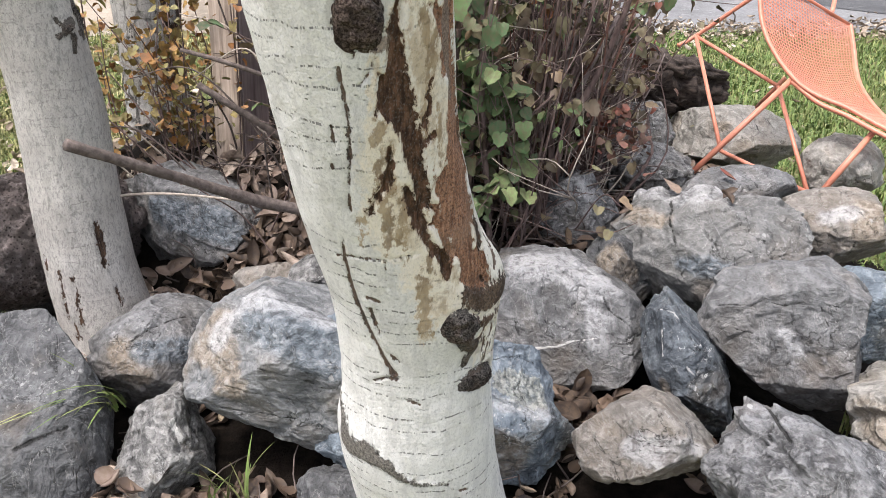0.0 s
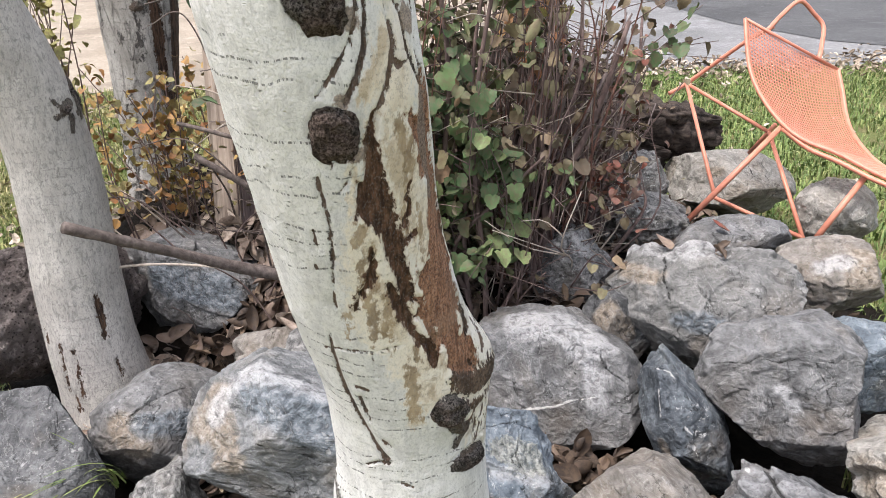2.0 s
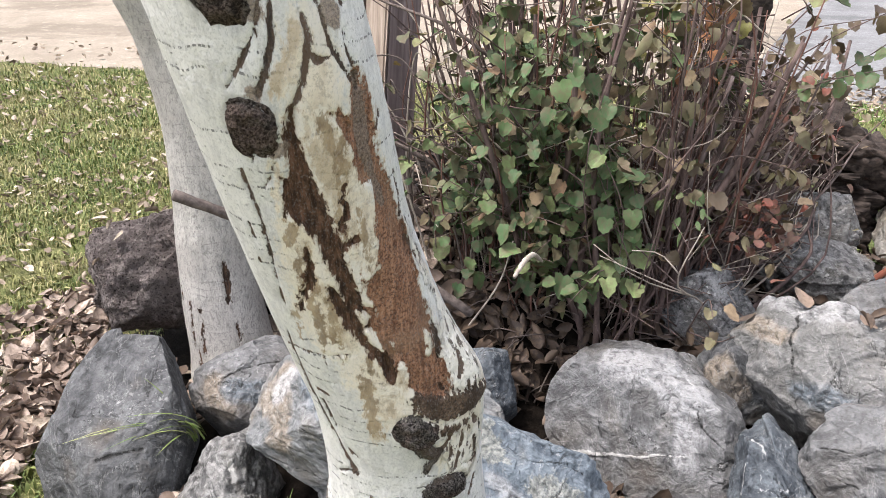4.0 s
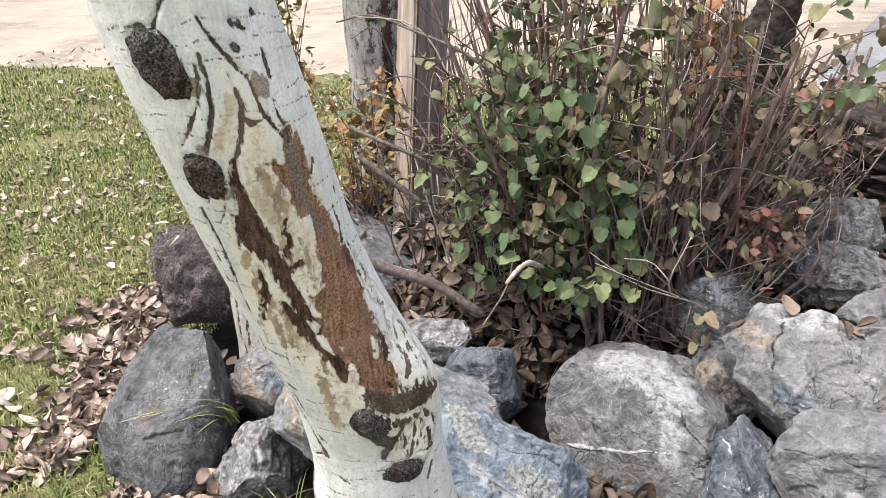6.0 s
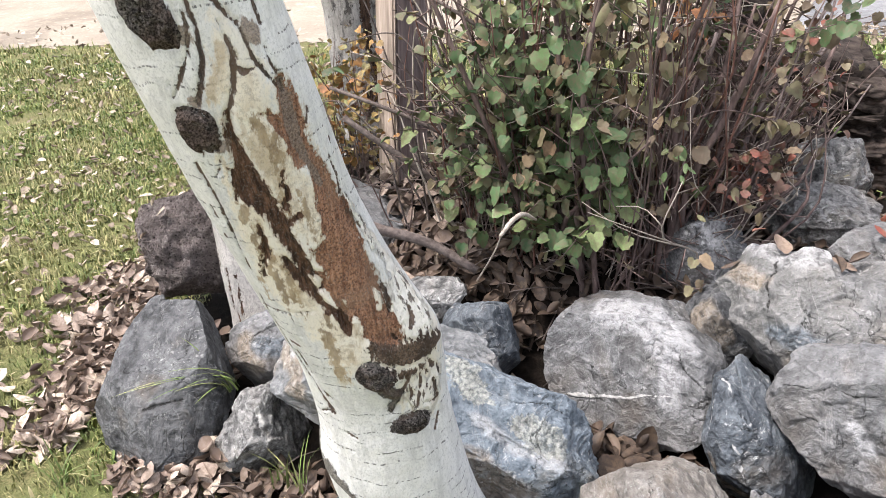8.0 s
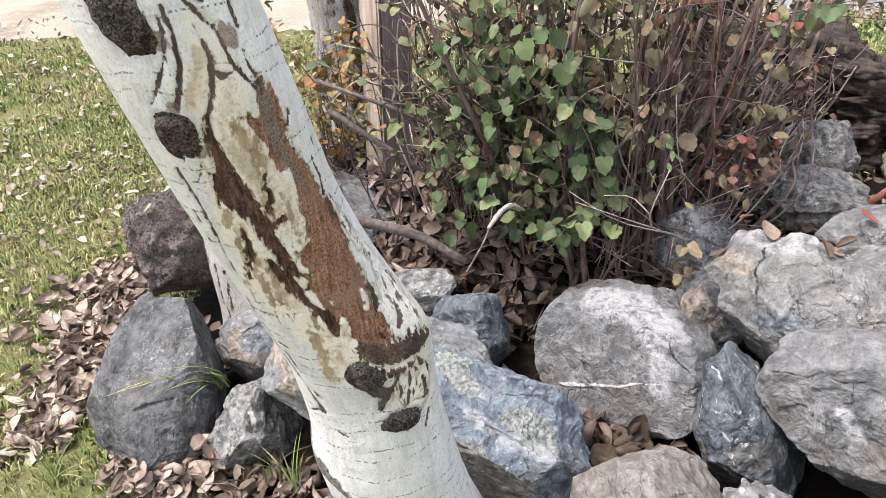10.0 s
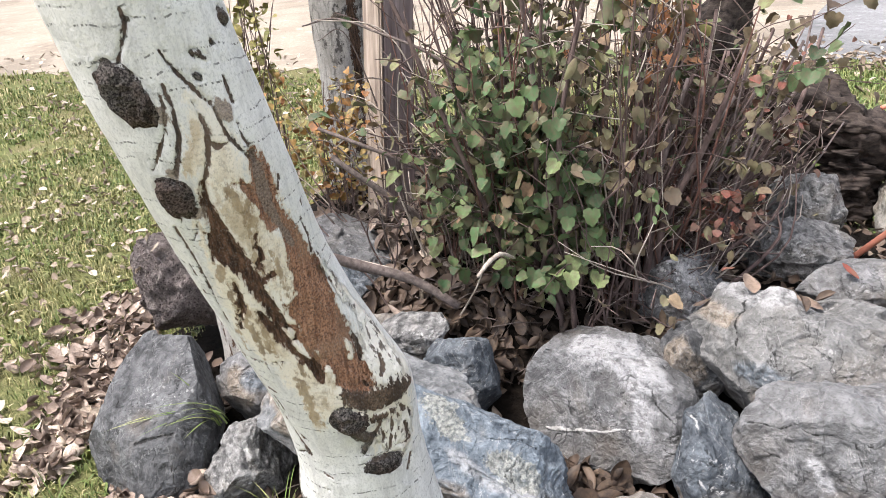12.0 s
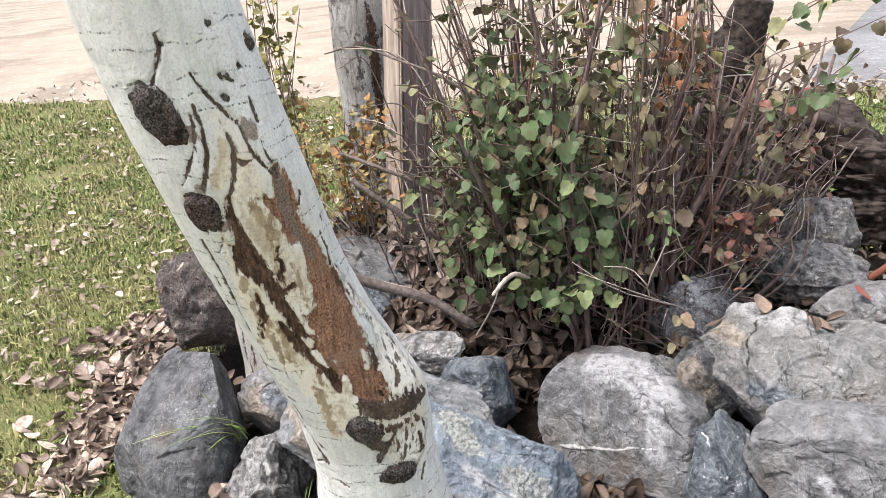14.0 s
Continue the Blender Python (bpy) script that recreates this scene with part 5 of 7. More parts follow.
SECOND_MARKS = {
    "knot": [stroke((36, 0.943, 1.2), (28, 0.908, 1.8), (18, 0.870, 1.35)), stroke((4, 0.898, 1.2), (-13, 0.891, 0.9), (-21, 0.917, 0.3)), stroke((-9, 0.883, 0.9), (-27, 0.873, 0.6)),
             stroke((-2, 0.866, 1.0), (-9, 0.834, 0.45)), stroke((15, 0.858, 0.6), (38, 0.859, 0.3))],
    "crack": [stroke((-33, 0.423, 0.2), (-31, 0.381, 0.85), (-31, 0.335, 0.9), (-34, 0.292, 0.2)), stroke((-75, 0.283, 0.2), (-74, 0.243, 0.45), (-78, 0.186, 0.35), (-81, 0.136, 0.25)),
              stroke((-115, 0.328, 0.3), (-116, 0.292, 0.45)), stroke((-26, 0.233, 0.4), (-26, 0.199, 0.7), (-28, 0.175, 0.3)), stroke((-93, 0.290, 0.2), (-95, 0.209, 0.3), (-101, 0.139, 0.3)), stroke((-92, 0.143, 0.3), (-90, 0.102, 0.5))],
}
tree2 = new("aspen_tree")
tree2.location = (-1.14, 1.91, 0.0)
tagged(tree2, "pale grey-white aspen trunk with fissured base", "tree", "aspen trees")
add_trunk(tree2, [(-0.03, -1.115, 1.92, 0.155), (0.10, -1.1295, 1.9100, 0.1230), (0.25, -1.1501, 1.9057, 0.1130), (0.40, -1.1580, 1.9092, 0.1100), (0.55, -1.1563, 1.9140, 0.1060), (0.70, -1.1520, 1.9100, 0.1040), (0.85, -1.1560, 1.8950, 0.1000),
                  (1.00, -1.1720, 1.8680, 0.0960), (1.15, -1.2050, 1.8200, 0.0980), (1.30, -1.25, 1.77, 0.098), (1.6, -1.36, 1.68, 0.092), (2.4, -1.62, 1.55, 0.075)], BARK_PLAIN, SECOND_MARKS, 96, 300, (0, 0), 2)
for k, (a, hgt, ra, rh, lean) in enumerate(((27, 0.905, 1.5, 3.6, 12), (-6, 0.888, 1.6, 0.9, 20))):
    knot_part(a, hgt, ra, rh, lean, k + 11, "dark corky knot")
tree3 = new("aspen_tree")
tree3.location = (-1.45, 2.82, 0.15)
tagged(tree3, "grey aspen trunk with a dark hollow scar beside the bed", "tree", "aspen trees")
add_trunk(tree3, [(0.05, -1.42, 2.80, 0.19), (0.20, -1.45, 2.82, 0.15), (0.35, -1.475, 2.84, 0.124), (0.50, -1.49, 2.85, 0.112), (0.66, -1.495, 2.86, 0.110), (0.82, -1.49, 2.87, 0.122), (1.0, -1.485, 2.88, 0.138), (1.2, -1.48, 2.89, 0.145), (1.5, -1.50, 2.92, 0.138), (2.4, -1.60, 2.98, 0.10)], BARK_GREY,
          {"crack": [("blob", 18, 0.85, 6.0, 26.0, 4), ("blob", -32, 0.92, 2.2, 24.0, 5), ("blob", -6, 0.66, 4.0, 7.0, 20), ("blob", -24, 0.57, 5.0, 4.0)],
           "knot": [("blob", -60, 1.02, 2.4, 1.6), ("blob", -30, 0.50, 4.0, 3.0)], "cream": [], "flaky": [], "wood": []}, 90, 240, (0, 0), 3)
knot_part(-34, 0.50, 3.4, 2.6, 10, 22, "dark hollow scar")


# ---- the wooden post ----
def box_part(name, sx, sy, z0, z1, material, parent, cuts=14, wear=0.004, seed=0):
    rng = random.Random(seed)
    bm = bmesh.new()
    bmesh.ops.create_cube(bm, size=1.0)
    for v in bm.verts:
        v.co = Vector((v.co.x * sx, v.co.y * sy, z0 + (v.co.z + 0.5) * (z1 - z0)))
    bmesh.ops.bevel(bm, geom=bm.edges[:], offset=0.006, segments=2, affect="EDGES")
    long = [e for e in bm.edges if abs(e.verts[0].co.z - e.verts[1].co.z) > 0.5 * (z1 - z0)]
    bmesh.ops.subdivide_edges(bm, edges=long, cuts=cuts, use_grid_fill=True)
    for v in bm.verts:
        v.co.x += wear * noise.noise(Vector((v.co.x * 30, v.co.y * 30, v.co.z * 2 + seed)))
        v.co.y += wear * noise.noise(Vector((v.co.x * 30 + 9, v.co.y * 30, v.co.z * 2 + seed)))
    me = bpy.data.meshes.new(name)
    bm.to_mesh(me)
    bm.free()
    me.materials.append(material)
    return part(name, me, parent)


post = new("wooden_post")
post_tilt = Vector((0, 0, 1)).rotation_difference(Vector((-0.034, 0.165, 1.0))).to_matrix().to_4x4()
post.matrix_world = Matrix.Translation((-0.928, 2.38, 0.10)) @ post_tilt @ pose(0, 0, 0, 0, 0, -16)
tagged(post, "weathered square timber post with one dark stained side", "post")
box_part("timber", 0.106, 0.122, 0.0, 2.1, POST_DARK, post, seed=4)
facing = box_part("pale_face", 0.106, 0.014, 0.0, 2.09, POST_WOOD, post, seed=7)
facing.location = (0, -0.0670, 0)
tagged(facing, "split pale weathered wood face")


# ---- surfaces on which leaves and sticks come to rest ----
from mathutils.bvhtree import BVHTree

bpy.context.view_layer.update()


def world_tris(obs):
    verts, faces = [], []
    for ob in obs:
        k = len(verts)
        mw = ob.matrix_world
        verts.extend(mw @ v.co for v in ob.data.vertices)
        faces.extend(tuple(k + i for i in p.vertices) for p in ob.data.polygons)
    return BVHTree.FromPolygons(verts, faces)


REST = world_tris([ground, bed, *rock_obs])


def drop(x, y, top=1.2):
    hit, normal, _, _ = REST.ray_cast(Vector((x, y, top)), Vector((0, 0, -1)))
    return hit, normal


# ---- leaves ----
def leaf_shape(length, width, curl, lobes=0.0, rng=random):
    """A pointed oval leaf, rolled across and bent along: points and faces about its stalk."""
    rows, cols = 6, 4
    verts, faces = [], []
    roll = curl * rng.uniform(0.8, 1.3)
    bend = rng.uniform(-0.5, 1.3) * curl
    twist = rng.uniform(-0.5, 0.5)
    wave = rng.uniform(0, 6.28)
    if abs(roll) < 0.05:
        roll = 0.05
    for r in range(rows + 1):
        t = r / rows
        w = width * 0.5 * 2.02 * (t + 0.02) ** 0.62 * (1 - t) ** 0.80 + 0.0006
        a = bend * (t - 0.3)
        y = length * math.sin(bend * t) / bend if abs(bend) > 0.05 else t * length
        z = length * (1 - math.cos(bend * t)) / bend if abs(bend) > 0.05 else 0.0
        for c in range(cols + 1):
            s = 2 * c / cols - 1
            x = w * math.sin(roll * s) / roll
            up = w * (1 - math.cos(roll * s)) / roll + 0.05 * w * abs(s) * math.sin(5 * t * 3.1 + wave + 2 * s)
            up += s * twist * w * t
            verts.append((x, y - up * math.sin(a), z + up * math.cos(a)))
    for r in range(rows):
        for c in range(cols):
            k = r * (cols + 1) + c
            faces.append((k, k + 1, k + cols + 2, k + cols + 1))
    return verts, faces


def lobed_leaf(size, cup, rng=random):
    """A rounded, three-lobed leaf with a toothed edge, folded along its midrib."""
    n = 18
    shift = rng.uniform(-0.35, 0.35)
    verts, faces = [(0, 0.40 * size, 0)], []
    fold, droop, ph = rng.uniform(0.0, 0.35) + 0.25 * abs(cup), rng.uniform(-0.9, 0.5) * cup, rng.uniform(0, 6.28)
    for ring, f in enumerate((0.55, 1.0)):
        for k in range(n):
            a = 2 * math.pi * k / n
            rad = 0.46 * size * (0.92 + 0.10 * math.cos(3 * a + shift) + 0.06 * math.cos(a) + (0.06 * (-1) ** k if ring else 0)) * (0.84 if k == n // 2 else 1) * f
            x, y = rad * math.sin(a), 0.40 * size + rad * math.cos(a)
            z = fold * abs(x) + droop * (y / size) ** 2 * size + (0.04 * size * math.sin(3 * a + ph) if ring else 0)
            verts.append((x, y, z))
    for k in range(n):
        j = (k + 1) % n
        faces.append((0, 1 + j, 1 + k))
        faces.append((1 + k, 1 + j, 1 + n + j, 1 + n + k))
    return verts, faces


def placed(shape, m):
    v, f = shape
    return [m @ Vector(p) for p in v], f


def resting(hit, normal, rng, lift, lean=25):
    q = Vector((0, 0, 1)).rotation_difference(normal).to_matrix().to_4x4()
    return Matrix.Translation(hit + normal * lift) @ q @ pose(0, 0, 0, rng.uniform(-lean, lean), rng.uniform(-lean, lean), rng.uniform(0, 360)) @ Matrix.Translation((0, -0.02, 0))


rng = random.Random(11)
litter = []


def scatter(n, area, size=(0.038, 0.062), steep=0.55, lift=(0.004, 0.03), lean=30, clear=None):
    for _ in range(n):
        x, y = area(rng)
        hit, nrm = drop(x, y)
        if hit is None or nrm.z < steep or (clear and clear(hit)):
            continue
        s = rng.uniform(*size)
        shape = leaf_shape(s, s * rng.uniform(0.65, 0.95), rng.choice((-1.5, -0.9, 0.5, 0.9, 1.4, 2.0)) * rng.uniform(0.7, 1.3), 0.0, rng)
        litter.append(placed(shape, resting(hit, nrm, rng, rng.uniform(*lift), lean)))


def low(hit):
    """True on the boulders' tops, where few leaves stay, and mostly true under the shrub's dark foot."""
    if -0.55 < hit.x < 0.15 and 1.93 < hit.y < 2.6 and rng.random() < 0.85:
        return True
    return hit.z > ground_z(hit.x, hit.y) + 0.06


def on_stone(hit):
    return hit.z > ground_z(hit.x, hit.y) + 0.05


def disc(cx, cy, rx, ry):
    def pick(r):
        a, d = r.uniform(0, 2 * math.pi), math.sqrt(r.random())
        return cx + rx * d * math.cos(a), cy + ry * d * math.sin(a)
    return pick


scatter(420, disc(-1.22, 1.85, 0.22, 0.5), size=(0.04, 0.06), clear=low, lift=(0.004, 0.05))
scatter(330, disc(-0.95, 2.2, 0.45, 0.35), size=(0.055, 0.085), clear=low, lift=(0.004, 0.06))
scatter(260, disc(-0.86, 1.30, 0.18, 0.14), size=(0.045, 0.065), clear=low, lift=(0.004, 0.06))


def band(r):
    """A narrow drift along the boulders at the lawn's edge."""
    t = r.random()
    wide = abs(r.gauss(0, 0.11 + 0.10 * t))
    x = -1.18 - 0.72 * t - 0.65 * wide
    return x, 1.20 + 0.95 * t - 0.75 * wide


scatter(900, band, size=(0.050, 0.078), clear=low, lift=(0.01, 0.05), lean=40)
scatter(220, disc(-0.83, 1.33, 0.15, 0.12), size=(0.05, 0.075), clear=on_stone, lift=(0.005, 0.10), lean=50)
leaf_litter = new("leaf_litter", mesh_of("leaf_litter", *gather(litter), DEAD_LEAF))
tagged(leaf_litter, "curled dry taupe leaves drifted along the lawn's edge", "leaves", kind="stuff")
litter = []
scatter(1100, disc(-0.35, 2.55, 1.3, 0.75), clear=low, lift=(0.004, 0.05))
scatter(260, disc(-0.2, 2.25, 0.6, 0.3), clear=low, lift=(0.004, 0.04))
scatter(900, disc(-0.2, 1.65, 0.85, 0.4), size=(0.035, 0.055), clear=low, lift=(0.004, 0.05))
scatter(320, disc(0.45, 2.2, 0.6, 0.7), size=(0.035, 0.055), clear=low)
scatter(400, disc(0.4, 2.9, 0.6, 0.7), clear=low)
scatter(160, disc(-0.42, 1.36, 0.32, 0.14), size=(0.045, 0.07), clear=low, lift=(0.004, 0.04))
scatter(110, disc(0.05, 1.50, 0.5, 0.12), size=(0.045, 0.07), clear=low, lift=(0.004, 0.04))
scatter(5, disc(0.35, 2.3, 0.2, 0.12), size=(0.045, 0.06), steep=0.7, lean=12)
bed_leaves = new("bed_leaves", mesh_of("bed_leaves", *gather(litter), BROWN_LITTER))
tagged(bed_leaves, "curled brown leaves fallen over soil and between stones", "leaves", kind="stuff")
litter = []
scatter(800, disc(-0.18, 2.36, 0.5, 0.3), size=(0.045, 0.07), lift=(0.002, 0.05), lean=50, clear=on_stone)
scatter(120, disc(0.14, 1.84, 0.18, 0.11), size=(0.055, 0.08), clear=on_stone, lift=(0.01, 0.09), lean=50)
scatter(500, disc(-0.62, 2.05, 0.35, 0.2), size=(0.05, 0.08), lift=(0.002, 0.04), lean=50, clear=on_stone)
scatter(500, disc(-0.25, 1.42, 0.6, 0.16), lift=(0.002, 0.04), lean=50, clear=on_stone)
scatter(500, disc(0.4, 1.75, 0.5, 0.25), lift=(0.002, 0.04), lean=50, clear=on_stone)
damp_leaves = new("damp_leaves", mesh_of("damp_leaves", *gather(litter), SHADED_LITTER))
tagged(damp_leaves, "fallen leaves between the stones, darkened in colour for shade", "leaves", kind="stuff")
litter = []
scatter(560, disc(-2.4, 2.3, 1.2, 1.0), size=(0.025, 0.055), lift=(0.015, 0.04))
scatter(120, disc(-3.0, 2.6, 1.6, 1.6), size=(0.035, 0.055), lift=(0.02, 0.05))
scatter(260, disc(-6.0, 5.0, 3.0, 1.2), size=(0.05, 0.08), lift=(0.03, 0.05))
scatter(160, disc(-0.6, 7.2, 2.2, 0.8), size=(0.05, 0.08), lift=(0.03, 0.05))


def verge(r):
    """The strip of leaves where the lawn meets the gravel."""
    t = r.uniform(0.55, 1.05)
    return -8.7 + 11.1 * t + r.gauss(0, 0.15), 4.35 + 3.65 * t + r.gauss(0.0, 0.28)


scatter(1500, verge, size=(0.045, 0.08), lift=(0.02, 0.05))
scatter(700, disc(-4.2, 3.6, 2.2, 1.8), size=(0.04, 0.06), lift=(0.015, 0.045))
scatter(120, disc(0.5, 5.4, 1.8, 1.4), size=(0.04, 0.06), lift=(0.015, 0.04))
lawn_leaves = new("fallen_leaves", mesh_of("fallen_leaves", *gather(litter), LAWN_LEAF))
tagged(lawn_leaves, "pale dry leaves strewn over the lawn", "leaves", kind="stuff")


# ---- grass ----
def grass_mesh(name, spots, seed):
    r = np.random.default_rng(seed)
    P = np.array(spots)
    n = len(P)
    a = r.uniform(0, 2 * np.pi, n)
    lean = r.uniform(0.2, 1.3, n)
    h = P[:, 3] * r.uniform(0.6, 1.25, n)
    w = P[:, 4] * r.uniform(0.7, 1.3, n)
    side = np.c_[-np.sin(a), np.cos(a), np.zeros(n)] * w[:, None] * 0.5
    out = np.c_[np.cos(a), np.sin(a), np.zeros(n)]
    base = P[:, :3]
    up = np.array([0, 0, 1.0])
    mid = base + up * (0.6 * h)[:, None] + out * (0.25 * lean * h)[:, None]
    tip = base + up * (h * (1 - 0.45 * lean))[:, None] + out * (0.9 * lean * h)[:, None]
    V = np.stack([base - side, base + side, mid + 0.8 * side, mid - 0.8 * side, tip], 1).reshape(-1, 3)
    k = np.arange(n)[:, None] * 5
    quads = (k + np.array([0, 1, 2, 3])).tolist()
    tris = (k + np.array([3, 2, 4])).tolist()
    return mesh_of(name, V.tolist(), [tuple(q) for q in quads] + [tuple(q) for q in tris], GRASS)


def lawn_spots(n, x0, x1, y0, y1, tall, wide, seed):
    r = np.random.default_rng(seed)
    x, y = r.uniform(x0, x1, n), r.uniform(y0, y1, n)
    edge = (EDGE_B[0] - EDGE_A[0]) * (y - EDGE_A[1]) - (EDGE_B[1] - EDGE_A[1]) * (x - EDGE_A[0]) < -0.4 + r.normal(0, 0.8, n)
    clump = np.sin(3.1 * x + 1.3 * np.sin(2.3 * y)) * np.sin(2.7 * y + 1.1 * np.sin(1.9 * x)) + 0.5 * np.sin(11 * x + 3 * np.sin(7 * y)) * np.sin(9 * y)
    inbed = np.hypot((x + 0.25) / 1.42, (y - 2.45) / 1.22) + 0.06 * np.sin(8 * x) * np.sin(7 * y) < 1
    soft = np.minimum(np.minimum(x - x0, x1 - x), np.minimum(y - y0, y1 - y)) > np.abs(r.normal(0, 0.45, n))
    patchy = np.sin(6.3 * x + 2.1 * np.sin(3.7 * y)) + np.sin(5.1 * y + 1.7 * np.sin(4.9 * x))
    keep = soft & edge & ~inbed & (clump + 0.35 * patchy + r.normal(0, 0.7, n) > -0.75)
    x, y = x[keep], y[keep]
    return np.c_[x, y, ground_z(x, y), tall * (1 + 0.22 * clump[keep]), np.full(len(x), wide)]


spots = np.vstack([lawn_spots(90000, -3.9, -0.1, 0.2, 4.1, 0.040, 0.0036, 1), lawn_spots(60000, -6.5, -2.0, 1.8, 6.2, 0.045, 0.0065, 2),
                   lawn_spots(26000, -10.5, -5.5, 1.0, 6.0, 0.06, 0.011, 3), lawn_spots(60000, -2.0, 3.2, 3.4, 8.2, 0.055, 0.008, 4), lawn_spots(16000, 0.5, 2.3, 0.9, 3.9, 0.05, 0.0045, 5),
                   lawn_spots(70000, -7.0, 6.5, -4.5, 7.5, 0.05, 0.012, 6)])
grass = new("grass", grass_mesh("grass", spots, 7))
tagged(grass, "short yellow-green autumn lawn grass", "grass", kind="stuff")


def tuft(place, n, tall, wide, label, seed, flop=0.7, aim=None):
    """A loose tuft of long arching blades."""
    r = random.Random(seed)
    ob = new("grass_tuft")
    hit, _ = drop(place[0], place[1])
    ob.location = (place[0], place[1], place[2])
    tagged(ob, label, "grass tuft")
    for _ in range(n):
        a, h, f = (r.uniform(0, 2 * math.pi) if aim is None else r.gauss(aim, 0.4)), tall * r.uniform(0.55, 1.15), flop * r.uniform(0.3, 1.2)
        b = Vector((r.uniform(-0.02, 0.02), r.uniform(-0.02, 0.02), -0.02))
        d = Vector((math.cos(a), math.sin(a), 0))
        s = Vector((-d.y, d.x, 0)) * wide * 0.5
        verts, faces = [], []
        for i in range(8):
            t = i / 7
            c = b + d * (f * h * t ** 1.6) + Vector((0, 0, h * (t - 0.45 * f * t * t)))
            w = s * (1 - t) ** 0.6
            verts += [c - w, c + Vector((0, 0, -0.2 * wide * (1 - t))), c + w]
        for i in range(7):
            k = 3 * i
            faces += [(k, k + 1, k + 4, k + 3), (k + 1, k + 2, k + 5, k + 4)]
        part("blade", mesh_of("blade", verts, faces, BLADE), ob)
    return ob


BLADE = leaf_material("long_green_blade", [(0.0, (0.10, 0.17, 0.04)), (0.6, (0.17, 0.25, 0.07)), (1.0, (0.36, 0.36, 0.16))], False)
tuft((-0.82, 1.50, 0.17), 14, 0.19, 0.008, "long arching green grass between the boulders", 3, 1.2, 4.5)
tuft((-0.53, 1.38, 0.06), 9, 0.16, 0.006, "thin green grass by the craggy stone", 5, 0.5)
tuft((-0.48, 1.40, 0.06), 8, 0.15, 0.006, "thin green grass by the craggy stone", 8, 0.6)
tuft((0.77, 1.90, 0.10), 16, 0.13, 0.005, "short green grass beside the cream boulder", 6, 0.6)
tuft((1.10, 2.72, 0.16), 14, 0.14, 0.006, "green grass at the lawn's edge", 7, 0.5)
tuft((-1.08, 1.12, 0.0), 10, 0.16, 0.006, "green grass at the lawn's edge", 9, 0.9)


# ---- the shrub ----
shrub = new("shrub")
shrub.location = (-0.05, 2.62, 0.36)
tagged(shrub, "dense many-stemmed shrub with green, fading and russet leaves", "shrub")
srng = random.Random(5)


def local(p, o=shrub):
    return np.asarray(p, float) - np.array(o.location)


stems = []
for i in range(165):
    a, d = srng.uniform(0, 2 * math.pi), math.sqrt(srng.random())
    bx, by = -0.18 + 0.27 * d * math.cos(a), 2.55 + 0.34 * d * math.sin(a)
    z0 = float(ground_z(bx, by)) - 0.03
    short = srng.random() < 0.35
    top = z0 + srng.uniform(0.25, 0.6) if short else srng.uniform(1.1, 1.75)
    fan = srng.uniform(0.4, 1.2) * (0.5 if short else 1)
    tx = min(bx + fan * (bx + 0.10) * 1.3 + srng.gauss(0.03, 0.12), (0.24 if short else 0.03) + 0.06 * srng.random())
    ty = by + fan * (by - 2.50) * 1.2 + srng.gauss(0.06, 0.10)
    if bx > -0.18:
        lean = srng.uniform(0.0, 1.0)
        ty += 0.42 * lean
        tx = min(tx + 0.26 * lean, 0.27)
        top -= 0.55 * lean * (top - z0 - 0.3)
    if top > 0.85:
        tx = min(tx, 0.09 - 0.333 * (ty - 2.51) - 0.10 * srng.random())
    mid = ((bx + tx) / 2 + srng.gauss(0, 0.075), (by + ty) / 2 + srng.gauss(0, 0.06), (z0 + top) / 2)
    r = srng.choice((0.002, 0.0028, 0.0036, 0.0048, 0.0064, 0.0085))
    pts = [(bx, by, z0), ((bx * 2 + mid[0]) / 3 + srng.gauss(0, 0.018), (by * 2 + mid[1]) / 3 + srng.gauss(0, 0.018), z0 + (mid[2] - z0) * 0.36), mid,
           (0.35 * mid[0] + 0.65 * tx + srng.gauss(0, 0.03), 0.35 * mid[1] + 0.65 * ty, 0.35 * mid[2] + 0.65 * top), (tx, ty, top)]
    pts = [tuple(local(p)) for p in pts]
    stems.append((pts, r))
    part("stem", tube("stem", pts, (r, r * 0.8, r * 0.35), STEM if r > 0.0045 or not short or srng.random() < 0.6 else STEM_PALE, 6, 14), shrub)

for i in range(60):         # low stems that lean out over the stones
    bx, by = srng.uniform(-0.14, 0.06), srng.uniform(2.48, 2.80)
    z0 = float(ground_z(bx, by)) - 0.02
    tx, ty, top = bx + srng.uniform(0.10, 0.22), by + srng.uniform(0.10, 0.30), srng.uniform(0.58, 0.90)
    r = srng.choice((0.0025, 0.0035, 0.005, 0.008))
    pts = [(bx, by, z0), (0.75 * bx + 0.25 * tx + srng.gauss(0, 0.02), 0.75 * by + 0.25 * ty, z0 + 0.4 * (top - z0)), (0.4 * bx + 0.6 * tx + srng.gauss(0, 0.02), 0.4 * by + 0.6 * ty, z0 + 0.75 * (top - z0)), (tx, ty, top)]
    pts = [tuple(local(p)) for p in pts]
    stems.append((pts, r))
    part("stem", tube("stem", pts, (r, r * 0.8, r * 0.4), STEM if i % 9 else STEM_PALE, 6, 12), shrub)
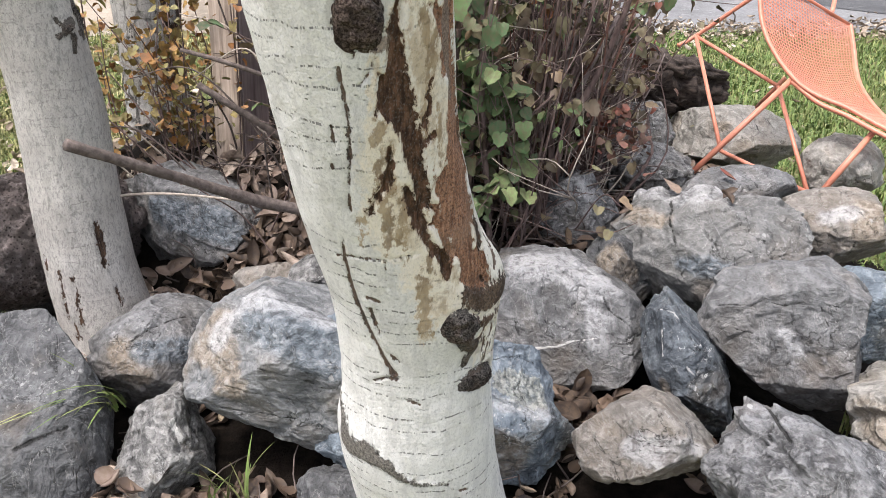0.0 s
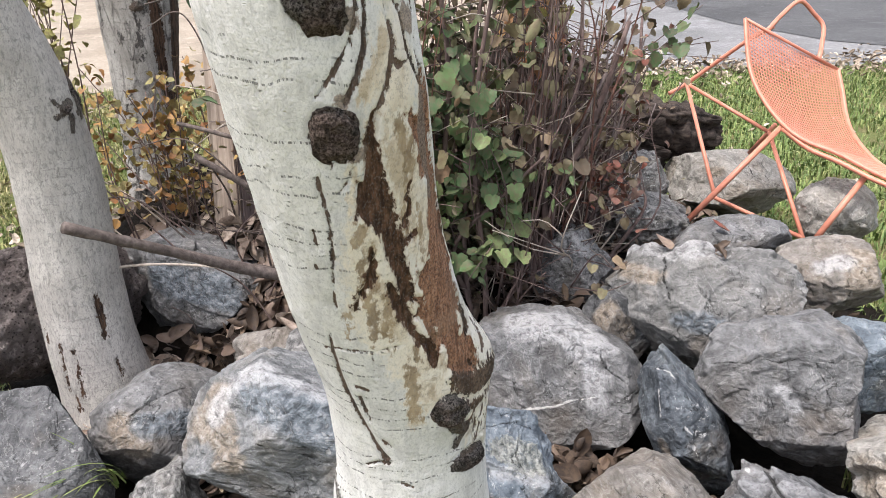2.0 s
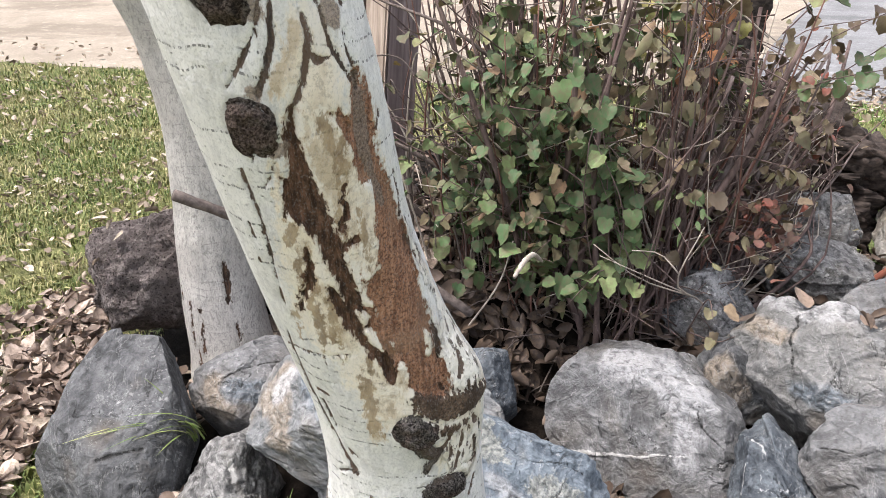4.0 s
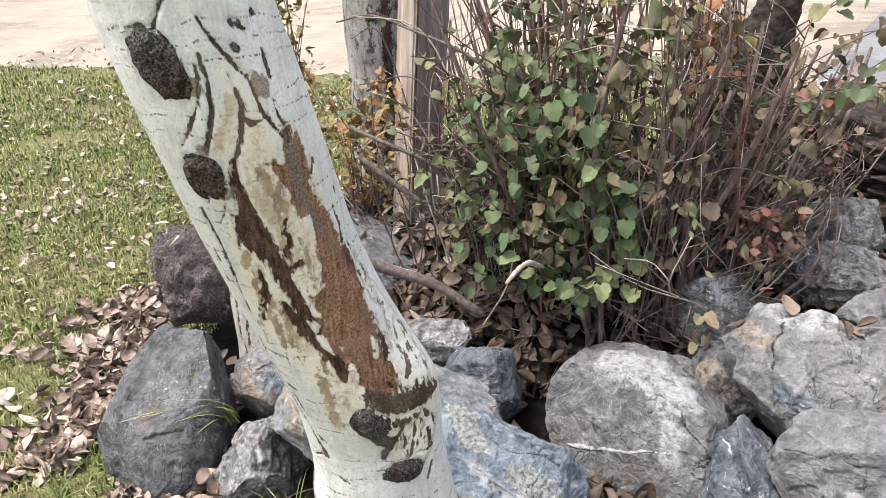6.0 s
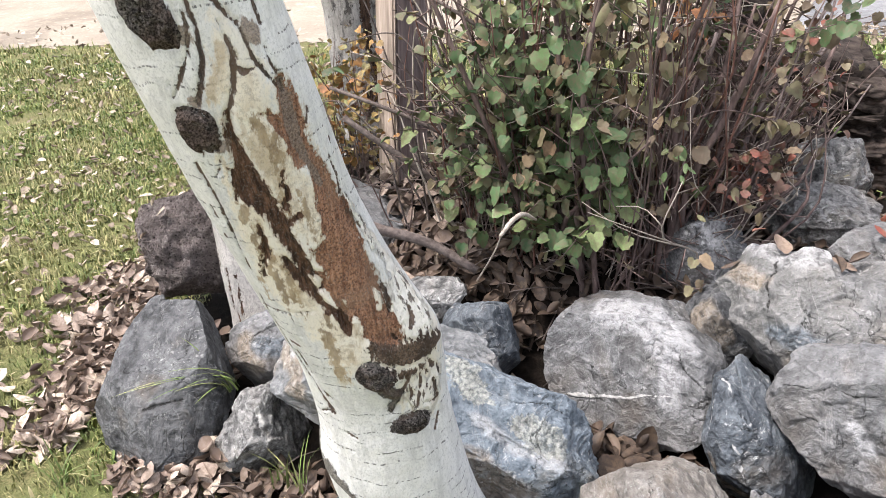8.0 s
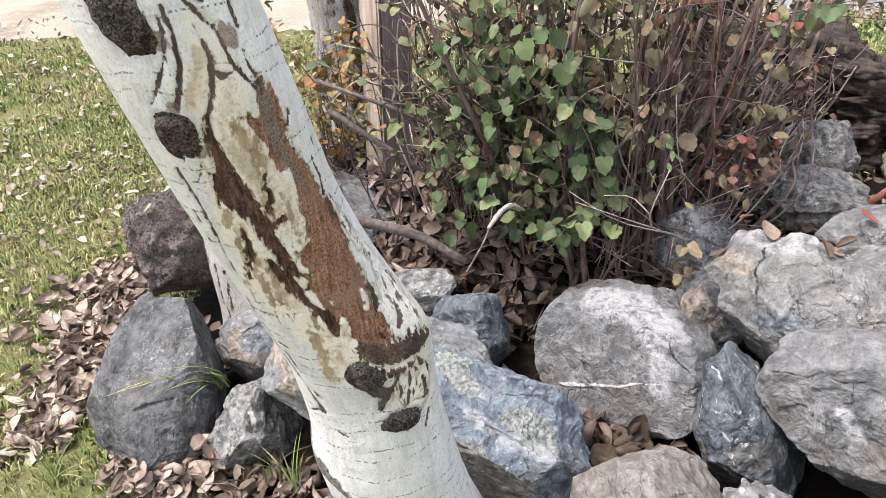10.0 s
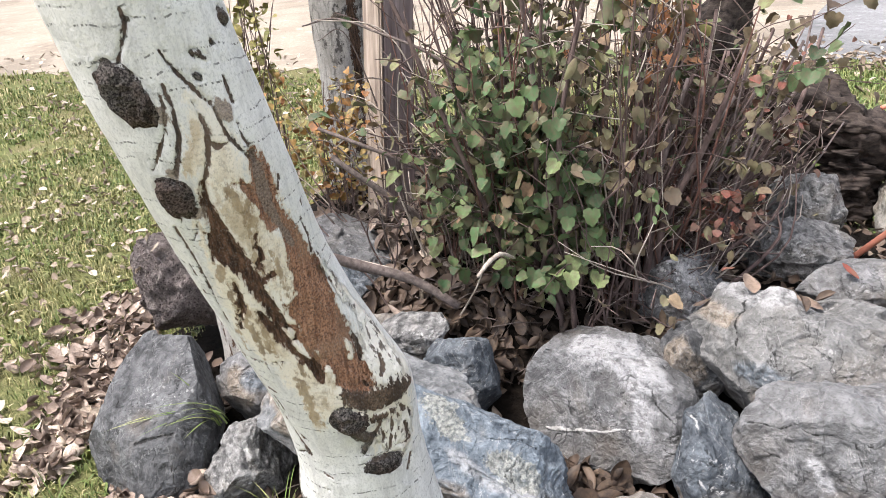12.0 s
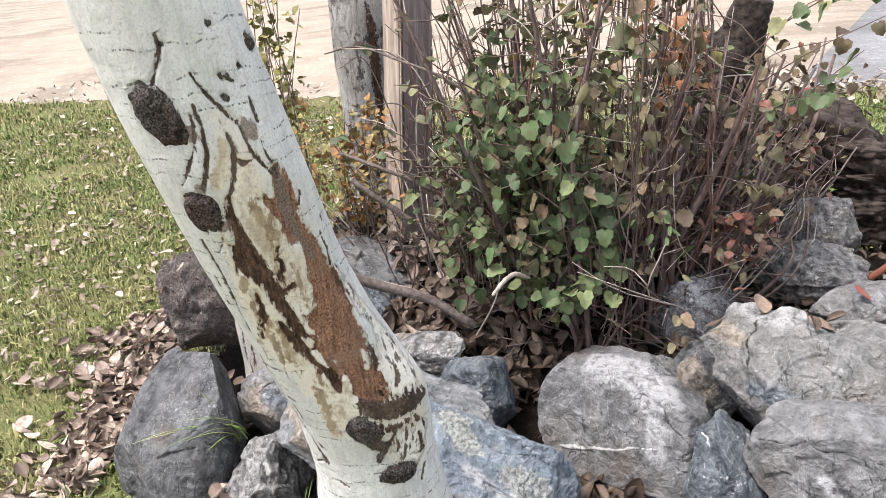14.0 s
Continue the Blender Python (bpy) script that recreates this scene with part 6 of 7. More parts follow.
for i in range(42):         # slender stems that sweep towards the post
    bx, by = srng.uniform(-0.58, -0.36), srng.uniform(2.28, 2.55)
    z0 = float(ground_z(bx, by)) - 0.02
    tx, ty, top = bx - srng.uniform(0.0, 0.22), by - srng.uniform(-0.05, 0.12), srng.uniform(0.75, 1.4)
    pts = [(bx, by, z0), (bx + srng.gauss(0, 0.03), by + srng.gauss(0, 0.03), (z0 * 2 + top) / 3), (0.5 * bx + 0.5 * tx + srng.gauss(0, 0.03), (by + ty) / 2, (z0 + 2 * top) / 3), (tx, ty, top)]
    r = srng.choice((0.002, 0.003, 0.004, 0.006))
    pts = [tuple(local(p)) for p in pts]
    part("stem", tube("stem", pts, (r, r * 0.8, r * 0.4), STEM, 6, 12), shrub)

for i in range(75):         # thin bare stems standing before the others
    bx, by = srng.uniform(-0.62, 0.10), srng.uniform(2.22, 2.42)
    if bx > -0.24:
        by += 0.17
    z0 = float(ground_z(bx, by)) - 0.02
    tx, ty, top = bx + srng.gauss(-0.02, 0.09), by + srng.gauss(-0.02, 0.08), srng.uniform(0.65, 1.25)
    pts = [(bx, by, z0), ((2 * bx + tx) / 3 + srng.gauss(0, 0.02), by + srng.gauss(0, 0.02), (z0 * 2 + top) / 3), ((bx + 2 * tx) / 3 + srng.gauss(0, 0.025), ty, (z0 + 2 * top) / 3), (tx, ty, top)]
    r = srng.choice((0.0018, 0.0024, 0.0032, 0.0042))
    pts = [tuple(local(p)) for p in pts]
    stems.append((pts, r))
    part("stem", tube("stem", pts, (r, r * 0.8, r * 0.4), STEM_RED if i % 6 else STEM_PALE, 6, 12), shrub)
for i in range(16):         # stout dark stems that curve up and outwards from the open side
    bx, by = srng.uniform(-0.14, 0.06), srng.uniform(2.42, 2.60)
    z0 = float(ground_z(bx, by)) - 0.03
    tx, ty, top = bx + srng.uniform(0.02, 0.16), by + srng.uniform(0.05, 0.25), srng.uniform(0.75, 1.10)
    pts = [(bx, by, z0), (bx + srng.gauss(0.0, 0.02), by + 0.2 * (ty - by), z0 + 0.35 * (top - z0)), (0.5 * (bx + tx) + srng.gauss(0, 0.03), 0.5 * (by + ty), z0 + 0.7 * (top - z0)), (tx, ty, top)]
    r = srng.choice((0.006, 0.008, 0.010, 0.012))
    pts = [tuple(local(p)) for p in pts]
    stems.append((pts, r))
    part("stem", tube("stem", pts, (r, r * 0.85, r * 0.5), STEM if i % 4 else STEM_GREY, 7, 14, 0.12, srng), shrub)
for i in range(34):         # stout stems that lean away over the log
    bx, by = srng.uniform(-0.10, 0.12), srng.uniform(2.55, 2.85)
    z0 = float(ground_z(bx, by)) - 0.03
    lean = srng.uniform(0.3, 1.0)
    tx, ty, top = bx + 0.26 * lean * srng.uniform(0.5, 1.2), by + srng.uniform(0.10, 0.6), srng.uniform(0.62, 1.02)
    pts = [(bx, by, z0), (0.7 * bx + 0.3 * tx, 0.7 * by + 0.3 * ty + srng.gauss(0, 0.02), z0 + 0.35 * (top - z0)), (0.35 * bx + 0.65 * tx + srng.gauss(0, 0.04), 0.35 * by + 0.65 * ty + srng.gauss(0, 0.04), z0 + 0.7 * (top - z0)), (tx, ty, top)]
    r = srng.choice((0.004, 0.005, 0.007, 0.010))
    pts = [tuple(local(p)) for p in pts]
    stems.append((pts, r))
    part("stem", tube("stem", pts, (r, r * 0.85, r * 0.5), STEM_GREY if i % 2 else STEM, 7, 14), shrub)

# side twigs off the stems
twigs, dry, tips = [], [], []
for i in range(1300):
    pts, r = srng.choice(stems)
    line = smooth_line(pts, 20)
    k = srng.randint(3, 18)
    p = line[k]
    a = srng.uniform(0, 2 * math.pi)
    ln = srng.uniform(0.08, 0.28)
    d = np.array((math.cos(a), math.sin(a), srng.uniform(-0.1, 0.9)))
    q = p + d * ln
    q[0] = min(q[0], 0.30 if q[2] + 0.36 < 0.85 else 0.10 - 0.333 * (q[1] + 2.62 - 2.51))
    m = (p + q) / 2 + np.array((srng.gauss(0, 0.015), srng.gauss(0, 0.015), srng.gauss(0.01, 0.015)))
    (twigs if srng.random() < 0.75 else dry).append(tube_data(smooth_line([p, m, q], 6), (0.0022, 0.001), 4))
    tips.append((p, m, q))
tagged(part("brushwood", mesh_of("brushwood", *gather(twigs), STEM), shrub, "fine dark side twigs"), kind="stuff")
tagged(part("brushwood", mesh_of("brushwood", *gather(dry), STEM_PALE), shrub, "fine pale dry side twigs"), kind="stuff")

# leaves: the nearest are single parts, the rest are joined
one_leaf = [mesh_of("leaf", *lobed_leaf(0.052, c, random.Random(k)), ONE_GREEN) for k, c in enumerate((0.3, 0.6, -0.3, 0.9))]
one_faded = [mesh_of("leaf", *lobed_leaf(0.044, c, random.Random(k + 9)), ONE_BROWN) for k, c in enumerate((0.6, 1.0, -0.5, 1.4))]


def leaf_pose(p, r, droop=1.0, outward=False):
    """A leaf on its stalk; outward ones hang with their faces to the open side of the bed."""
    if outward:
        turn = (r.uniform(-80, -25), r.uniform(-25, 25), r.gauss(190, 45))
    else:
        turn = (r.uniform(-75, 15) * droop, r.uniform(-40, 40), r.uniform(0, 360))
    return Matrix.Translation(p) @ pose(0, 0, 0, *turn) @ Matrix.Scale(r.uniform(0.7, 1.2), 4)


def set_leaf(me, p, on):
    ob = new("leaf", me)
    ob.parent = on
    ob.matrix_basis = leaf_pose(Vector(p), srng, 1.0, srng.random() < 0.6)


def shoot(base, tip, n, meshes, bow=0.04):
    """A thin leafy shoot with leaves set along it in turn."""
    b, t = np.array(local(base)), np.array(local(tip))
    m = (b + t) / 2 + np.array((srng.gauss(0, bow), srng.gauss(0, bow), srng.gauss(0.02, bow)))
    line = smooth_line([b, m, t], 24)
    twig = part("shoot", tube("shoot", [tuple(b), tuple(m), tuple(t)], (0.0022, 0.001), STEM, 5, 12), shrub)
    for k in range(n):
        p = line[min(23, 6 + int(17 * (k + srng.random()) / n))]
        o = Vector((srng.gauss(0, 0.018), srng.gauss(0, 0.018), srng.gauss(0, 0.012)))
        set_leaf(srng.choice(meshes), Vector(p) + o, twig)


for i in range(15):         # green shoots at the front
    x = srng.uniform(-0.52, -0.12)
    shoot((x + srng.gauss(0.06, 0.04), srng.uniform(2.20, 2.40), 0.38), (x, srng.uniform(2.12, 2.32), srng.uniform(0.72, 1.12)), 10, one_leaf)
for i in range(4):          # low trailing shoots over the stones
    x = srng.uniform(-0.42, 0.02)
    shoot((x - 0.03, 2.30, 0.42), (x + srng.gauss(0.05, 0.06), srng.uniform(2.02, 2.18), srng.uniform(0.38, 0.50)), 8, one_leaf)
for i in range(10):         # fading shoots among the stems
    x = srng.uniform(-0.40, 0.10)
    shoot((x, srng.uniform(2.3, 2.5), 0.45), (x + srng.gauss(0.02, 0.08), srng.uniform(2.2, 2.45), srng.uniform(0.9, 1.35)), 9, one_faded)

one_orange = [mesh_of("leaf", *lobed_leaf(0.046, c, random.Random(k + 30)), ONE_ORANGE) for k, c in enumerate((0.4, 0.9, -0.4))]
one_fresh = [mesh_of("leaf", *leaf_shape(0.036, 0.020, c, 0.0, random.Random(k + 40)), ONE_FRESH) for k, c in enumerate((0.3, 0.6, -0.3))]
for i in range(7):          # orange shoots in the top of the crown
    x = srng.gauss(-0.10, 0.05)
    shoot((x + 0.03, 2.62, 0.80), (x, srng.uniform(2.55, 2.75), srng.uniform(1.02, 1.25)), 8, one_orange)
shoot((0.05, 2.33, 0.50), (0.07, 2.28, 0.70), 7, one_fresh, 0.01)
for x, y, z in ((0.21, 1.96, 0.55), (0.25, 2.0, 0.50)):      # bare wiry sprigs over the boulder
    shoot((0.10, 2.24, 0.36), (x, y, z), 2, one_faded, 0.02)

more = {LEAF_GREEN: [], LEAF_SAGE: [], LEAF_BROWN: [], LEAF_RED: [], LEAF_OLIVE: []}
for p, m, q in tips:
    w = np.array(q) + np.array(shrub.location)
    for _ in range(srng.randint(1, 4)):
        f = srng.random()
        if (w[0] > 0.0 and w[2] < 0.46) or (w[2] > 0.95 and srng.random() < 0.1) or (w[0] > -0.12 and srng.random() < (0.75 if w[2] < 0.70 else 0.35)):
            continue
        c = Vector((1 - f) * np.array(m) + f * np.array(q))
        if w[0] > 0.12 and w[2] < 0.8:
            mat = LEAF_RED if srng.random() < 0.2 else LEAF_BROWN
        elif w[0] < 0.0:
            mat = LEAF_GREEN if srng.random() < 0.4 else LEAF_SAGE
        else:
            mat = LEAF_BROWN if srng.random() < 0.85 else LEAF_GREEN
        s = srng.uniform(0.028, 0.048)
        more[mat].append(placed(lobed_leaf(s, srng.choice((0.3, 0.8, 1.2, -0.4)), srng) if srng.random() < 0.7 else leaf_shape(s, s * 0.7, srng.choice((0.8, 1.4, -0.9)), 0.0, srng), leaf_pose(c, srng)))
for _ in range(520):        # leaves filling the front of the crown
    x = max(-0.60, min(0.16, srng.gauss(-0.28, 0.16)))
    c = Vector(local((x, srng.gauss(2.29, 0.10), srng.uniform(0.50, 1.05))))
    s = srng.uniform(0.028, 0.048)
    if x > -0.14 and srng.random() < 0.6:
        continue
    mat = LEAF_GREEN if srng.random() < (0.66 if x < -0.2 else 0.3) else (LEAF_SAGE if x < -0.12 else LEAF_BROWN)
    more[mat].append(placed(lobed_leaf(1.08 * s, srng.choice((0.3, 0.6, 1.0, -0.4)), srng), leaf_pose(c, srng, 1.0, srng.random() < 0.75)))
for _ in range(420):        # small olive and fading leaves in the tops
    x = srng.uniform(-0.62, 0.02)
    c = Vector(local((x, srng.uniform(2.25, 2.80), srng.uniform(0.92, 1.42))))
    s = srng.uniform(0.026, 0.046)
    mat = srng.choice((LEAF_SAGE, LEAF_SAGE, LEAF_BROWN, LEAF_GREEN, LEAF_OLIVE))
    more[mat].append(placed(lobed_leaf(s, srng.choice((0.3, 0.6, 1.0, -0.4)), srng), leaf_pose(c, srng, 1.0, srng.random() < 0.4)))
for _ in range(190):        # brown and russet leaves over the leaning stems
    c = Vector(local((srng.gauss(0.12, 0.10), srng.uniform(2.5, 3.2), srng.uniform(0.55, 1.0))))
    s = srng.uniform(0.022, 0.040)
    more[LEAF_RED if srng.random() < 0.18 else LEAF_BROWN].append(placed(lobed_leaf(s, srng.choice((0.4, 0.9, -0.4)), srng), leaf_pose(c, srng, 1.0, srng.random() < 0.4)))
for i in range(9):          # thin arching sprigs beside the crown
    z = srng.uniform(0.75, 1.05)
    shoot((srng.uniform(0.05, 0.15), srng.uniform(2.6, 2.8), z), (srng.uniform(0.32, 0.52), srng.uniform(2.6, 2.9), z + srng.uniform(0.0, 0.28)), 7, one_leaf if i % 2 else one_faded, 0.03)
for _ in range(150):        # a bank of green leaves low at the front
    c = Vector(local((max(-0.62, srng.gauss(-0.40, 0.11)), srng.gauss(2.22, 0.07), max(0.44, srng.gauss(0.64, 0.13)))))
    s = srng.uniform(0.030, 0.050)
    more[LEAF_GREEN if srng.random() < 0.85 else LEAF_BROWN].append(placed(lobed_leaf(1.15 * s, srng.choice((0.2, 0.5, 0.8, -0.4)), srng), leaf_pose(c, srng, 1.0, srng.random() < 0.7)))
for _ in range(90):        # russet sprays low over the stones
    c = Vector(local((srng.gauss(0.16, 0.06), srng.gauss(2.55, 0.07), srng.uniform(0.50, 0.64))))
    s = srng.uniform(0.020, 0.036)
    more[LEAF_RED].append(placed(lobed_leaf(s, srng.choice((0.4, 1.0, -0.4)), srng), leaf_pose(c, srng)))
for mat, label in ((LEAF_GREEN, "green leaves"), (LEAF_SAGE, "pale sage and tan leaves"), (LEAF_BROWN, "fading brown and olive leaves"), (LEAF_RED, "russet red leaves"), (LEAF_OLIVE, "yellowing olive leaves")):
    ob = part("foliage", mesh_of("foliage", *gather(more[mat]), mat), shrub, label)
    tagged(ob, kind="stuff")

# a slender olive shrub behind the trunk and a low golden one by the post
def slender(name, place, n, reach, tall, size, mat, label, seed, per=2):
    r = random.Random(seed)
    ob = new(name)
    ob.location = place
    tagged(ob, label, "shrub")
    leaves = []
    for i in range(n):
        bx, by = r.gauss(0, 0.5 * reach), r.gauss(0, 0.4 * reach)
        tz = tall * r.uniform(0.6, 1.1)
        tx, ty = bx * 1.6 + r.gauss(0, 0.6 * reach), by * 1.5 + r.gauss(0, 0.5 * reach)
        pts = [(bx, by, -0.05), (bx * 1.3 + r.gauss(0, 0.02), by * 1.3, tz * 0.5), (tx, ty, tz)]
        part("stem", tube("stem", pts, (0.0030, 0.0014), STEM, 5, 10), ob)
        for p in smooth_line(pts, 18)[5:]:
            for _ in range(per):
                if r.random() < 0.75:
                    s = r.uniform(*size)
                    c = Vector(p) + Vector((r.gauss(0, 0.028), r.gauss(0, 0.028), r.gauss(0, 0.02)))
                    leaves.append(placed(lobed_leaf(s, r.choice((0.3, 0.8, -0.4)), r), leaf_pose(c, r)))
    tagged(part("foliage", mesh_of("foliage", *gather(leaves), mat), ob), kind="stuff")


slender("olive_shrub", (-1.53, 2.43, 0.26), 15, 0.10, 1.28, (0.026, 0.044), LEAF_OLIVE, "slender upright shrub with sparse olive-yellow leaves", 3, 2)
slender("golden_shrub", (-1.12, 2.42, 0.36), 22, 0.17, 0.52, (0.020, 0.038), LEAF_GOLD, "low sparse shrub with golden and orange leaves by the post", 4, 3)


# ---- dead branches and sticks ----
trash = []
trng = random.Random(77)
for i in range(420):
    x, y = disc(-0.45, 2.3, 0.75, 0.4)(trng) if i % 3 else disc(-0.2, 1.5, 0.8, 0.25)(trng)
    hit, nrm = drop(x, y)
    if hit is None or on_stone(hit):
        continue
    a, ln = trng.uniform(0, 6.28), trng.uniform(0.05, 0.2)
    up = trng.uniform(0.0, 0.12)
    p = np.array(hit) + np.array((0, 0, 0.012))
    q = p + np.array((math.cos(a) * ln, math.sin(a) * ln, up))
    trash.append(tube_data(smooth_line([p, (p + q) / 2 + np.array((trng.gauss(0, 0.012), trng.gauss(0, 0.012), 0.012)), q], 6), (0.0024, 0.0014), 4))
fallen_twigs = new("fallen_twigs", mesh_of("fallen_twigs", *gather(trash), STICK))
tagged(fallen_twigs, "fine broken grey-brown twigs strewn over the soil", "twigs", kind="stuff")


def stick(name, label, pts, radii, material, lump=0.15, seed=1, sides=10):
    ob = new(name, tube(name, pts, radii, material, sides, 10 * (len(pts) - 1), lump, random.Random(seed)))
    return tagged(ob, label, "branch")


stick("fallen_branch", "long bare grey-brown branch resting across the stones", [(-0.870, 1.560, 0.728), (-0.765, 1.727, 0.617), (-0.650, 1.90, 0.500), (-0.52, 2.0, 0.435), (-0.40, 2.06, 0.35)], (0.0125, 0.012, 0.015, 0.014, 0.012), STICK)
stick("fallen_stick", "thin pale dry stick lying against the boulder", [(-1.22, 1.93, 0.42), (-0.95, 1.97, 0.46), (-0.62, 2.04, 0.43)], (0.004, 0.0035, 0.003), STEM_PALE, 0.1, 2, 6)
stick("dead_branch", "broken dark branch leaning past the post", [(-0.93, 2.12, 0.80), (-0.80, 2.13, 0.77), (-0.66, 2.20, 0.70), (-0.50, 2.3, 0.58)], (0.0055, 0.006, 0.0065, 0.007), STICK, 0.2, 3)
stick("dead_branch", "broken stub of a dark branch by the post", [(-0.90, 2.13, 0.71), (-0.83, 2.15, 0.66), (-0.74, 2.20, 0.58), (-0.66, 2.28, 0.47)], (0.0095, 0.009, 0.010, 0.011), STICK, 0.2, 4)
for k in range(16):
    r2 = random.Random(40 + k)
    x0, y0 = r2.uniform(-1.15, -0.45), r2.uniform(2.1, 2.5)
    a = r2.uniform(-1.0, 1.0)
    ln = r2.uniform(0.25, 0.6)
    z0 = float(ground_z(x0, y0)) + 0.02
    stick("dry_twig", "thin bare twig standing in the leaf litter", [(x0, y0, z0), (x0 + 0.5 * ln * math.sin(a) + r2.gauss(0, 0.03), y0 - 0.03, z0 + 0.5 * ln * math.cos(a)), (x0 + ln * math.sin(a), y0 - 0.06 + r2.gauss(0, 0.05), z0 + ln * math.cos(a) * 0.9)],
          (0.003, 0.0024, 0.0014), STEM_PALE if k % 3 == 0 else STEM, 0.1, k, 5)
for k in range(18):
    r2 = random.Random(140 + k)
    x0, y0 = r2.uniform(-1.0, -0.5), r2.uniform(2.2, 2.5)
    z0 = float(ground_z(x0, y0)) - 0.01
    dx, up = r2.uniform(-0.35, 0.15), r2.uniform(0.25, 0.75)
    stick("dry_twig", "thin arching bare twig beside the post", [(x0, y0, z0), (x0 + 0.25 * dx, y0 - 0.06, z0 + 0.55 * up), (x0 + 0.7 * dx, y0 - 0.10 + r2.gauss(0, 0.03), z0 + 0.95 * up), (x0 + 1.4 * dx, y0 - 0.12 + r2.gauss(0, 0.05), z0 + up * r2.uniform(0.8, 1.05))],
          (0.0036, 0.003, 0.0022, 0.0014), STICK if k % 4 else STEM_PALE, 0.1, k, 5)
stick("dry_twig", "long bare twig arching across the post", [(-1.02, 2.20, 1.09), (-0.88, 2.20, 1.115), (-0.735, 2.20, 1.085), (-0.52, 2.20, 1.02), (-0.40, 2.30, 0.86), (-0.36, 2.40, 0.55)], (0.0022, 0.003, 0.0038, 0.0046, 0.005, 0.006), STICK, 0.15, 31, 6)
stick("dry_twig", "short pale broken twig caught in the shrub", [(-0.169, 2.342, 0.569), (-0.146, 2.415, 0.563), (-0.119, 2.492, 0.548), (-0.10, 2.54, 0.50)], (0.006, 0.006, 0.005, 0.003), STEM_PALE, 0.3, 5)
stick("dry_twig", "short pale broken twig caught in the shrub", [(-0.186, 1.863, 0.580), (-0.197, 1.93, 0.588), (-0.209, 2.004, 0.576), (-0.23, 2.10, 0.52)], (0.004, 0.006, 0.006, 0.003), STEM_PALE, 0.3, 6)
stick("fallen_stick", "dry brown stick lying in the leaves", [(-0.62, 1.27, 0.03), (-0.45, 1.29, 0.045), (-0.28, 1.32, 0.04)], (0.009, 0.008, 0.007), STICK, 0.2, 7)

PALE_LEAF = leaf_material("bleached_dry_leaf", [(0.0, (0.36, 0.30, 0.24)), (1.0, (0.44, 0.37, 0.30))], False)
big_leaf = new("dry_leaf", mesh_of("dry_leaf", *leaf_shape(0.08, 0.06, 0.9, 0.05, random.Random(2)), PALE_LEAF))
big_leaf.matrix_world = pose(-0.13, 2.46, 0.60, -50, 5, 120)
tagged(big_leaf, "large pale curled dry leaf caught in the shrub", "leaf")

second_leaf = new("dry_leaf", mesh_of("dry_leaf", *leaf_shape(0.08, 0.07, -0.8, 0.05, random.Random(8)), PALE_LEAF))
second_leaf.matrix_world = pose(-0.09, 2.49, 0.61, -35, 10, 215)
tagged(second_leaf, "large pale curled dry leaf caught in the shrub", "leaf")
red_leaf = new("dry_leaf", mesh_of("dry_leaf", *leaf_shape(0.06, 0.035, 0.7, 0.05, random.Random(5)), leaf_material("red_leaf", [(0.0, (0.17, 0.04, 0.03)), (1.0, (0.20, 0.055, 0.04))], False)))
spot, _ = drop(0.53, 2.56)
red_leaf.matrix_world = pose(0.53, 2.56, spot.z + 0.012, 10, 15, 70)
tagged(red_leaf, "bright red fallen leaf on a boulder", "leaf")
TAUPE_LEAF = leaf_material("taupe_dry_leaf", [(0.0, (0.20, 0.145, 0.11)), (1.0, (0.27, 0.20, 0.155))], False)
for x, y, turn in ((0.350, 2.255, 30), (0.492, 2.345, 100)):
    spot, _ = drop(x, y)
    rock_leaf = new("dry_leaf", mesh_of("dry_leaf", *leaf_shape(0.075, 0.06, 0.6, 0.05, random.Random(turn)), TAUPE_LEAF))
    rock_leaf.matrix_world = pose(x, y, spot.z + 0.008, 12, 8, turn)
    tagged(rock_leaf, "brown curled leaf lying in a hollow of the boulder", "leaf")

# the charred log and snag behind the shrub
def gnarled(name, pts, radii, label, seed, sides=44, n=110, amount=0.35):
    """Driftwood: a tube with deep ridges that twist along it, hollows and broken lumps."""
    line = smooth_line(pts, n)
    verts, faces = tube_data(line, radii, sides)
    R = np.interp(np.linspace(0, 1, n), np.linspace(0, 1, len(radii)), radii)
    out = []
    for k, v in enumerate(verts):
        i, j = divmod(k, sides)
        a = 2 * math.pi * j / sides + 1.6 * i / n
        ridge = 1 - 2 * abs(noise.noise(Vector((math.cos(a) * 2.2, math.sin(a) * 2.2, i * 0.035 + seed * 7))))
        lump = noise.fractal(Vector((math.cos(a) * 1.4, math.sin(a) * 1.4, i * 0.07 + seed * 3)), 0.8, 2.1, 5)
        f = 1 + amount * (0.75 * ridge + 1.1 * lump - 0.4)
        c = line[i]
        out.append(tuple(c + (np.array(v) - c) * f))
    return mesh_of(name, out, faces, LOG)


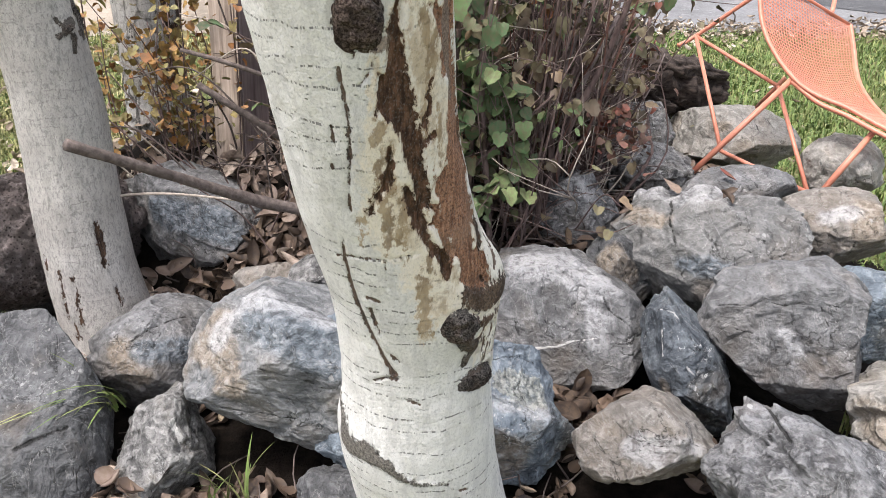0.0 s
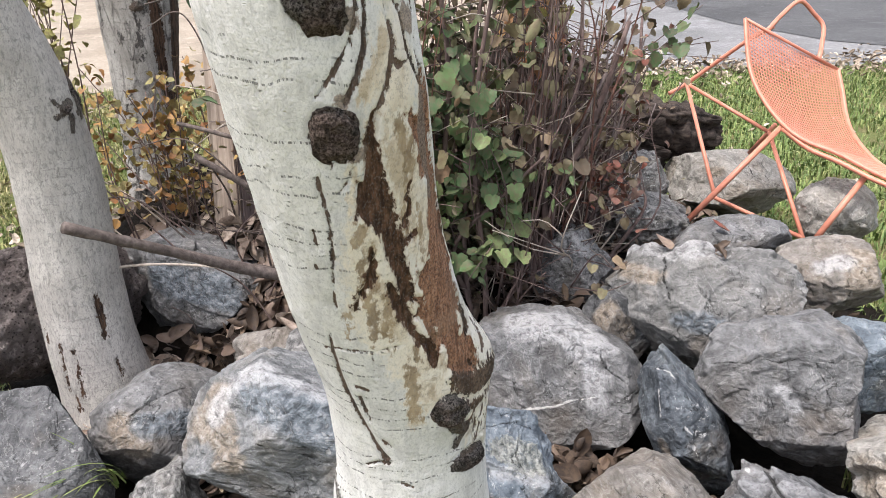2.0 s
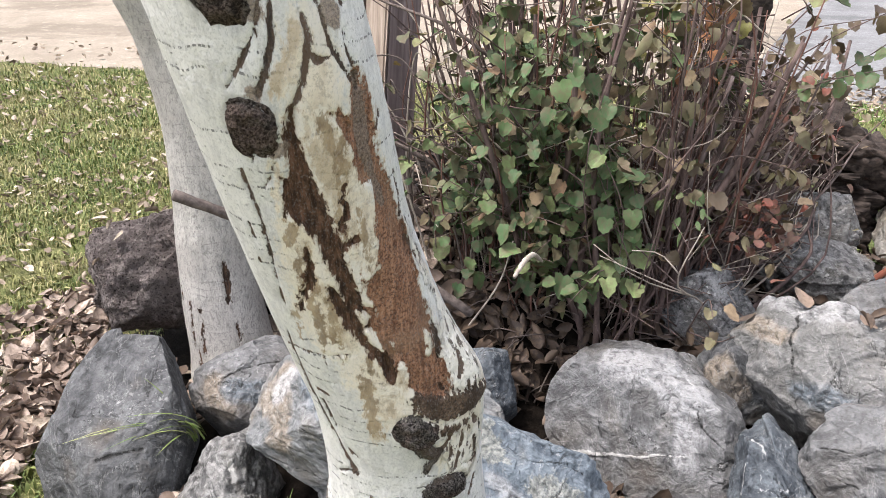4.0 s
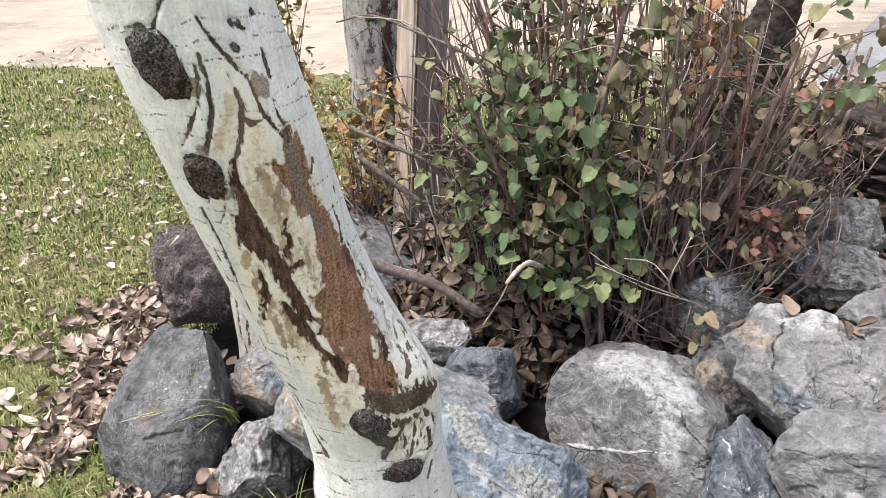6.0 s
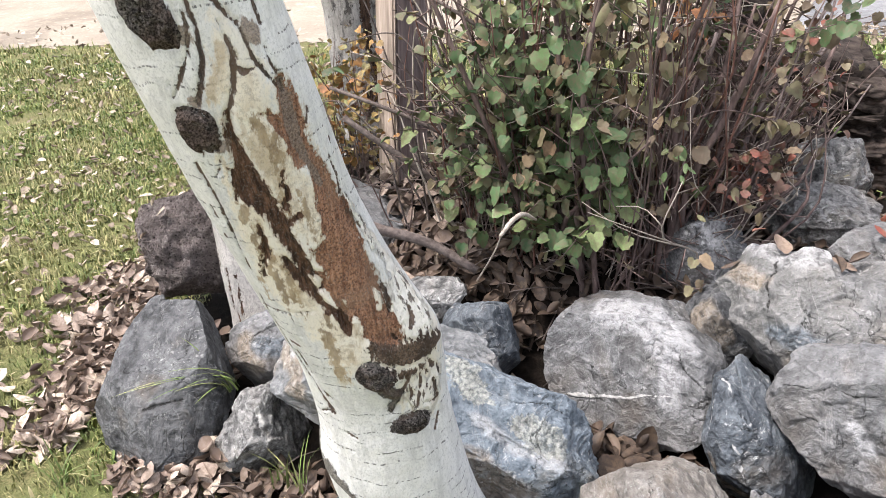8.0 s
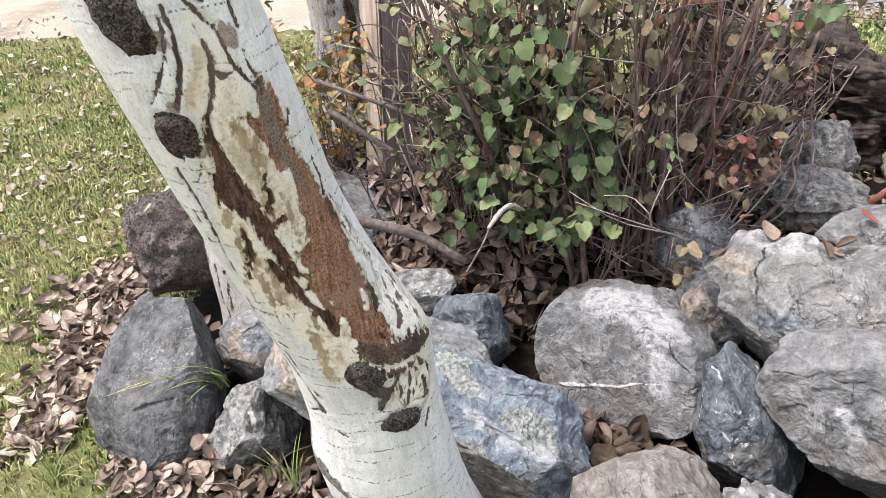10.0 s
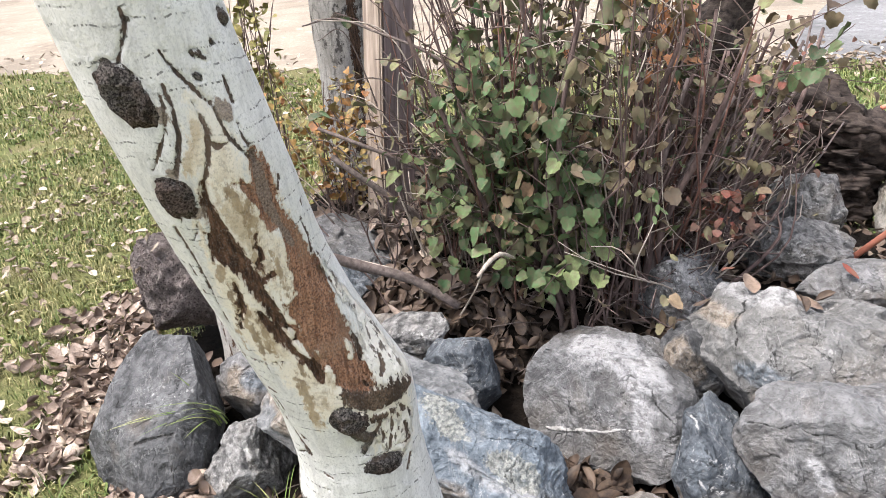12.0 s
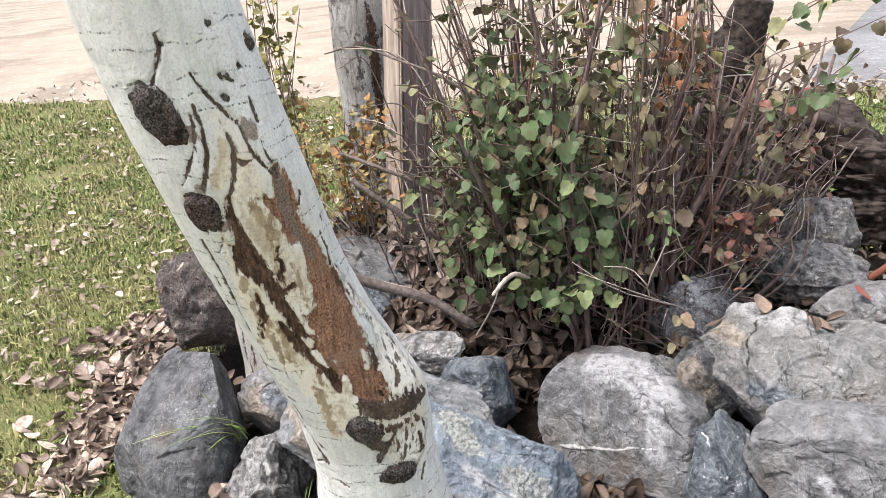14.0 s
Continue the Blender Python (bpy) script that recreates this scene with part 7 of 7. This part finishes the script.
log_ob = new("driftwood_log")
log_ob.location = (0.25, 3.76, 0.30)
tagged(log_ob, "charred gnarled driftwood log lying beside the shrub", "log")
for name, pts, radii, seed in (("log_body", [(-0.36, -0.06, 0.24), (-0.18, -0.02, 0.26), (0.02, 0.02, 0.14), (0.20, 0.10, 0.09), (0.36, 0.16, 0.06)], (0.08, 0.115, 0.115, 0.11, 0.06), 3),
                               ("root", [(-0.10, -0.05, 0.22), (0.06, -0.06, 0.20), (0.22, 0.04, 0.17), (0.36, 0.12, 0.13)], (0.05, 0.04, 0.035, 0.02), 5),
                               ("root", [(0.12, 0.06, 0.08), (0.24, 0.04, 0.0), (0.30, 0.0, -0.16)], (0.07, 0.06, 0.045), 6),
                               ("root", [(-0.20, -0.04, 0.18), (-0.18, -0.08, 0.0), (-0.12, -0.06, -0.20)], (0.10, 0.10, 0.08), 8),
                               ("root", [(0.02, 0.0, 0.10), (0.04, -0.03, -0.04), (0.06, -0.02, -0.20)], (0.10, 0.10, 0.08), 10)):
    part(name, gnarled(name, pts, radii, "", seed), log_ob)
snag = new("driftwood_snag", gnarled("driftwood_snag", [(-0.26, 3.40, 0.20), (-0.24, 3.42, 0.60), (-0.17, 3.45, 0.86), (-0.10, 3.46, 1.10)], (0.14, 0.12, 0.11, 0.06), "", 9, 40, 80, 0.2))
tagged(snag, "dark weathered upright snag of driftwood", "log")


# ---- the salmon-painted metal chair ----
chair = new("metal_chair")
chair.location = (0.75, 3.1, 0.30)
tagged(chair, "tipped salmon-painted tubular metal chair with a perforated seat shell", "chair")


def at_chair(pts):
    return [tuple(np.array(p) - np.array(chair.location)) for p in pts]


LEFT_RIM = [(0.614, 3.463, 0.916), (0.623, 3.399, 0.829), (0.640, 3.332, 0.744), (0.679, 3.239, 0.670), (0.741, 3.151, 0.603), (0.807, 3.086, 0.567), (0.896, 3.027, 0.545), (0.980, 2.963, 0.514), (1.085, 2.890, 0.480)]
RIGHT_RIM = [(0.974, 3.533, 0.727), (0.986, 3.466, 0.661), (0.992, 3.387, 0.595), (0.996, 3.292, 0.556), (1.011, 3.174, 0.528), (1.045, 3.083, 0.500), (1.110, 2.989, 0.475)]
A, B = smooth_line(at_chair(LEFT_RIM), 61), smooth_line(at_chair(RIGHT_RIM), 61)
sv, sf = [], []
across = 34
for i in range(61):
    for j in range(across + 1):
        t = j / across
        p = A[i] * (1 - t) + B[i] * t
        sag = 0.045 * math.sin(math.pi * t) * math.sin(math.pi * min(1, i / 60 + 0.12))
        sv.append(p + np.array((0.25, 0.35, -0.9)) * sag)
hole_v, hole_f = [], []
for i in range(60):
    for j in range(across):
        a, b, c, d = (np.array(sv[k]) for k in (i * (across + 1) + j, i * (across + 1) + j + 1, (i + 1) * (across + 1) + j + 1, (i + 1) * (across + 1) + j))
        mid = (a + b + c + d) / 4
        k = len(hole_v)
        hole_v += [a, b, c, d] + [mid + (q - mid) * 0.70 for q in (a, b, c, d)]
        hole_f += [(k, k + 1, k + 5, k + 4), (k + 1, k + 2, k + 6, k + 5), (k + 2, k + 3, k + 7, k + 6), (k + 3, k, k + 4, k + 7)]
shell_me = mesh_of("seat_shell", hole_v, hole_f, PAINT)
shell = part("seat_shell", shell_me, chair, "perforated sheet-metal seat shell")
thick = shell.modifiers.new("thick", "SOLIDIFY")
thick.thickness = 0.0022


def rod(name, pts, r=0.0085, n=None, on=chair):
    return part(name, tube(name, at_chair(pts), (r, r), PAINT, 10, n), on)


rod("rim", LEFT_RIM, 0.0075, 50, shell)
rod("rim", RIGHT_RIM, 0.0075, 50, shell)
rod("rim", [LEFT_RIM[0], RIGHT_RIM[0]], 0.006, None, shell)
rod("rim", [LEFT_RIM[-1], RIGHT_RIM[-1]], 0.008, None, shell)
rod("seat_rail", [(0.741, 3.151, 0.590), (0.815, 3.075, 0.545), (0.905, 3.01, 0.520), (0.99, 2.945, 0.490), (1.09, 2.875, 0.462)], 0.0085, 24)
rod("leg", [(0.446, 3.002, 0.285), (0.745, 3.165, 0.600)], 0.010)
rod("leg", [(0.846, 2.887, 0.300), (0.979, 2.983, 0.478)], 0.010)
rod("back_leg", [(0.377, 3.616, 0.602), (0.443, 3.640, 0.640), (0.634, 3.579, 0.812), (0.73, 3.55, 0.88)], 0.0085)
rod("back_leg", [(0.680, 3.389, 0.433), (0.74, 3.29, 0.57)], 0.008)
rod("stretcher", [(0.443, 3.640, 0.640), (0.725, 3.305, 0.537)], 0.007)
rod("stretcher", [(0.443, 3.640, 0.640), (0.547, 3.134, 0.332)], 0.0075)
rod("stretcher", [(0.725, 3.305, 0.537), (0.818, 2.946, 0.272)], 0.0075)
rod("stretcher", [(0.547, 3.134, 0.332), (0.818, 2.946, 0.272)], 0.0075)
rod("arm_loop", [(0.70, 3.49, 0.872), (0.772, 3.623, 0.922), (0.840, 3.716, 0.954), (0.90, 3.74, 0.905), (0.941, 3.736, 0.858), (0.93, 3.66, 0.80), (0.914, 3.592, 0.751)], 0.0085, 30)
